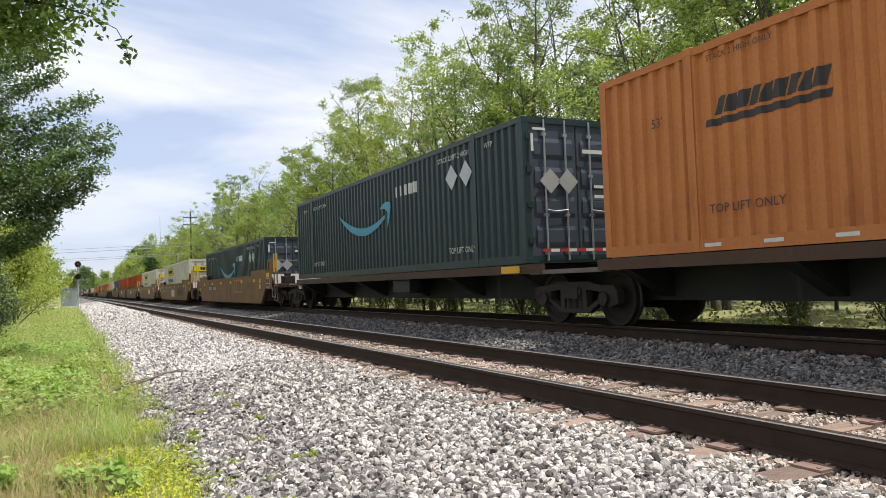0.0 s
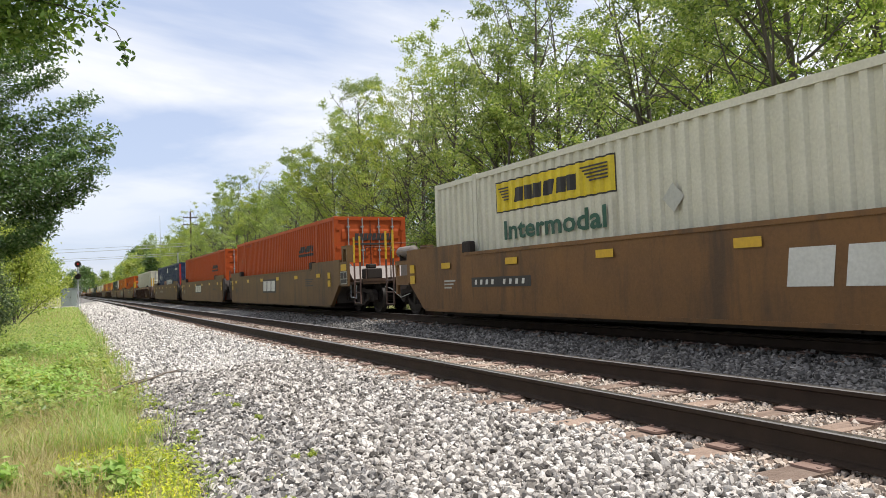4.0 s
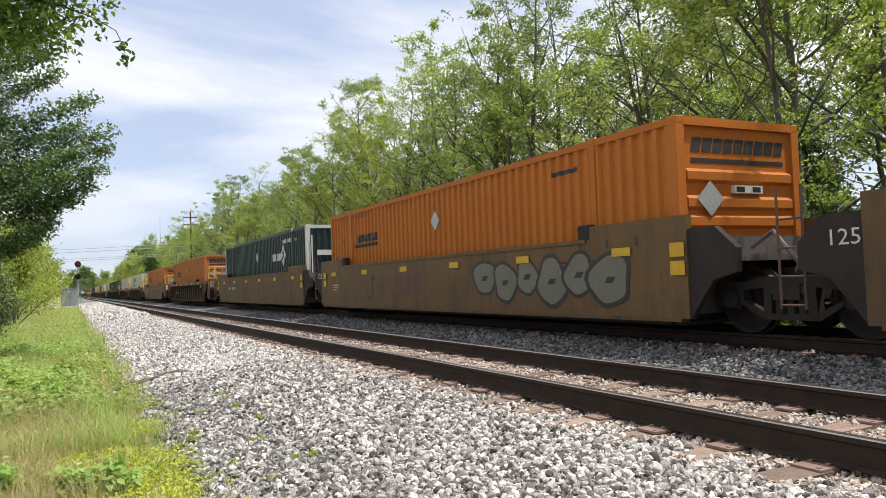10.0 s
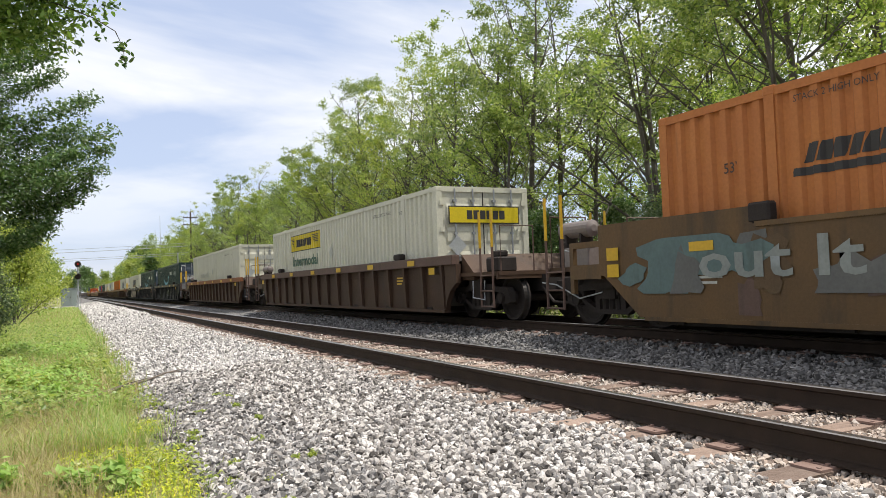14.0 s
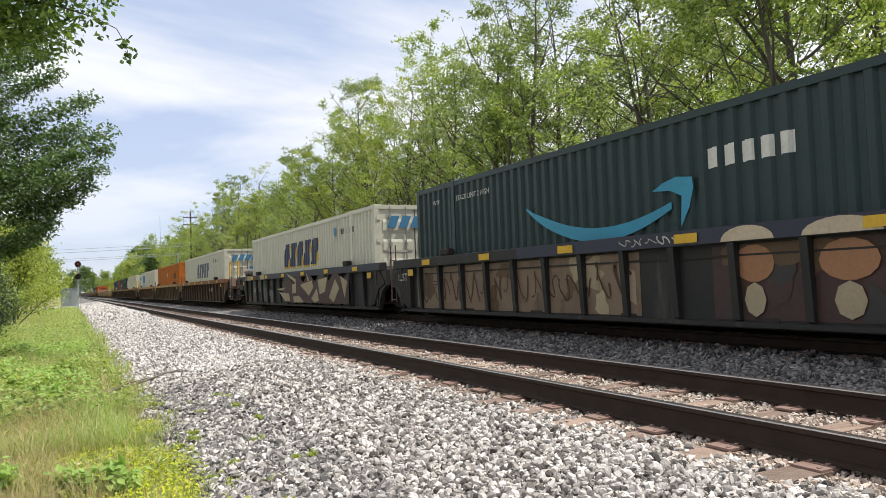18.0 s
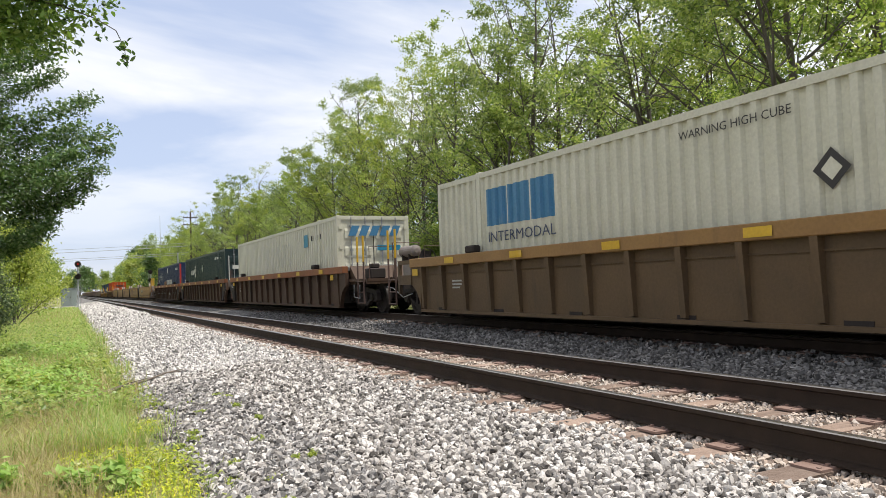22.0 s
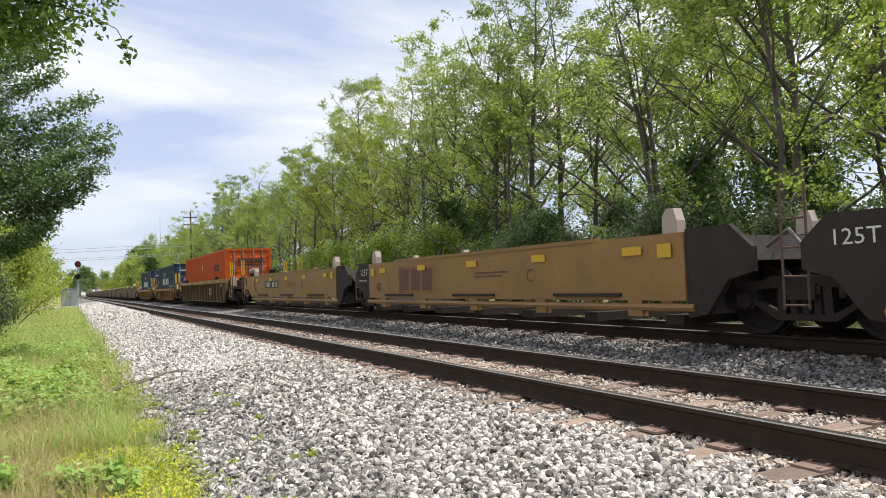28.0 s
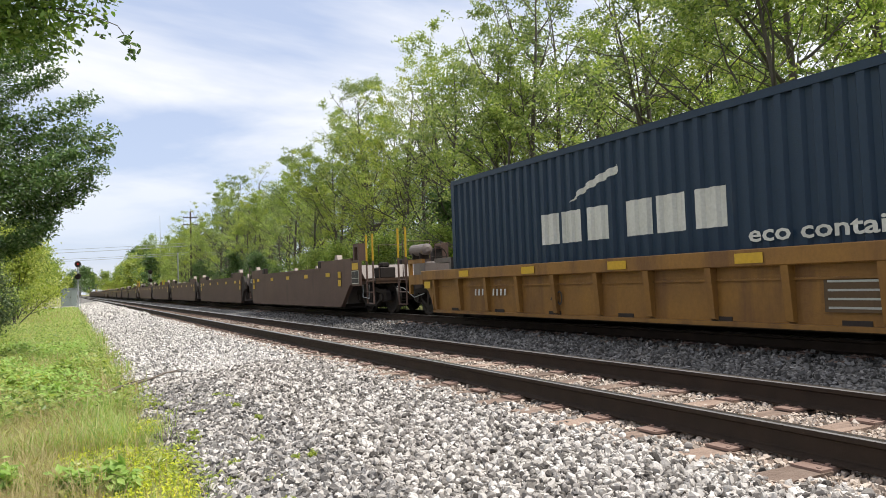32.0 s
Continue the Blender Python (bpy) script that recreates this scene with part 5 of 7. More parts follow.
def well_car(label, kind, paint, slot=16.15, front="coupler", rear="coupler", sill=None, deck=None, gap=3.45, empty=False, top=1.58, step=1.06):
    """A container well car, or one unit of an articulated set; origin on the rails at the well's middle."""
    hs = slot / 2
    car = thing("well_car", label, "railcar", "well cars of the train")
    sill, deck = sill or paint, deck or M["grey_steel"]
    raised = 1.80 if not empty else 1.56
    over = (0.06 if empty else 0.36) if kind == "smooth" else 1.05
    fa, ra = (1.22 if front == "coupler" else over), (1.22 if rear == "coupler" else over)
    if kind == "smooth":
        low = 0.35 if not empty else 0.60
        bm = bmesh.new()
        sheet_prism(bm, side_outline(hs, raised, (fa, ra), low, 1.58 if not empty else 1.56), "x", -1.555, -1.44)
        me = as_mesh("side_panel", bm, paint)
        part("side_panel", me, None, car, "smooth steel well side with raised ends")
        o = part("side_panel", me, None, car)
        o.matrix_basis = Matrix.Diagonal((-1, 1, 1, 1))
        for s in (-1, 1):
            bm = boxes((min(s * 1.575, s * 1.42), max(s * 1.575, s * 1.42), -hs + 1.9, hs - 1.9, 1.535, 1.60))
            part("top_chord", bm, paint, car)
            if slot < 13 and not empty:
                for y in (-hs + 0.3, hs - 0.3):
                    bm = bmesh.new()
                    prism(bm, [(y - 0.17, 1.58), (y + 0.17, 1.58), (y + 0.17, 1.84), (y + 0.06, 1.96), (y - 0.08, 1.96), (y - 0.17, 1.78)], "x", s * 1.34, s * 1.50)
                    part("container_guide", bm, M["pale_pink"], car, "pale worn container guide")
            if empty:
                bm = bmesh.new()
                tube(bm, [(s * 1.52, -hs - 0.2, 0.50), (s * 1.52, hs + 0.2, 0.50)], 0.06, 8)
                part("side_tube", bm, paint, car, "round lower sill tube")
                for k in range(5):
                    y = -hs + 1.0 + (slot - 2.0) * k / 4
                    part("sill_bracket", boxes((s * 1.5 - 0.06, s * 1.5 + 0.06, y - 0.16, y + 0.16, 0.36, 0.64)), paint, car)
                for y in (-hs + 0.25, hs - 0.25):
                    bm = bmesh.new()
                    prism(bm, [(y - 0.15, 1.55), (y + 0.15, 1.55), (y + 0.15, 1.80), (y + 0.06, 1.92), (y - 0.08, 1.92), (y - 0.15, 1.74)], "x", s * 1.34, s * 1.50)
                    part("container_guide", bm, M["pale_pink"], car, "pale worn container guide")
            else:
                bm = boxes((min(s * 1.56, s * 1.40), max(s * 1.56, s * 1.40), -hs - 0.2, hs + 0.2, 0.30, 0.36))
                part("bottom_flange", bm, paint, car)
                for e in (-1, 1):
                    y = e * (hs - 1.95)
                    part("container_guide", bevelled(boxes((min(s * 1.57, s * 1.40), max(s * 1.57, s * 1.40), y - 0.17, y + 0.17, 1.58, 1.84)), 0.03, 1), M["iron"], car)
    else:
        for s in (-1, 1):
            part("side_panel", boxes((min(s * 1.43, s * 1.38), max(s * 1.43, s * 1.38), -hs - 0.72, hs + 0.72, 0.30, top - 0.21)), paint, car, "recessed side sheet")
            part("top_sill", bevelled(boxes((min(s * 1.565, s * 1.37), max(s * 1.565, s * 1.37), -hs - fa, hs + ra, top - 0.22, top)), 0.012, 1), sill, car, "box-section top sill")
            part("bottom_flange", boxes((min(s * 1.52, s * 1.36), max(s * 1.52, s * 1.36), -hs - 0.70, hs + 0.70, 0.27, 0.33)), paint, car)
            for e in (-1, 1):
                pts = [(e * (hs + 0.72), top - 0.21), (e * (hs + 0.72), 0.33), (e * (hs + 0.80), 0.55), (e * (hs + 0.98), 0.78), (e * (hs + 1.22), 0.92)]
                reach = fa if e < 0 else ra
                pts += [(e * (hs + max(1.3, reach)), 0.95), (e * (hs + max(1.3, reach)), top - 0.21)]
                bm = bmesh.new()
                sheet_prism(bm, pts, "x", s * 1.50, s * 1.38)
                part("wheel_arch", bm, paint, car, "arched side sheet over the truck")
                y = e * (hs - 1.95)
                if slot > 13:
                    part("container_guide", bevelled(boxes((min(s * 1.57, s * 1.38), max(s * 1.57, s * 1.38), y - 0.2, y + 0.2, top, top + 0.16)), 0.03, 1), M["iron"], car)
            part("side_ledge", boxes((min(s * 1.46, s * 1.42), max(s * 1.46, s * 1.42), -hs - 0.7, hs + 0.7, top - 0.40, top - 0.375)), paint, car)
            n = round((slot + 1.2) / step)
            bm = bmesh.new()
            prism(bm, [(-1.43, top - 0.22), (-1.555, top - 0.22), (-1.50, 0.36), (-1.43, 0.34)], "y", -0.055, 0.055)
            rib = as_mesh("side_rib", bm, paint)
            for k in range(n + 1):
                r = part("side_rib", rib, None, car)
                r.matrix_basis = pose(0, -hs - 0.6 + (slot + 1.2) * k / n, 0) @ Matrix.Diagonal((-s, 1, 1, 1))
    if not empty:
        part("well_floor", boxes((-1.38, 1.38, -hs - 0.1, hs + 0.1, 0.24, 0.29)), M["iron"], car, "dark steel well floor")
    bearer = as_mesh("cross_bearer", boxes((-1.44, 1.44, -0.18, 0.18, 0.25, 0.39)), M["iron"])
    for k in range(7):
        part("cross_bearer", bearer, None, car).matrix_basis = pose(0, -hs + 0.3 + (slot - 0.6) * k / 6, 0)
    for e, style in ((-1, front), (1, rear)):
        if style == "coupler":
            coupler_end(car, hs, e, paint, deck, M["mauve_car"], kind == "smooth")
        else:
            joint_end(car, hs, e, gap, paint, deck, kind == "smooth", 0.07 if empty or kind != "smooth" else 0.37)
    # yellow reflective sheets
    n = 6 if slot > 14 else 5
    polys = [quad(-hs + 1.0 + (slot - 2.0) * k / (n - 1) - 0.22, -hs + 1.0 + (slot - 2.0) * k / (n - 1) + 0.22, top - 0.18, top - 0.05) for k in range(n)]
    for p in polys:
        flat(car, SIDE, 1.58, [[(u, v - (0.12 if kind == "smooth" else 0)) for u, v in p]], M["yellow_mark"], "reflector", "yellow reflective sheet")
    for u in ((-hs - 0.85 if rear == "coupler" else -hs + 0.1, hs + 0.2) if not empty else (-hs + 0.3, hs - 0.3)):
        flat(car, SIDE, 1.585, [quad(u - 0.14, u + 0.14, 1.22, 1.42)] if kind == "smooth" else [quad(u - 0.16, u + 0.16, top - 0.42, top - 0.26)], M["yellow_mark"], "reflector", "yellow reflective sheet")
        if kind == "smooth" and not empty:
            flat(car, SIDE, 1.585, [quad(u - 0.14, u + 0.14, 0.96, 1.16)], M["yellow_mark"], "reflector", "yellow reflective sheet")
    return car


def spine_car(label):
    """A flat skeleton car that carries a container above its wheels."""
    hs = 8.075
    car = thing("spine_car", label, "railcar", "spine cars of the train")
    part("centre_sill", boxes((-0.35, 0.35, -hs - 1.7, hs + 1.7, 0.55, 1.10)), M["black_car"], car, "deep black centre sill")
    for s in (-1, 1):
        part("side_sill", boxes((min(s * 1.33, s * 1.22), max(s * 1.33, s * 1.22), -hs - 0.5, hs + 0.2, 1.08, 1.26)), M["brown_car"], car, "slim side sill")
    for k in range(6):
        y = -hs + 0.4 + (16.15 - 0.8) * k / 5
        bm = bmesh.new()
        prism(bm, [(-1.3, 1.25), (1.3, 1.25), (1.3, 1.08), (0.4, 0.62), (-0.4, 0.62), (-1.3, 1.08)], "y", y - 0.14, y + 0.14)
        part("cross_arm", bm, M["black_car"], car)
    for e in (-1, 1):
        part("end_platform", boxes((-1.3, 1.3, min(e * (hs + 0.1), e * (hs + 1.5)), max(e * (hs + 0.1), e * (hs + 1.5)), 1.06, 1.14)), M["grey_steel"], car)
        truck(car, e * (hs + 1.28)) if e > 0 else None
    flat(car, SIDE, 1.345, [quad(hs - 0.9, hs - 0.2, 1.1, 1.24)], M["yellow_mark"], "reflector", "yellow reflective sheet")
    part("side_box", bevelled(boxes((-1.25, -0.9, -2.3, -1.2, 0.72, 1.08)), 0.02, 1), M["black_car"], car, "equipment box under the sill")
    return car


# ---- the train ----
TRAVEL = [(0.0, -0.03), (1.0, 20.08), (2.0, 40.70), (3.0, 60.9), (3.5, 71.05), (5.5, 111.85), (6.0, 121.80), (7.0, 142.32), (8.0, 162.67), (9.0, 183.12), (10.0, 203.53),
          (11.0, 224.22), (12.0, 244.68), (13.0, 265.24), (14.0, 285.75), (14.5, 295.85), (16.5, 337.17), (17.0, 347.43), (18.0, 367.95), (19.0, 388.85), (20.0, 409.44),
          (21.0, 430.08), (22.0, 450.85), (23.0, 471.64), (24.0, 492.25), (25.0, 513.1), (28.0, 575.56), (29.0, 596.39), (30.0, 617.41), (31.0, 638.24), (32.0, 659.15)]
MOVING = []


def ride(ob, y, z):
    """Puts a thing on the train; y is its place along the train when the clip starts."""
    ob.matrix_basis = pose(TRACK_2, y, z)
    MOVING.append((ob, y, z))
    return ob


BOX = {
    "orange_nose": lambda: orange_container("orange corrugated container with a black word mark on its nose", M["orange"], "nose"),
    "orange_faded": lambda: orange_container("faded orange corrugated container with a black word mark on its nose", M["orange_faded"], "nose"),
    "orange_doors": lambda: orange_container("deep orange corrugated container with closed doors", M["orange_red"], "doors", (4.35, 2.5), False),
    "amber_doors": lambda: orange_container("amber orange corrugated container with closed doors", M["orange_amber"], "doors", (3.9, 2.05)),
    "orange_far": lambda: orange_container("bright red-orange corrugated container with closed doors", M["orange_bright"], "doors", (3.75, 1.9)),
    "amber_nose": lambda: orange_container("amber orange corrugated container with a black word mark on its nose", M["orange_amber"], "nose"),
    "arrow": arrow_container,
    "panel": panel_container,
    "panel_faded": lambda: panel_container(True),
    "slant": lambda: slant_container(M["navy_mark"], "cream white container with a slanted navy word mark"),
    "slant_worn": lambda: slant_container(M["worn_navy"], "cream white container with a worn dark blue word mark"),
    "slant_ghost": lambda: slant_container(M["ghost_pale"], "cream white container with a faded grey word mark"),
    "block_mark": block_mark_container,
    "petal_nose": lambda: petal_container("corr"),
    "petal": lambda: petal_container("doors"),
    "stack": stack_container,
    "old_white": old_white_container,
    "steel": steel_container,
}
CAR = {
    "tan": lambda f, r: well_car("weathered tan well car with smooth sides", "smooth", M["tan"], front=f, rear=r),
    "rust": lambda f, r: well_car("weathered brown-orange well car with smooth sides", "smooth", M["rust_tan"], front=f, rear=r),
    "brown": lambda f, r: well_car("dark brown well car with ribbed sides", "ribbed", M["brown_car"], front=f, rear=r, sill=M["mauve_car"]),
    "black": lambda f, r: well_car("grimy black well car with ribbed sides and graffiti", "ribbed", M["black_car"], front=f, rear=r),
    "red": lambda f, r: well_car("brown well car with ribbed sides and an orange top sill", "ribbed", M["brown_car"], front=f, rear=r, sill=M["red_car"]),
    "ochre": lambda f, r: well_car("ochre well car with ribbed sides", "ribbed", M["tan"], front=f, rear=r, sill=M["tan_clean"]),
    "umber": lambda f, r: well_car("brown well car with ribbed sides and a tan top sill", "ribbed", M["umber_car"], front=f, rear=r, sill=M["tan_clean"]),
    "yellow40": lambda f, r: well_car("golden yellow 40-foot well car with ribbed sides", "ribbed", M["yellow_car"], slot=12.19, front=f, rear=r, top=1.26, step=1.25),
    "empty40": lambda f, r: well_car("empty ochre well car with smooth sides", "smooth", M["tan_clean"], slot=12.19, front=f, rear=r, gap=3.11, empty=True),
    "empty_brown": lambda f, r: well_car("empty faded brown well car with smooth sides", "smooth", M["mauve_car"], slot=12.19, front=f, rear=r, gap=3.3, empty=False),
}
# place of the container's front, car, front end, rear end, container
C, J = "coupler", "joint"
TRAIN = [
    (34.0, "rust", C, C, "arrow"), (57.91, "rust", C, C, "panel"), (81.4, "rust", C, C, "panel"),
    (105.31, "tan", C, J, "orange_doors"), (124.91, "tan", J, J, "orange_doors"), (144.82, "tan", J, C, "stack"),
    (168.56, "brown", C, C, "old_white"),
    (192.26, "tan", C, J, "orange_nose"), (211.72, "tan", J, J, "amber_nose"), (230.84, "tan", J, C, "petal_nose"),
    (254.45, "brown", C, C, "orange_faded"), (278.14, "tan", C, C, "orange_faded"), (301.94, "brown", C, C, "panel"), (325.37, "red", C, C, "panel_faded"),
    (349.55, "black", C, J, "arrow"), (369.11, "black", J, J, "arrow"), (388.28, "black", J, C, "slant"),
    (411.76, "red", C, J, "slant_worn"), (431.37, "umber", J, J, "amber_doors"), (450.79, "umber", J, C, "block_mark"),
    (474.58, "red", C, J, "slant_ghost"), (494.49, "red", J, J, "petal"), (514.28, "red", J, C, "stack"),
    (619.17, "ochre", C, C, "orange_far"), (642.58, "yellow40", C, C, "steel"), (662.36, "yellow40", C, C, "steel"),
]
made_cars, made_boxes = {}, {}


def copy_or_make(store, key, make):
    if key not in store:
        store[key] = make()
        return store[key]
    return copy_thing(store[key], Matrix.Identity(4))


CARS = []
# the first two units ride on spine cars
for y0, key in ((-6.29, "orange_faded"), (12.27, "arrow")):
    ride(copy_or_make(made_cars, "spine", lambda: spine_car("black spine car with a slim frame")), y0 + 8.075, 0)
    ride(copy_or_make(made_boxes, key, BOX[key]), y0 + 8.075, 1.277)
for y0, kind, fe, re, key in TRAIN:
    half = 6.095 if kind.endswith("40") else 8.075
    car = ride(copy_or_make(made_cars, (kind, fe, re), lambda: CAR[kind](fe, re)), y0 + half, 0)
    CARS.append(car)
    ride(copy_or_make(made_boxes, key, BOX[key]), y0 + half, 0.40)
for k in range(5):
    CARS.append(ride(copy_or_make(made_cars, ("empty40", k == 0, k == 4), lambda: CAR["empty40"](C if k == 0 else J, C if k == 4 else J)), 543.7 + 15.3 * k, 0))
for pack in range(4):
    for k in range(5):
        CARS.append(ride(copy_or_make(made_cars, ("empty_brown", k == 0, k == 4), lambda: CAR["empty_brown"](C if k == 0 else J, C if k == 4 else J)),
                         688.2 + 15.5 * k + 81.8 * pack, 0))


def stencil_lines(car, off, u, v, rows, width, material, name="stencil_bar"):
    """Small print too fine to read: thin bars."""
    for k in range(rows):
        flat(car, SIDE, off, [quad(u, u + width * (1 - 0.17 * (k % 3)), v - 0.075 * k, v - 0.075 * k + 0.035)], material, name)


def number_plate(car, off, u0, u1, v0, v1, n=9, ground=True):
    """A dark panel with pale bars in place of a running number."""
    if ground:
        flat(car, SIDE, off, [quad(u0, u1, v0, v1)], M["black_mark"], "number_panel", "black panel")
    w = (u1 - u0) / (n + 1)
    flat(car, SIDE, off + 0.003, [quad(u0 + w * (k + 0.6), u0 + w * (k + 1.0), v0 + 0.05, v1 - 0.05, 0.02) for k in range(n) if k != 4], M["white_mark"], "data_stencil")


def owner_mark(car, off, u0, u1, v0, v1, material, ground=None):
    if ground:
        flat(car, SIDE, off - 0.002, [quad(u0 - 0.1, u1 + 0.1, v0 - 0.07, v1 + 0.07)], ground, "logo_panel", "painted panel")
    w = (u1 - u0) / 3
    flat(car, SIDE, off, blocks(u0, u1, v0, v1, 3, 0.06, 0.2), material, "logo", "three plain slabs")


S_OFF, R_OFF = 1.561, 1.57
for k in (0, 1, 2, 3, 4, 5, 7, 8, 9, 11):
    stencil_lines(CARS[k], S_OFF, 5.4, 1.22, 4, 1.0, M["black_mark"])
    for u in (6.0, 6.7, 7.4):
        flat(CARS[k], SIDE, S_OFF, [quad(u, u + 0.05, 1.42, 1.56)], M["black_mark"], "stencil_bar")
owner_mark(CARS[0], S_OFF, 2.35, 4.05, 0.86, 1.40, M["maroon_mark"], M["tan_clean"])
words(CARS[0], SIDE, S_OFF, "53", 8.1, 0.85, 0.42, M["black_mark"])
number_plate(CARS[0], S_OFF, -5.6, -2.9, 0.92, 1.22)
number_plate(CARS[1], S_OFF, -6.5, -4.45, 0.88, 1.13)
owner_mark(CARS[1], S_OFF, -0.55, 1.35, 0.56, 1.11, M["white_mark"])
scrawl(CARS[1], S_OFF + 0.004, 3.4, 6.3, 0.5, 1.25, M["black_mark"], 3, 7, 0.06, "black sprayed loops")
scrawl(CARS[1], S_OFF - 0.002, 3.4, 6.2, 0.5, 1.2, M["dull_mark"], 4, 5, 0.09, "grey sprayed strokes")
number_plate(CARS[2], S_OFF, -5.9, -3.6, 0.85, 1.05)
owner_mark(CARS[2], S_OFF, 1.95, 4.25, 0.78, 1.24, M["white_mark"])
owner_mark(CARS[3], S_OFF, -1.2, 1.0, 0.85, 1.28, M["white_mark"], M["black_mark"])
words(CARS[3], SIDE, S_OFF, "53", -7.4, 0.72, 0.42, M["black_mark"])
owner_mark(CARS[4], S_OFF, -1.5, 0.9, 0.88, 1.30, M["white_mark"], M["black_mark"])
number_plate(CARS[5], S_OFF, -3.6, -1.6, 0.88, 1.12, 9, False)
owner_mark(CARS[6], R_OFF - 0.1, 3.35, 5.1, 0.55, 1.1, M["brown_car"], M["tan_clean"])
number_plate(CARS[7], S_OFF, 1.7, 4.95, 0.92, 1.22)
words(CARS[7], SIDE, S_OFF, "B", -4.6, 0.9, 0.34, M["black_mark"])
for j in range(6):
    ru, rv, u, v = (0.52, 0.46, 0.40, 0.50, 0.44, 0.56)[j], (0.40, 0.44, 0.36, 0.45, 0.38, 0.46)[j], 2.75 + 0.80 * j, 0.98 + 0.05 * (-1) ** j
    ring = [(u + ru * (1 + 0.16 * math.sin(3 * a + j)) * math.cos(a), max(0.44, v + rv * (1 + 0.1 * math.cos(2 * a + j)) * math.sin(a))) for a in [2 * math.pi * i / 22 for i in range(22)]]
    flat(CARS[8], SIDE, S_OFF + 0.0008 * j, [ring], M["black_mark"], "graffiti", "black outline of a bubble shape")
    flat(CARS[8], SIDE, S_OFF + 0.0008 * j + 0.0004, [[(u + 0.84 * (a - u), v + 0.84 * (b - v)) for a, b in ring]], M["dull_pale"], "graffiti", "dull grey-green bubble shape")
    flat(CARS[8], SIDE, S_OFF + 0.006, [quad(u - 0.12, u + 0.08, v - 0.06, v + 0.04, 0.08)], M["black_mark"], "graffiti")
scrawl(CARS[8], S_OFF, -4.2, -2.6, 0.55, 1.4, M["black_mark"], 12, 2, 0.05, "black sprayed face-like outline")
owner_mark(CARS[8], S_OFF - 0.002, -2.0, -0.3, 0.7, 1.2, M["maroon_mark"])
number_plate(CARS[9], S_OFF, -6.3, -3.9, 0.9, 1.15)
words(CARS[9], SIDE, S_OFF, "A", -1.9, 0.85, 0.34, M["black_mark"])
number_plate(CARS[10], R_OFF - 0.1, -5.6, -3.9, 0.72, 1.0, 9, False)
blotches(CARS[11], S_OFF, -6.5, 7.6, 0.42, 1.5, ("mauve_car", "dull_mark", "umber_car", "teal_dull"), 12, 31, (0.2, 0.45))
blotches(CARS[11], S_OFF + 0.008, -9.0, -4.5, 0.70, 1.50, ("teal_dull", "dull_mark", "teal_dull"), 11, 33, (0.3, 0.6))
words(CARS[11], SIDE, S_OFF + 0.016, "out It", -7.15, 0.92, 0.66, M["pale_teal"], "pale sprayed letters", width=2.4, bold=0.012)
for u0, u1, sd in ((0.4, 3.0, 24), (3.6, 7.2, 26)):
    scrawl(CARS[11], S_OFF + 0.012, u0, u1, 0.75, 1.35, M["dull_mark"], sd, 6, 0.055, "sprayed graffiti letters")
stencil_lines(CARS[12], R_OFF - 0.1, 5.9, 1.1, 3, 0.5, M["yellow_mark"])
PANEL = 1.437
blotches(CARS[14], PANEL, -8.4, 8.4, 0.36, 1.34, ("dull_mark", "black_mark", "black_car", "black_mark"), 34, 41)
blotches(CARS[14], R_OFF, -8.4, 8.4, 1.37, 1.57, ("dull_mark", "black_car", "black_mark"), 14, 42)
scrawl(CARS[14], PANEL + 0.03, 0.5, 5.5, 0.5, 1.3, M["ghost_mark"], 43, 4, 0.05, "pale sprayed letters")
flat(CARS[15], SIDE, PANEL, [quad(-7.9, 0.3, 0.36, 1.33)], M["tan_sketch"], "graffiti", "tan painted field")
scrawl(CARS[15], PANEL + 0.002, -7.6, 0.1, 0.42, 1.30, M["brown_car"], 44, 16, 0.045, "brown sketched lines")
blotches(CARS[15], PANEL + 0.001, -7.8, 0.2, 0.36, 1.33, ("umber_car", "tan_sketch", "cream_dark"), 14, 45, (0.15, 0.4))
flat(CARS[15], SIDE, PANEL, [quad(1.75, 8.4, 0.36, 1.33)], M["maroon_dark"], "graffiti", "dark maroon painted field")
blotches(CARS[15], PANEL + 0.002, 1.8, 8.3, 0.36, 1.33, ("maroon_dark", "umber_car", "brown_car", "black_mark"), 18, 46, (0.2, 0.5))
for u, w in ((2.45, 0.42), (3.75, 0.5), (5.3, 0.45), (6.9, 0.5)):
    arch = [(u + w * math.cos(a), 1.375 + 0.19 * math.sin(a)) for a in [math.pi * i / 10 for i in range(11)]]
    flat(CARS[15], SIDE, R_OFF + 0.002, [arch], M["cream_mark"], "graffiti", "cream sprayed arch")
    flat(CARS[15], SIDE, PANEL + 0.02, [[(u + 0.75 * w * math.cos(a), 1.08 + 0.24 * math.sin(a)) for a in [2 * math.pi * i / 14 for i in range(14)]]], M["copper_mark"], "graffiti", "copper sprayed disc")
    flat(CARS[15], SIDE, PANEL + 0.022, [[(u + 0.4 * w * math.cos(a), 0.62 + 0.22 * math.sin(a)) for a in [2 * math.pi * i / 8 for i in range(8)]]], M["cream_dark"], "graffiti", "pale sprayed drop")
flat(CARS[15], SIDE, R_OFF - 0.004, [quad(-3.0, 8.9, 1.37, 1.575)], M["navy_dark"], "sill_patch", "dark blue painted stretch of sill")
scrawl(CARS[15], R_OFF + 0.006, 0.0, 1.4, 1.40, 1.55, M["ghost_mark"], 47, 5, 0.02, "small pale tag")
blotches(CARS[16], PANEL, -8.4, -3.0, 0.36, 1.34, ("dull_mark", "mauve_car", "dull_mark"), 16, 48)
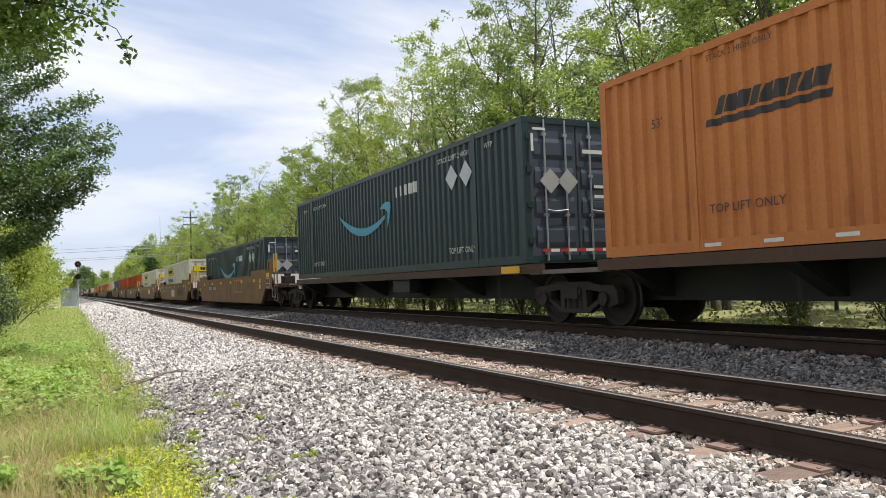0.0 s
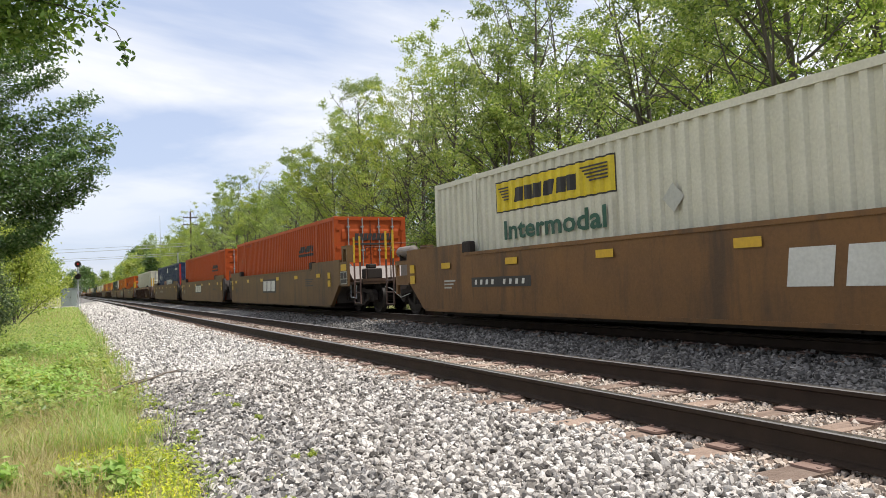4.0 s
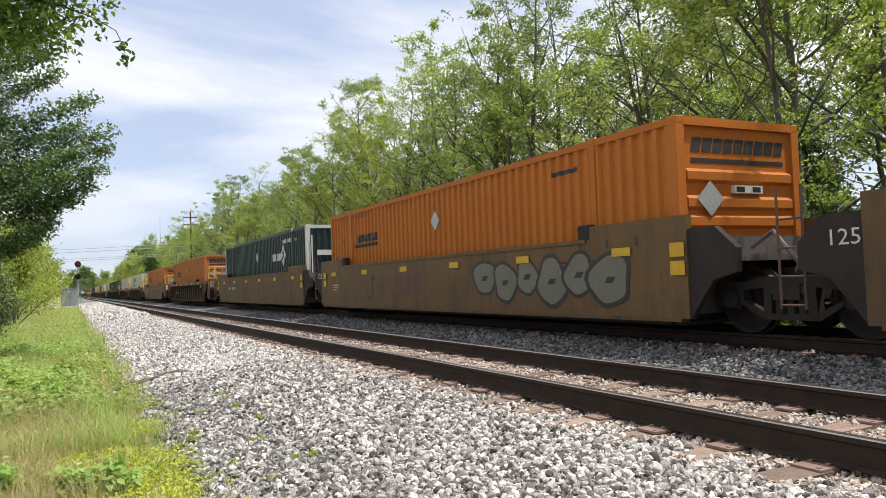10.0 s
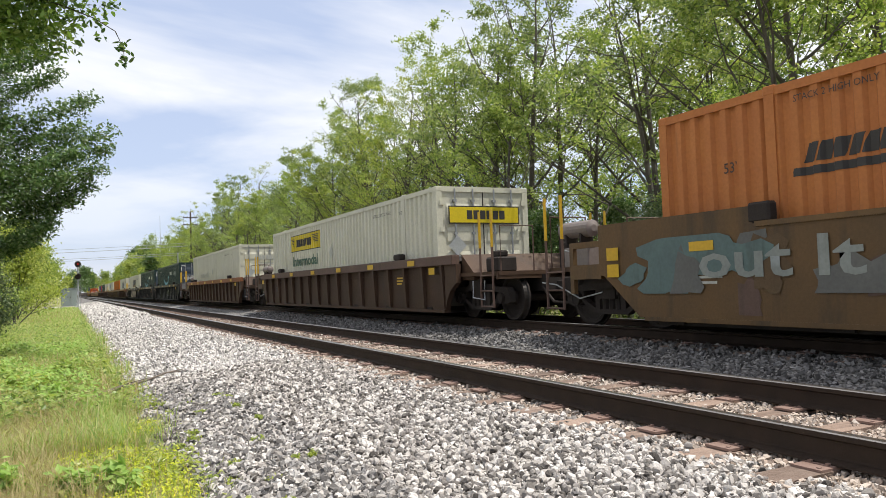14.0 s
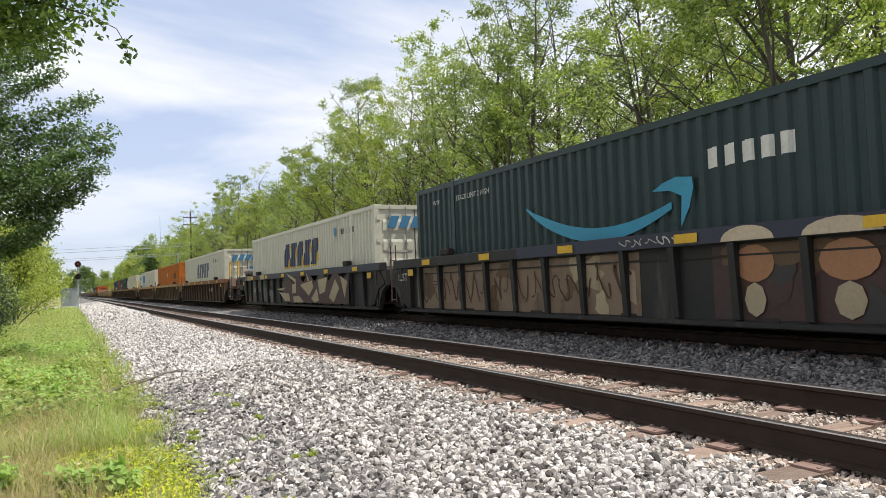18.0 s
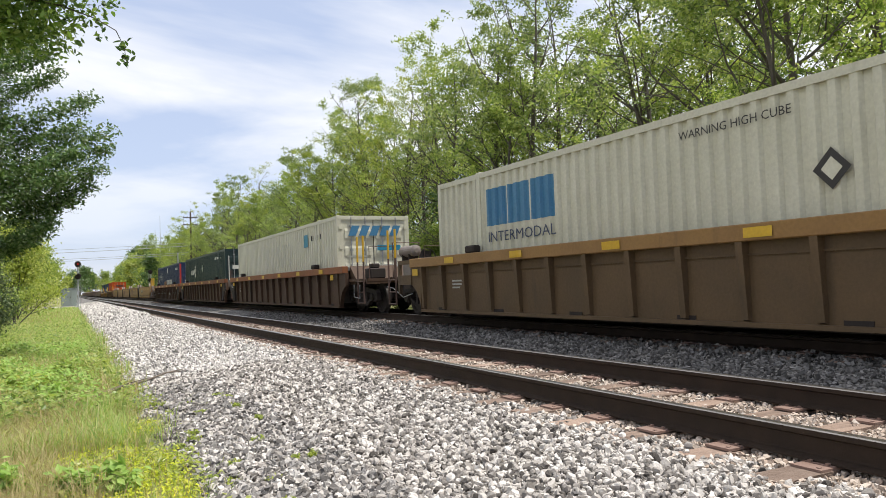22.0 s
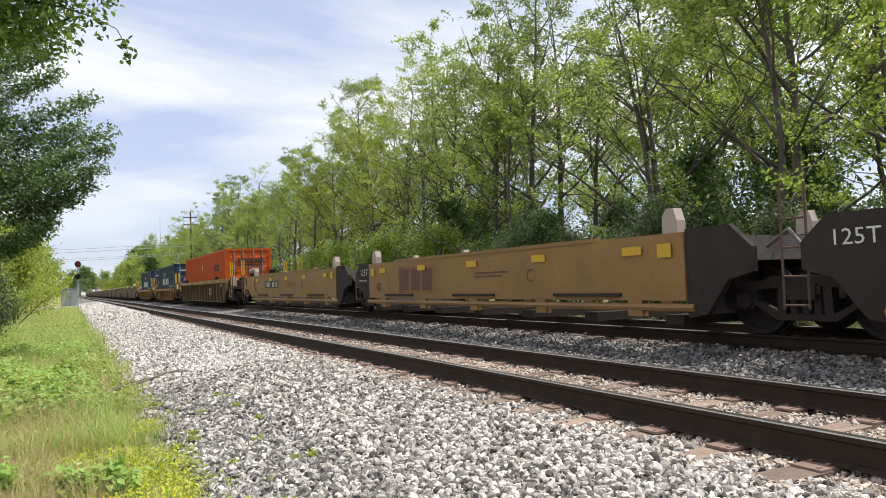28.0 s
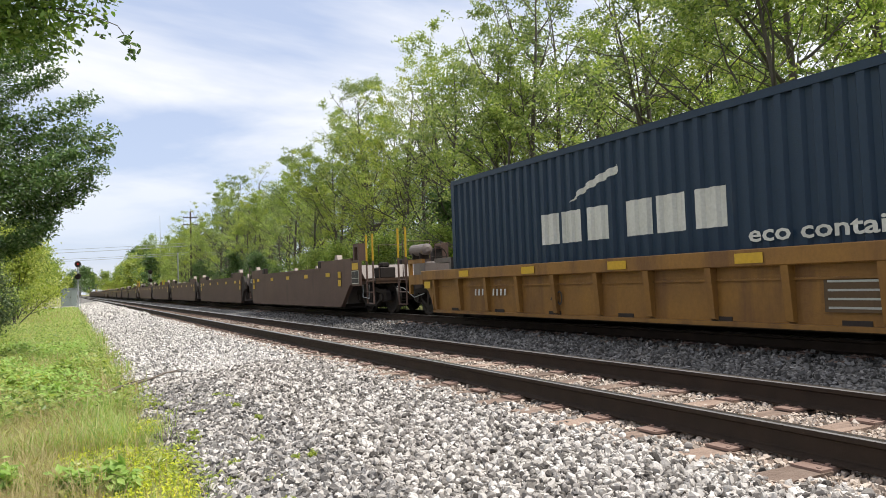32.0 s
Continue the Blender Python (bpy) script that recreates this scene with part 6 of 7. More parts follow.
blotches(CARS[16], R_OFF, -8.6, -4.6, 1.37, 1.57, ("cream_dark", "dull_pale", "umber_car"), 10, 49)
for a in [-1.5 + 0.5 * j for j in range(16)]:
    flat(CARS[16], SIDE, R_OFF + 0.006, [[(a, 0.40), (a + 0.5, 0.40), (a + 0.5, 1.12 + 0.3 * abs(math.sin(2.1 * a + 1))), (a, 1.12 + 0.3 * abs(math.sin(2.1 * a + 0.1)))]], M["maroon_dark"], "graffiti", "maroon sprayed field")
shards = [[(-2.5, 0.92), (-0.9, 0.98), (-1.6, 0.86)], [(-2.0, 0.80), (-0.5, 0.74), (-0.35, 0.46), (-1.1, 0.44)], [(-0.8, 1.52), (0.5, 1.30), (0.55, 1.12), (-0.4, 1.36)], [(0.0, 1.08), (0.55, 1.14), (0.5, 0.76), (0.0, 0.74)],
          [(0.1, 0.62), (0.9, 0.66), (1.6, 0.42), (0.2, 0.40)], [(1.1, 1.06), (2.6, 1.2), (2.8, 0.96), (2.2, 0.66)], [(1.9, 1.52), (2.3, 1.2), (2.1, 1.18)], [(2.5, 0.56), (3.2, 0.92), (3.4, 0.5), (2.9, 0.42)],
          [(3.3, 1.2), (4.4, 1.28), (4.1, 0.8), (3.5, 0.7)], [(4.5, 0.6), (5.2, 1.2), (5.6, 0.9), (5.0, 0.44)], [(5.7, 1.3), (6.4, 1.1), (6.1, 0.6)]]
for sh in shards:
    flat(CARS[16], SIDE, R_OFF + 0.010, [sh], M["cream_dark"], "graffiti", "cream sprayed shard")
flat(CARS[16], SIDE, R_OFF - 0.004, [quad(-4.4, 9.0, 1.37, 1.575)], M["navy_dark"], "sill_patch", "dark blue painted stretch of sill")
number_plate(CARS[17], R_OFF - 0.1, 3.55, 5.2, 0.87, 1.14)
owner_mark(CARS[18], R_OFF - 0.1, 1.2, 3.15, 0.62, 1.25, M["maroon_mark"])
for k, sd in ((22, 81), (23, 83)):
    if k == 22:
        for u, w, v in ((-6.2, 0.9, 0.9), (-3.4, 1.0, 0.95), (-1.5, 0.8, 0.95), (2.4, 1.8, 0.8), (5.2, 1.6, 0.9)):
            scrawl(CARS[k], R_OFF - 0.1, u, u + w, v - 0.22, v + 0.22, M["ghost_mark"], sd + int(10 * u), 4, 0.022, "thin pale sprayed tag")
flat(CARS[23], SIDE, R_OFF - 0.1, [quad(3.4, 4.5, 0.72, 1.1)], M["white_mark"], "logo_panel", "white owner panel")
flat(CARS[23], SIDE, R_OFF - 0.096, [quad(3.45 + 0.34 * j, 3.7 + 0.34 * j, 0.80, 1.02, 0.12) for j in range(3)], M["black_mark"], "logo", "black slanted shapes")
for k in (24, 25):
    number_plate(CARS[k], R_OFF - 0.1, -4.9, -3.4, 0.62, 0.85, 9, False)
    words(CARS[k], SIDE, R_OFF - 0.1, "40", -2.0, 0.5, 0.38, M["black_mark"])
    flat(CARS[k], SIDE, R_OFF - 0.1, [quad(3.5, 4.3, 0.48, 0.85)], M["umber_car"], "notice_panel", "brown consolidated stencil panel")
    flat(CARS[k], SIDE, R_OFF - 0.097, [quad(3.55, 4.25, 0.52 + 0.1 * j, 0.545 + 0.1 * j) for j in range(4)], M["ghost_mark"], "stencil_bar")
for k, ch in ((26, "A"), (27, "E"), (28, "D"), (29, "C"), (30, "B")):
    car = CARS[k]
    words(car, SIDE, S_OFF, ch, 2.1, 0.92, 0.36, M["maroon_mark"])
    words(car, SIDE, S_OFF, "40", -5.6, 0.78, 0.36, M["black_mark"])
    stencil_lines(car, S_OFF, 0.1, 1.12, 2, 1.35, M["maroon_mark"])
    if k in (26, 30):
        number_plate(car, S_OFF, -3.6, -1.3, 0.98, 1.28)
    else:
        owner_mark(car, S_OFF, -3.9, -1.9, 0.80, 1.33, M["maroon_mark"], M["yellow_car"])
    for u in (-4.0, 0.0, 3.9):
        part("step_rail", boxes((-1.60, -1.555, -u - 0.9, -u + 0.9, 0.66, 0.71)), M["iron"], car, "narrow side rail")
words(CARS[23], SIDE, R_OFF - 0.006, "20", 7.55, 0.98, 0.20, M["black_mark"])
words(CARS[23], SIDE, R_OFF - 0.006, "40", 7.55, 0.74, 0.20, M["black_mark"])
words(CARS[29], SIDE, 1.54, "EMPTY LOAD", -7.0, 1.06, 0.09, M["white_mark"], "small white stencilled note", width=0.6)
for k in range(26):
    stencil_lines(CARS[k], S_OFF if k in (0, 1, 2, 3, 4, 5, 7, 8, 9, 11) else PANEL + 0.003, -7.2, 0.98, 3, 0.55, M["ghost_mark"] if k % 3 else M["black_mark"])
scrawl(CARS[27], S_OFF, -4.5, 4.5, 0.7, 1.45, M["dull_mark"], 95, 8, 0.05, "pale sprayed loops")



# ---- plants ----
def grow(seed, height, radius, base, spread, levels=3, limbs=9, twigs=5, rise=0.55, lean=0.04, droop=0.0):
    """Skeleton of a tree: a list of (points, radii, level)."""
    rng = random.Random(seed)
    out = []

    def branch(p, d, length, r, level):
        segs = (8, 5, 4, 3)[level]
        pts, rad = [p.copy()], [r]
        wob = (0.10, 0.20, 0.28, 0.3)[level]
        for k in range(segs):
            d = (d + Vector((rng.uniform(-wob, wob), rng.uniform(-wob, wob), rng.uniform(-wob, wob) * 0.6 + (0.06 if level else 0.1) - droop * level))).normalized()
            p = p + d * (length / segs)
            pts.append(p.copy())
            rad.append(r * (1 - 0.88 * (k + 1) / segs) + 0.004)
        out.append((pts, rad, level))
        if level + 1 >= levels:
            return
        n = (limbs, twigs, 3)[level]
        for k in range(n):
            f = (base + (1 - base) * (k + rng.random() * 0.8) / n) if level == 0 else (0.3 + 0.7 * (k + rng.random()) / n)
            i = min(segs - 1, int(f * segs))
            a = pts[i].lerp(pts[i + 1], f * segs - i)
            ang = rng.uniform(0, 2 * math.pi) if level else k * 2.4 + rng.uniform(-0.5, 0.5)
            side = Vector((math.cos(ang), math.sin(ang), 0))
            up = rise + rng.uniform(-0.15, 0.25) + (0.35 * f if level == 0 else 0)
            axis = (side * (1 - 0.5 * up) + (d if level else Vector((0, 0, 1))) * up).normalized()
            ln = (spread * (1.15 - 0.75 * f) if level == 0 else length * rng.uniform(0.35, 0.6))
            branch(a, axis, ln * rng.uniform(0.75, 1.2), rad[i] * (0.5 if level == 0 else 0.55), level + 1)
    branch(Vector((0, 0, -0.3)), Vector((rng.uniform(-lean, lean), rng.uniform(-lean, lean), 1)).normalized(), height * 0.93, radius, 0)
    return out


def skeleton_mesh(sk, material, min_r=0.0, sides=(7, 5, 4, 3)):
    vs, fs, n = [], [], 0
    for pts, rad, level in sk:
        if rad[0] < min_r:
            continue
        m = sides[level]
        m = 4 if m == 3 else m
        for k, p in enumerate(pts):
            d = (pts[min(k + 1, len(pts) - 1)] - pts[max(k - 1, 0)]).normalized()
            a = d.orthogonal().normalized()
            b = d.cross(a)
            flare = 1.35 if (level == 0 and k == 0) else 1.0
            for j in range(m):
                t = 2 * math.pi * j / m
                vs.append(p + flare * rad[k] * (math.cos(t) * a + math.sin(t) * b))
        for k in range(len(pts) - 1):
            for j in range(m):
                fs.append((n + k * m + j, n + k * m + (j + 1) % m, n + (k + 1) * m + (j + 1) % m, n + (k + 1) * m + j))
        n += m * len(pts)
    return bulk("trunk", np.array([tuple(v) for v in vs]), np.array(fs), material, True)


def leaf_mesh(sites, per, size, scatter, material, seed, shape=0.55, flat_bias=0.5, spray=0.0, full=False):
    """Leaves as folded pointed blades round the sites; spray > 0 gathers each site's leaves into one tilted fan."""
    rng = np.random.default_rng(seed)
    base = np.array([tuple(p) for p in sites])
    s = np.repeat(base, per, axis=0)
    n = len(s)
    fan = rng.normal(size=(len(base), 3)) * 0.75 + np.array([0.15, -0.25, 0.9])
    fan /= np.linalg.norm(fan, axis=1, keepdims=True)
    fan = np.repeat(fan, per, axis=0)
    off = rng.normal(size=(n, 3)) * scatter * np.array([1, 1, 0.75])
    off -= fan * (np.sum(off * fan, axis=1, keepdims=True) * spray)
    c = s + off
    nrm = rng.normal(size=(n, 3)) * (1 - 0.55 * spray) + np.array([0.25, -0.3, flat_bias * 2]) * (1 - spray) + fan * spray * 1.3
    nrm /= np.linalg.norm(nrm, axis=1, keepdims=True)
    t = np.cross(nrm, rng.normal(size=(n, 3)))
    t /= np.linalg.norm(t, axis=1, keepdims=True)
    b = np.cross(nrm, t)
    L = (size * rng.uniform(0.6, 1.3, n))[:, None]
    v = np.stack([c - t * L * 0.5, c + b * L * shape * 0.5 + nrm * L * 0.08, c + t * L * 0.5, c - b * L * shape * 0.5 + nrm * L * 0.08], 1).reshape(-1, 3)
    f = (np.arange(4)[None] + 4 * np.arange(n)[:, None])
    if full:
        w = b * L * shape * 0.5
        v = np.stack([c - t * L * 0.5, c - t * L * 0.22 + w * 0.9 + nrm * L * 0.07, c + t * L * 0.16 + w * 0.8 + nrm * L * 0.06, c + t * L * 0.55,
                      c + t * L * 0.16 - w * 0.8 + nrm * L * 0.06, c - t * L * 0.22 - w * 0.9 + nrm * L * 0.07], 1).reshape(-1, 3)
        f = (np.arange(6)[None] + 6 * np.arange(n)[:, None])
    return bulk("crown", v, f, material)


def tree_kind(seed, height, radius, base, spread, leaf, per=9, size=0.17, scatter=0.33, limbs=10, twigs=5, label="", category="tree", levels=3, rise=0.55, extra=True, name="tree", shape=0.55, droop=0.0, thin=0.011, fill=None, spray=0.0, gaps=-1.0, full=False):
    sk = grow(seed, height, radius, base, spread, levels, limbs, twigs, rise, droop=droop)
    rng = random.Random(seed + 77)
    sites = []
    for pts, rad, level in sk:
        if level == levels - 1:
            for k in range(1, len(pts)):
                sites.append(pts[k])
                sites.append(pts[k - 1].lerp(pts[k], rng.random()))
        elif level == levels - 2 and extra:
            sites += pts[-2:]
    sites = [p for p in sites if noise.noise(p * 0.55 + Vector((seed, 0, 0))) > gaps]
    if fill:
        sites += fill
    t = thing(name, label, category)
    part("trunk", skeleton_mesh(sk, M["bark"], thin), None, t, "grey-brown trunk with bare limbs")
    part("crown", leaf_mesh(sites, per, size, scatter, leaf, seed, shape, spray=spray, full=full), None, t, "loose spring leaves")
    return t


TREES = [
    tree_kind(11, 13.2, 0.15, 0.26, 4.9, M["leaf"], 10, 0.125, 0.15, 12, 6, "tall young broadleaf tree in spring leaf", levels=4, rise=0.36, spray=0.8, gaps=-0.04),
    tree_kind(12, 12.4, 0.13, 0.20, 4.4, M["leaf_yellow"], 10, 0.12, 0.15, 12, 6, "slender tree with yellow-green young leaves", levels=4, rise=0.40, spray=0.8, gaps=-0.08),
    tree_kind(13, 14.0, 0.17, 0.30, 5.4, M["leaf_dull"], 10, 0.13, 0.15, 13, 6, "tall broadleaf tree with a dark forked trunk", levels=4, rise=0.32, spray=0.8, gaps=-0.02),
    tree_kind(14, 11.5, 0.12, 0.14, 4.2, M["leaf"], 11, 0.12, 0.15, 13, 6, "bushy bright green tree at the wood's edge", levels=4, rise=0.42, spray=0.8, gaps=-0.2),
    tree_kind(15, 13.0, 0.15, 0.38, 4.6, M["leaf_dull"], 10, 0.125, 0.15, 12, 6, "shaded tree with dark foliage and a bare lower trunk", levels=4, rise=0.30, spray=0.8, gaps=-0.02),
]
SPARSE = tree_kind(16, 13.5, 0.16, 0.26, 4.0, M["leaf_pale"], 4, 0.11, 0.16, 13, 6, "thin tree with sparse opening leaves", levels=4, rise=0.5, spray=0.6, gaps=-0.2)
BUSHES = [
    tree_kind(21, 3.2, 0.05, 0.05, 1.9, M["leaf"], 15, 0.105, 0.22, 14, 6, "leafy green shrub at the wood's edge", "shrub", rise=0.8, name="shrub"),
    tree_kind(22, 2.6, 0.045, 0.05, 1.7, M["leaf_grey"], 20, 0.08, 0.20, 14, 7, "grey-green shrub with pale blossom", "shrub", rise=0.8, name="shrub"),
    tree_kind(23, 4.2, 0.06, 0.05, 2.1, M["leaf_dark"], 11, 0.125, 0.24, 14, 6, "dark green undergrowth shrub below the trees", "shrub", rise=0.8, name="shrub"),
    tree_kind(24, 3.6, 0.05, 0.05, 2.0, M["leaf_yellow"], 15, 0.105, 0.22, 15, 6, "bright yellow-green shrub in young leaf", "shrub", rise=0.8, name="shrub"),
]
FAR = [
    tree_kind(31, 13.0, 0.22, 0.12, 5.2, M["leaf"], 7, 0.6, 0.7, 11, 4, "distant green broadleaf tree in leaf", rise=0.5, thin=0.035),
    tree_kind(32, 12.0, 0.22, 0.10, 5.0, M["leaf_yellow"], 7, 0.6, 0.7, 11, 4, "distant light green tree in leaf", rise=0.5, thin=0.035),
    tree_kind(33, 14.0, 0.22, 0.12, 5.4, M["leaf_dark"], 7, 0.65, 0.7, 11, 4, "distant dark green tree in leaf", rise=0.5, thin=0.035),
]
BACK = [
    tree_kind(35, 13.0, 0.16, 0.22, 4.8, M["leaf"], 9, 0.22, 0.26, 13, 6, "shaded tree deep in the wood"),
    tree_kind(36, 13.5, 0.17, 0.12, 4.8, M["leaf_dark"], 9, 0.22, 0.26, 14, 6, "dark leafy tree deep in the wood"),
]
used = set()


def clumps(centre, radii, count, seed, inner=0.55):
    """Points for leaf clumps in the outer part of a crown, with gaps between the boughs."""
    r_ = random.Random(seed)
    out = []
    while len(out) < count:
        p = Vector((r_.uniform(-1, 1), r_.uniform(-1, 1), r_.uniform(-1, 1)))
        edge = 1.0 + 0.32 * noise.noise(p * 2.3 + Vector((seed, 0, 0)))
        if not inner < p.length < edge or noise.noise(p * 3.1 + Vector((0, seed, 0))) < -0.22:
            continue
        q = Vector((centre[0] + p.x * radii[0], centre[1] + p.y * radii[1], centre[2] + p.z * radii[2]))
        out += [q + Vector((r_.gauss(0, 0.22), r_.gauss(0, 0.22), r_.gauss(0, 0.06))) for _ in range(3)]
    return out


def plant(template, x, y, scale=1.0, turn=0.0, group="", squash=1.0):
    m = pose(x, y, ground_z(x, y), 0, 0, turn) @ Matrix.Diagonal((scale * squash, scale * squash, scale, 1))
    if template.name not in used:
        used.add(template.name)
        template.matrix_basis = m
        ob = template
    else:
        ob = copy_thing(template, Matrix.Identity(4))
        ob.matrix_basis = m
    if group:
        tagged(ob, group=group)
    return ob


rng = random.Random(8)
for x, y, k, sc in ((15.2, 6.5, 1, 0.95), (15.6, 12.5, 3, 1.0), (17.5, 29.5, 2, 1.03), (17.0, 33.0, 0, 1.05), (17.2, 45.0, 2, 1.06), (17.4, 51.0, 0, 1.08), (17.0, 40.0, 1, 1.12)):
    plant(TREES[k], x, y, sc, 37 * y, "trees of the wood beyond the tracks")
WOOD = "trees of the wood beyond the tracks"
for x, y, k, sc, a in ((16.9, 25.6, 2, 1.04, 20), (19.6, 27.5, 2, 1.08, 140), (22.5, 21.0, 1, 1.1, 250)):
    plant(TREES[k], x, y, sc, a, WOOD)
for k in range(24):
    y = 3 + 5.1 * k + rng.uniform(-1.2, 1.2)
    plant(TREES[rng.choice((0, 1, 1, 2, 3, 3))], 16.2 + rng.uniform(-1.0, 1.6), y, rng.uniform(0.86, 1.05), rng.uniform(0, 360), WOOD)
for k in range(19):
    y = 0 + 6.8 * k + rng.uniform(-1.5, 1.5)
    plant(TREES[rng.choice((0, 1, 2, 4, 4))], 21 + rng.uniform(-1.5, 2.0), y, rng.uniform(0.9, 1.1), rng.uniform(0, 360), WOOD)
for k in range(24):
    y = -8 + 5.2 * k + rng.uniform(-1.5, 1.5)
    plant(BACK[rng.choice((0, 1, 1))], 27 + rng.uniform(-4, 4), y, rng.uniform(0.85, 1.1), rng.uniform(0, 360), WOOD)
for k in range(10):
    plant(TREES[rng.choice((0, 2, 2, 4))], rng.uniform(16, 34), -6 + 3.4 * k + rng.uniform(-1, 1), rng.uniform(0.8, 1.0), rng.uniform(0, 360), WOOD)
for k in range(44):
    plant(BUSHES[rng.choice((0, 2, 2, 1))], rng.uniform(17, 27), -4 + 1.5 * k + rng.uniform(-1, 1), rng.uniform(1.0, 1.5), rng.uniform(0, 360), "undergrowth beyond the tracks")
for k in range(40):
    y = 2 + 2.6 * k + rng.uniform(-1, 1)
    plant(BUSHES[rng.choice((0, 1, 2, 2, 1))], 14.4 + rng.uniform(-0.9, 1.4), y, rng.uniform(0.7, 1.2), rng.uniform(0, 360), "undergrowth beyond the tracks")
for k in range(40):
    y = 125 + 9.0 * k + rng.uniform(-3, 3)
    plant(BACK[k % 2 * rng.randrange(2)] if k < 8 else FAR[rng.randrange(3)], 17 + rng.uniform(-1, 3) + 0.01 * k * k, y, rng.uniform(0.85, 1.1), rng.uniform(0, 360), "distant trees along the line")
    plant(FAR[rng.randrange(3)], 26 + rng.uniform(-3, 6), y + 4, rng.uniform(0.95, 1.25), rng.uniform(0, 360), "distant trees along the line")
for k in range(26):
    y = 106 + 11 * k + rng.uniform(-3, 3)
    plant(FAR[rng.choice((0, 1, 1))], -6.5 + rng.uniform(-2.0, 1.0), y, rng.uniform(0.7, 0.95), rng.uniform(0, 360), "distant trees along the line")
    plant(FAR[rng.randrange(3)], -14 + rng.uniform(-4, 2), y + 4, rng.uniform(0.8, 1.0), rng.uniform(0, 360), "distant trees along the line")
for k in range(22):
    plant(FAR[rng.randrange(3)], 12.5 + rng.uniform(0, 5) + k * 0.2, 150 + 13 * k, rng.uniform(0.45, 0.75), rng.uniform(0, 360), "distant trees along the line")
for k in range(26):
    plant(FAR[rng.randrange(3)], -45 + 4.2 * k + rng.uniform(-2, 2), 430 + rng.uniform(-25, 25), rng.uniform(0.8, 1.1), rng.uniform(0, 360), "distant trees along the line")
for k in range(22):
    plant(FAR[rng.randrange(3)], -70 + 7 * k + rng.uniform(-3, 3), 520 + rng.uniform(-20, 30), rng.uniform(1.0, 1.3), rng.uniform(0, 360), "distant trees along the line")
#LEFTPLANTS#

# ---- plants on the near side ----
def spray(root, tip, count, seed, thick=0.34):
    """Leaf sites along a bough that spreads flat and thins towards its tip."""
    r_ = random.Random(seed)
    root, tip, out = Vector(root), Vector(tip), []
    for _ in range(count):
        f = r_.random() ** 0.8
        p = root.lerp(tip, f) + Vector((0, 0, -0.25 * math.sin(math.pi * f)))
        w = thick * (1.15 - 0.85 * f)
        out.append(p + Vector((r_.gauss(0, w * 0.6), r_.gauss(0, w * 1.6), r_.gauss(0, w * 0.45))))
    return out


near_crown = clumps((0.1, 0, 6.2), (1.3, 1.8, 2.5), 1100, 5, 0.0)
for n, (x, y, z) in enumerate(((3.6, 0.0, 5.65), (3.5, 0.6, 5.3), (3.1, -0.5, 6.3), (3.4, -0.2, 4.75), (3.15, 0.4, 4.35), (2.75, 0.1, 4.0), (2.3, -0.4, 3.4), (2.9, 0.9, 5.95), (2.4, -0.3, 6.9), (2.2, 0.5, 7.6),
                               (2.9, -0.9, 5.0), (1.9, 0.6, 3.25), (2.6, -1.1, 4.4), (2.0, 1.1, 8.2))):
    near_crown += spray((0.3, 0, z - 0.55), (x, y, z), 190, 60 + n)
NEAR_TREE = tree_kind(41, 9.5, 0.20, 0.45, 2.3, M["leaf_dark"], 13, 0.095, 0.10, 16, 7, "large dark green tree beside the line", rise=0.2, shape=0.5, fill=near_crown)
plant(NEAR_TREE, -2.6, 20.0, 1.0, 0)
plant(NEAR_TREE, -5.2, 29, 0.8, 140)
OVER_TREE = tree_kind(42, 8.4, 0.13, 0.62, 1.1, M["leaf_over"], 15, 0.070, 0.10, 12, 6, "light green tree that hangs over the verge", rise=0.35, shape=0.5, spray=0.5, full=True,
                      fill=clumps((0.95, 0, 4.98), (0.72, 0.9, 0.95), 1300, 9, 0.0) + clumps((0.2, 0.4, 4.5), (0.55, 0.9, 0.6), 300, 10, 0.0))
plant(OVER_TREE, -1.50, 8.2, 1.0, 0)
plant(SPARSE, 18.0, 47, 1.06, 40, WOOD)
plant(SPARSE, 16.8, 76, 1.0, 130, WOOD)
plant(SPARSE, 17.2, 36, 0.98, 250, WOOD)
LEFT = "bushes along the verge"
for x, y, k, s, a in ((-2.6, 46, 3, 1.45, 0), (-3.3, 39, 3, 1.2, 90), (-3.1, 57, 3, 1.2, 200), (-1.9, 20.5, 1, 0.85, 30), (-2.5, 23.5, 1, 0.95, 120), (-2.2, 17.5, 1, 0.75, 250), (-2.9, 30, 0, 1.0, 80), (-2.6, 34, 1, 0.9, 40),
                      (-1.75, 14.5, 0, 0.5, 60), (-1.55, 12.6, 3, 0.36, 10), (-3.4, 52, 0, 1.3, 300), (-3.6, 64, 3, 1.6, 45), (-3.2, 72, 0, 1.6, 130), (-4.6, 60, 2, 1.7, 210)):
    plant(BUSHES[k], x, y, s, a, LEFT)
for x, y, k, s, a in ((-3.3, 84, 1, 0.52, 0), (-5.5, 78, 1, 0.62, 70), (-3.9, 97, 0, 0.55, 160), (-7, 68, 0, 0.7, 10), (-8.5, 90, 2, 0.75, 240), (-6.5, 50, 2, 0.7, 30), (-6.0, 104, 1, 0.72, 200), (-2.7, 108, 0, 0.58, 75), (-8, 58, 1, 0.7, 100)):
    plant(FAR[k], x, y, s, a, LEFT)


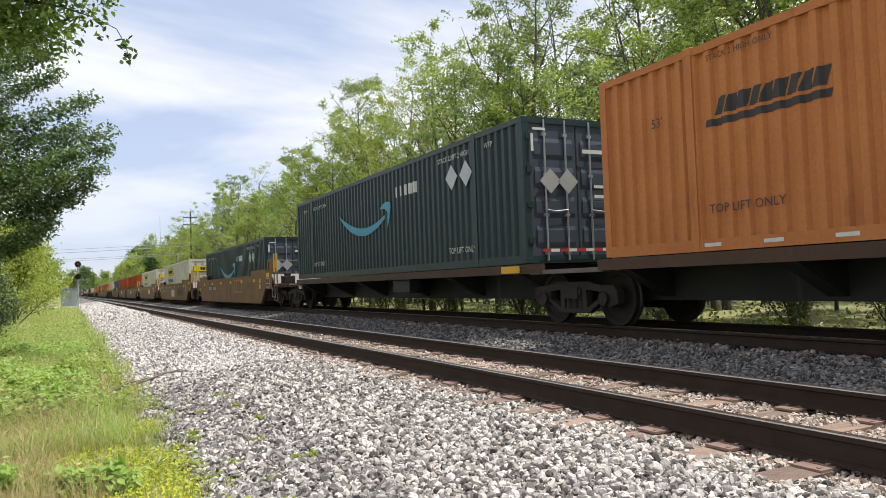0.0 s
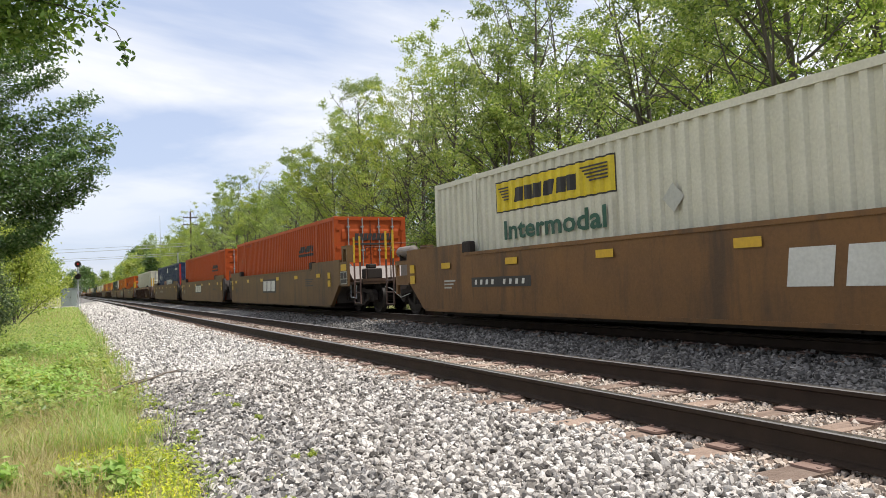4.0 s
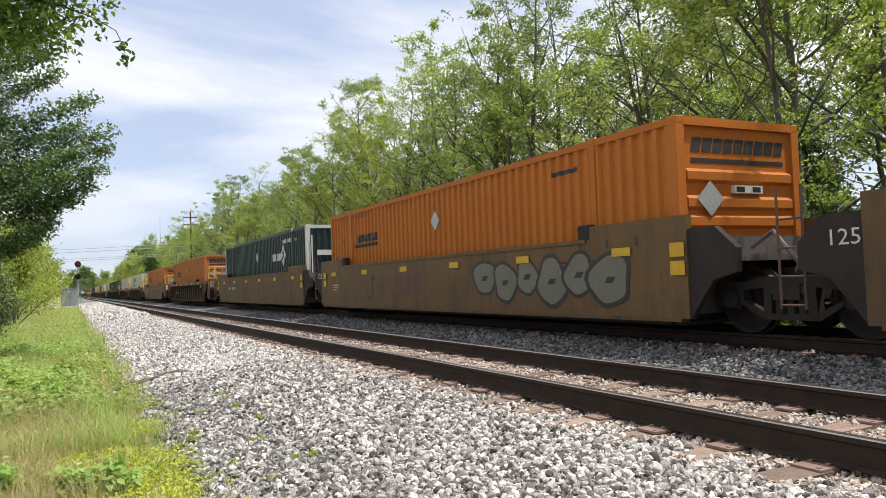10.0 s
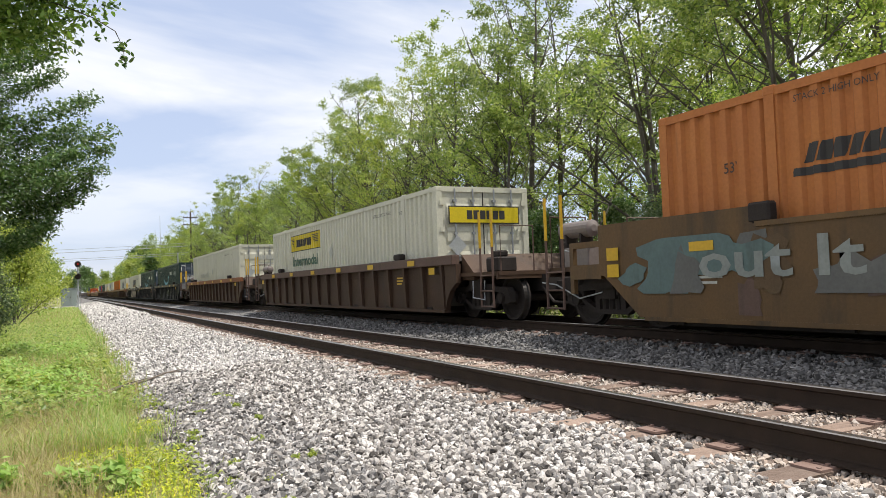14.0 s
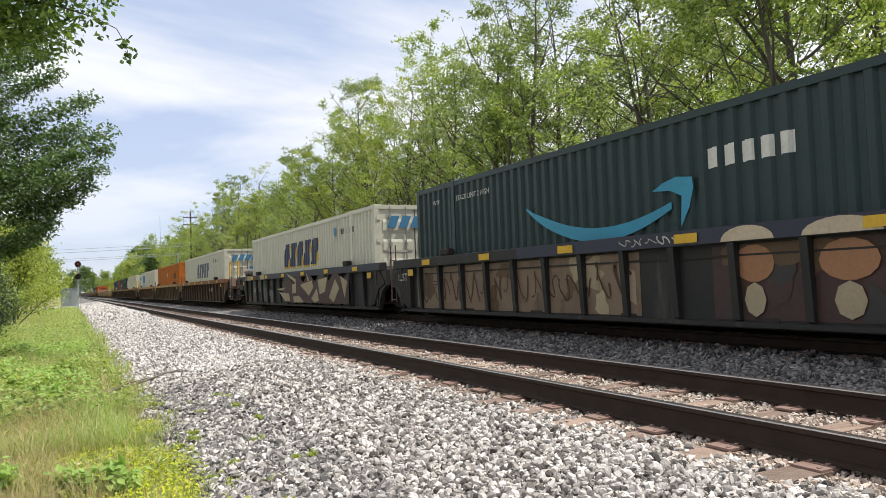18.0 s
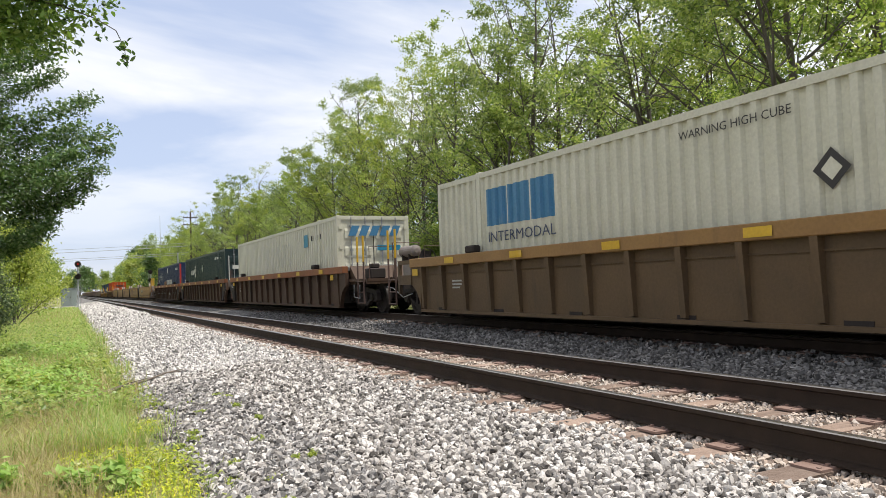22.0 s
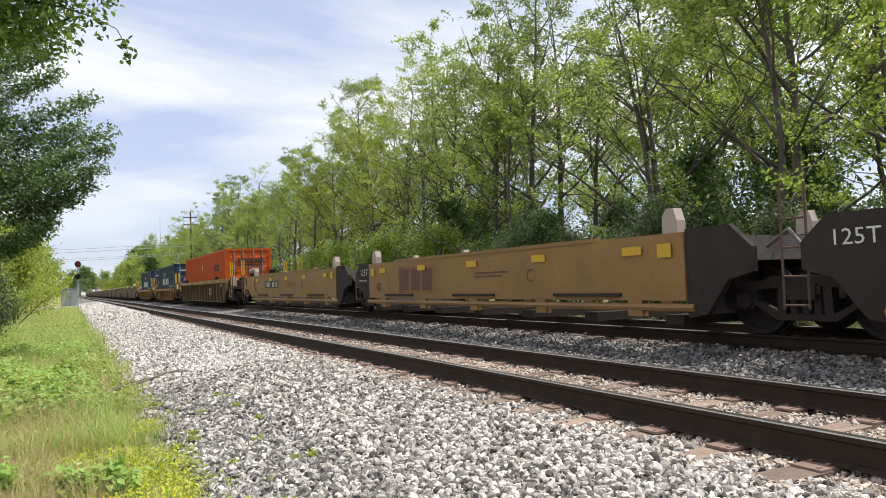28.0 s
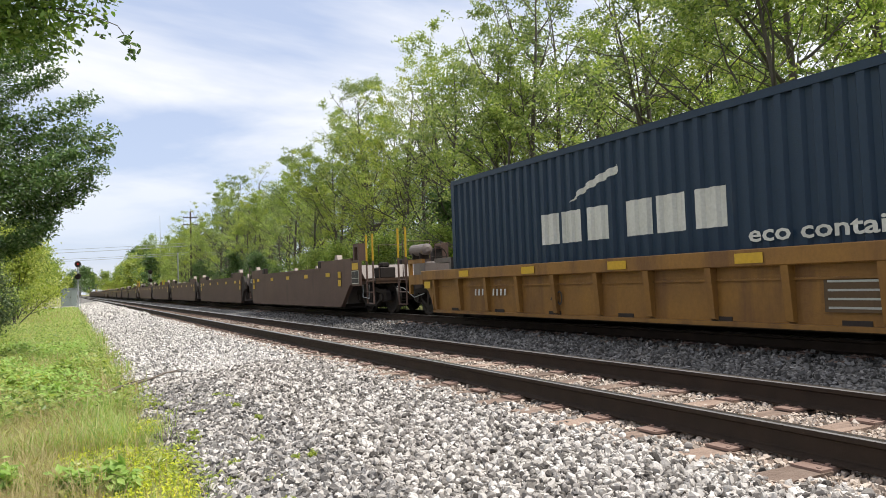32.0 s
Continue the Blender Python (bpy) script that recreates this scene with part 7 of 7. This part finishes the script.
def blades(name, label, zone, count, length, width, material, seed, lean=0.75, clump=0.0, edge=True):
    """Grass blades, each a tapered quad bent to one side."""
    rng_ = np.random.default_rng(seed)
    x0, x1, y0, y1 = zone
    y = y0 + (y1 - y0) * rng_.random(count) ** 1.3
    x = np.maximum(x0, -0.125 * y - 0.4) + (x1 - np.maximum(x0, -0.125 * y - 0.4)) * rng_.random(count)
    if edge:
        lim = np.array([0.72 + 0.3 * noise.noise((0, b * 0.8, 4)) + 0.12 * noise.noise((0, b * 3, 1)) for b in y])
        keep = x < lim + rng_.normal(size=count) * 0.14
        x, y = x[keep], y[keep]
    if clump:
        keep = np.array([noise.noise((a * 1.3, b * 0.8, seed)) > clump + 0.25 * (rr - 0.5) for a, b, rr in zip(x, y, rng_.random(len(x)))])
        x, y = x[keep], y[keep]
    n = len(x)
    z = np.array([max(ground_z(a, b), ballast_z(a, b) if a > 0.3 else -9) for a, b in zip(x, y)])
    t = rng_.uniform(0, 2 * math.pi, n)
    L = length * rng_.uniform(0.45, 1.25, n)
    w = width * rng_.uniform(0.7, 1.3, n) * (1 + y / 30)
    side = np.stack([np.cos(t), np.sin(t), 0 * t], 1)
    bend = np.stack([-np.sin(t), np.cos(t), 0 * t], 1) * (lean * rng_.uniform(0.2, 1.4, n))[:, None]
    base = np.stack([x, y, z - 0.01], 1)
    up = np.array([0, 0, 1.0])
    mid = base + (up * 0.6 + bend * 0.35) * L[:, None]
    tip = base + (up * 0.95 + bend * 1.0) * L[:, None]
    v = np.stack([base - side * w[:, None] / 2, base + side * w[:, None] / 2, mid + side * w[:, None] * 0.4, tip, mid - side * w[:, None] * 0.4], 1).reshape(-1, 3)
    f = (np.array([(0, 1, 2), (0, 2, 4), (4, 2, 3)])[None] + 5 * np.arange(n)[:, None, None]).reshape(-1, 3)
    return tagged(new(name, bulk(name, v, f, material)), label, "grass", kind="stuff")


blades("grass", "fresh green grass on the verge", (-3, 1.15, 4.6, 22), 120000, 0.12, 0.0045, M["grass"], 61)
blades("grass", "green grass farther along the verge", (-9, 1.1, 20, 95), 45000, 0.30, 0.014, M["grass"], 62)
blades("grass", "taller grass tufts on the verge", (-3, 1.05, 7.5, 34), 30000, 0.34, 0.006, M["grass"], 66, 0.9, 0.02)
blades("dry_grass", "bleached stalks standing in the grass", (-2.4, 0.2, 5.5, 13), 9000, 0.34, 0.0035, M["straw"], 67, 0.9, -0.1)
blades("dry_grass", "dry straw-coloured grass at the edge of the verge", (-1.4, -0.1, 5.5, 9.5), 9000, 0.22, 0.004, M["straw"], 64, 0.8, -0.15)
blades("dry_grass", "tall dry grass farther along the verge", (-6, 1.1, 11, 70), 12000, 0.36, 0.008, M["straw"], 65, 0.7, -0.05)
blades("dry_grass", "dry straw-coloured grass stalks", (-3, 0.95, 4.6, 26), 16000, 0.24, 0.0035, M["straw"], 63, 0.6, 0.0)


def ground_cover(name, label, zone, count, size, height, material, seed, clump, scatter=0.0):
    rng_ = np.random.default_rng(seed)
    x0, x1, y0, y1 = zone
    sites = []
    while len(sites) < count:
        y = y0 + (y1 - y0) * rng_.random() ** 1.2
        x = x0 + (x1 - x0) * rng_.random()
        if noise.noise((x * 1.1, y * 0.7, seed)) < clump or x > 0.95 + 0.25 * noise.noise((0, y * 0.8, 4)):
            if rng_.random() > 0.02:
                continue
        sites.append((x, y, max(ground_z(x, y), ballast_z(x, y) if x > 0.3 else -9) + rng_.random() * height))
    return tagged(new(name, leaf_mesh(sites, 1, size, 0.02, material, seed, 0.6, 1.2)), label, "weeds", kind="stuff")


ground_cover("weeds", "low broad-leaved weeds in the grass", (-2.2, 1.05, 4.6, 20), 15000, 0.05, 0.16, M["leaf_yellow"], 71, 0.05)
ground_cover("weeds", "darker leafy weeds along the verge", (-3.0, 0.7, 9, 40), 17000, 0.08, 0.38, M["leaf"], 72, -0.02)
ground_cover("weeds", "green nettles standing in the verge grass", (-2.2, 0.35, 9.5, 24), 9000, 0.075, 0.45, M["nettle"], 75, 0.12)
under = []
r_ = random.Random(77)
for k in range(2600):
    x, y = r_.uniform(12.6, 15.0), -6 + 100 * r_.random() ** 1.4
    under.append((x, y, ground_z(x, y) + (0.15 + 0.35 * (x - 12.6)) * r_.random()))
tagged(new("undergrowth", leaf_mesh(under, 7, 0.12, 0.16, M["leaf"], 78, 0.55, 0.6)), "low green undergrowth beyond the far track", "weeds", kind="stuff")
ground_cover("flowers", "small yellow flowers in the grass", (-0.5, 0.75, 5.6, 10), 700, 0.028, 0.10, M["flower"], 73, 0.1)
ground_cover("weeds", "lime-yellow young weeds in short grass", (-0.15, 0.85, 5.2, 9.6), 9000, 0.036, 0.10, M["lime"], 74, -0.05)


def weed_plant(x, y, height, spread, leaf_size, material, seed, label, n=26):
    """A small leafy herb: stems with paired pointed leaves."""
    r_ = random.Random(seed)
    w = thing("weed_plant", label, "weed", "leafy weeds on the verge", at=pose(x, y, max(ground_z(x, y), ballast_z(x, y) if x > 0.3 else -9)))
    bm = bmesh.new()
    sites = []
    for k in range(9):
        a = r_.uniform(0, 6.28)
        top = Vector((math.cos(a) * spread * r_.uniform(0.2, 1), math.sin(a) * spread * r_.uniform(0.2, 1), height * r_.uniform(0.6, 1.1)))
        tube(bm, [(0, 0, -0.02), top * 0.5 + Vector((0, 0, 0.03)), top], [0.006, 0.005, 0.003], 4)
        sites += [top * f for f in (0.45, 0.6, 0.75, 0.9, 1.0, 1.02)]
    part("stem", bm, M["grass"], w)
    part("leaves", leaf_mesh(sites, 5, leaf_size, leaf_size * 0.5, material, seed, 0.5, 0.9), None, w, "pointed green leaves")
    return w


weed_plant(0.02, 6.0, 0.26, 0.16, 0.095, M["nettle"], 1, "leafy green nettle clump in short grass")
weed_plant(0.30, 6.0, 0.24, 0.08, 0.095, M["nettle"], 2, "upright green nettle shoot in short grass")
weed_plant(-0.42, 6.3, 0.27, 0.14, 0.09, M["nettle"], 3, "leafy green nettle clump in dry grass")
weed_plant(-0.22, 10.6, 0.36, 0.22, 0.09, M["nettle"], 4, "dark green leafy clump beside a dead stem")
weed_plant(-0.05, 13.4, 0.40, 0.30, 0.10, M["leaf"], 5, "green leafy clump on the verge")
weed_plant(-0.55, 12.2, 0.40, 0.35, 0.10, M["leaf_yellow"], 6, "light green leafy clump on the verge")
weed_plant(0.45, 14.5, 0.32, 0.30, 0.09, M["leaf_yellow"], 7, "light green leafy clump at the ballast edge")
r_ = random.Random(5)
for k in range(26):
    x, y = 0.9 + 0.9 * r_.random() ** 1.6, 4.9 + 5.5 * r_.random()
    weed_plant(x, y, r_.uniform(0.03, 0.07), 0.06, 0.03, M["leaf_yellow"], 100 + k, "tiny yellow-green weed between the stones")

# dead branches on the stones
bough = thing("dead_branch", "bleached dead branch lying on the stones", "branch", at=pose(0.30, 11.7, -0.50))
bm = bmesh.new()
tube(bm, [(0, 0, 0.05), (0.35, 0.5, 0.09), (0.75, 1.05, 0.10), (1.15, 1.75, 0.13), (1.5, 2.2, 0.13)], [0.03, 0.028, 0.02, 0.014, 0.006], 7)
part("stem", bm, M["deadwood"], bough)
for pts in ([(0.35, 0.5, 0.09), (0.5, 0.42, 0.16), (0.72, 0.4, 0.2)], [(0.75, 1.05, 0.1), (0.8, 1.4, 0.16), (0.95, 1.6, 0.14)], [(1.1, 1.7, 0.13), (1.5, 1.6, 0.15)]):
    bm = bmesh.new()
    tube(bm, pts, [0.012, 0.008, 0.004][:len(pts)], 5)
    part("twig", bm, M["deadwood"], bough)
snag = thing("dead_sapling", "crooked dead sapling standing in the grass", "sapling", at=pose(-0.02, 10.7, -0.56))
bm = bmesh.new()
tube(bm, [(0, 0, 0), (-0.03, 0.02, 0.12), (0.02, 0.05, 0.2), (-0.02, 0.1, 0.26)], [0.02, 0.018, 0.014, 0.008], 6)
part("stem", bm, M["deadwood"], snag)

# ---- the twig that hangs over the verge and sways ----
TWIG_AT = (0.16, 8.2, 3.78)
twig = thing("hanging_twig", "leafy twig that hangs from the tree over the verge", "branch", at=pose(*TWIG_AT))
bm = bmesh.new()
tube(bm, [(-0.55, 0.1, 0.12), (-0.2, 0, 0.06), (0.1, 0, -0.02), (0.30, 0, -0.12), (0.38, 0, -0.28), (0.40, 0, -0.42)], [0.012, 0.009, 0.006, 0.005, 0.004, 0.003], 5)
part("stem", bm, M["bark"], twig)
tw = [(0.02, 0, -0.06), (0.0, 0, -0.14), (0.14, 0, -0.1), (0.16, 0, -0.2), (0.36, 0, -0.22), (0.39, 0, -0.3), (0.40, 0, -0.38), (0.38, 0, -0.46), (-0.15, 0, 0.0), (-0.2, 0, -0.1), (-0.35, 0, 0.05), (0.16, 0, 0.12), (0.24, 0, 0.17), (0.3, 0, 0.14)]
part("leaves", leaf_mesh(tw, 7, 0.075, 0.035, M["leaf_dark"], 90, 0.55, 0.2, full=True), None, twig, "small hanging leaves")

# ---- line-side equipment ----
slab = new("pavement", as_mesh("pavement", boxes((-2.6, 2.2, 92.5, 99, -0.62, -0.36)), M["concrete"]))
tagged(slab, "pale concrete pad beside the track", "pad", kind="structure")
cab = thing("equipment_cabinet", "grey-green metal relay cabinet on a pale pad", "cabinet", at=pose(-0.02, 94.0, -0.36))
part("body", bevelled(boxes((-0.80, 0.80, -0.6, 0.6, 0.12, 2.05)), 0.02, 1), M["cabinet"], cab)
part("plinth", boxes((-0.82, 0.82, -0.62, 0.62, 0, 0.12)), M["concrete"], cab)
part("roof", bevelled(boxes((-0.86, 0.86, -0.68, 0.68, 2.05, 2.13)), 0.02, 1), M["cabinet"], cab)
for x in (-0.39, 0.39):
    d = part("door", boxes((x - 0.36, x + 0.36, -0.625, -0.60, 0.2, 1.98)), M["cabinet"], cab)
    part("handle", boxes((x * 0.3 - 0.02, x * 0.3 + 0.02, -0.66, -0.625, 1.0, 1.2)), M["iron"], d)
part("conduit", tube(bmesh.new(), [(0.5, 0.2, 2.1), (0.5, 0.2, 2.6), (0.9, 0.2, 2.7)], 0.04, 6), M["iron"], cab)


def signal(x, y, z, lit, label):
    s = thing("railway_signal", label, "signal", "railway signals", at=pose(x, y, z))
    part("mast", tube(bmesh.new(), [(0, 0, 0), (0, 0, 5.1)], 0.075, 10), M["pole_grey"], s, "grey steel mast")
    part("base", boxes((-0.35, 0.35, -0.35, 0.35, 0, 0.25)), M["concrete"], s)
    bm = bmesh.new()
    for dx in (-0.2, 0.2):
        tube(bm, [(dx, 0.35, 0.1), (dx, 0.35, 5.0)], 0.02, 5)
    for k in range(15):
        tube(bm, [(-0.2, 0.35, 0.3 + 0.32 * k), (0.2, 0.35, 0.3 + 0.32 * k)], 0.014, 4)
    part("ladder", bm, M["pole_grey"], s)
    for k, h in enumerate((4.95, 3.60)):
        bm = lathe(bmesh.new(), [(-0.16, 0.28), (-0.13, 0.33), (0.10, 0.33), (0.16, 0.16)], 20, "y", (0, -0.22, h))
        hd = part("signal_head", bm, M["iron"], s, "round black signal head")
        bm = bmesh.new()
        for a in range(9):
            t0, t1 = math.pi * a / 9, math.pi * (a + 1) / 9
            v = [bm.verts.new((0.17 * math.cos(t), yy, h + 0.17 * math.sin(t))) for t, yy in ((t0, -0.36), (t1, -0.36), (t1, -0.72), (t0, -0.72))]
            bm.faces.new(v)
        part("visor", bm, M["iron"], hd)
        part("lens", lathe(bmesh.new(), [(-0.40, 0.02), (-0.385, 0.075), (-0.37, 0.075)], 16, "y", (0, 0, h)), M["lamp_red"] if lit and k == 0 else M["iron"], hd, "glowing red lens" if lit and k == 0 else "dark lens")
    return s


signal(0.88, 92.0, -0.6, True, "two-headed railway signal on a grey mast showing red")
signal(11.75, 130.0, -0.7, False, "two-headed railway signal across the tracks")

upole = thing("utility_pole", "tall brown wooden utility pole with two crossarms", "utility pole", at=pose(13.95, 100, -0.8))
part("pole", tube(bmesh.new(), [(0, 0, 0), (0, 0, 6), (0.03, 0, 11.9)], [0.17, 0.14, 0.10], 10), M["pole_wood"], upole)
for h in (11.1, 10.2):
    arm = part("crossarm", boxes((-0.9, 0.9, -0.06, 0.06, h - 0.06, h + 0.06)), M["pole_wood"], upole)
    for x in (-0.8, -0.35, 0.35, 0.8):
        part("insulator", lathe(bmesh.new(), [(0.06, 0.03), (0.10, 0.06), (0.2, 0.05), (0.24, 0.02)], 8, "z", (x, 0, h)), M["pole_grey"], arm)
spole = thing("steel_pole", "slim pale steel pole beyond the tracks", "pole", at=pose(12.35, 100, -0.7))
part("pole", tube(bmesh.new(), [(0, 0, 0), (0, 0, 6.4)], [0.10, 0.07], 8), M["pole_grey"], spole)
part("cap", boxes((-0.12, 0.12, -0.12, 0.12, 6.4, 6.55)), M["pole_grey"], spole)
for x, h in ((19.4, 17.0), (20.6, 20.5)):
    a = thing("antenna_mast", "thin grey antenna mast above the trees", "antenna", "antenna masts", at=pose(x, 200, -0.6))
    part("mast", tube(bmesh.new(), [(0, 0, 0), (0, 0, h * 0.6), (0, 0, h)], [0.12, 0.09, 0.03], 6), M["pole_grey"], a)
    part("base", boxes((-0.4, 0.4, -0.4, 0.4, 0, 0.3)), M["concrete"], a)
lines = thing("overhead_wires", "thin overhead wires that cross the tracks", "wires", at=pose(0, 0, 0))
for k, (h, d) in enumerate(((6.9, 0.0), (6.55, 0.3), (6.5, -0.3), (5.7, 0.2), (5.45, 0.0))):
    for (xa, ya, za), (xb, yb, zb) in (((-62, 124, h + 1.0), (13.95, 100, h + 0.2)), ((13.95, 100, h + 0.2), (70, 84, h + 2))):
        pts = [(xa + (xb - xa) * f, ya + (yb - ya) * f + d, za + (zb - za) * f - 4 * 1.0 * f * (1 - f)) for f in [j / 14 for j in range(15)]]
        part("wire", tube(bmesh.new(), pts, 0.022, 4), M["pole_grey"], lines)


def motions():
    """The train rolls past; its wheels turn."""
    for ob, y, z in MOVING:
        walk(ob, [(t, pose(TRACK_2, y - s, z)) for t, s in TRAVEL])
    sway = [(0, 0.6), (1, 0.2), (2, -0.8), (3.5, -0.4), (6, -0.6), (9, -0.5), (12, -0.6), (14, -1.0), (16.5, 0.6), (19, 0.7), (22, -0.4), (25, 1.4), (28, 0.6), (29, 1.0), (30.5, 0.2), (32, 2.6)]
    walk(twig, [(t, pose(*TWIG_AT, 0, -3.2 * a, 0)) for t, a in sway])
    ts, ss = [t for t, _ in TRAVEL], [s for _, s in TRAVEL]
    turn = [(k / 30, math.degrees(np.interp(k / 30, ts, ss) / WHEEL_R)) for k in range(961)]
    first = {}
    for ob in [o for o in bpy.data.objects if o.name.startswith("wheelset")]:
        y = round(ob.location.y, 2)
        if y not in first:
            walk(ob, [(t, pose(0, y, WHEEL_R, a % 360)) for t, a in turn])
            first[y] = ob.animation_data
        else:
            ob.rotation_mode = "QUATERNION"
            keys = ob.animation_data_create()
            keys.action, keys.action_slot = first[y].action, first[y].action_slot


motions()
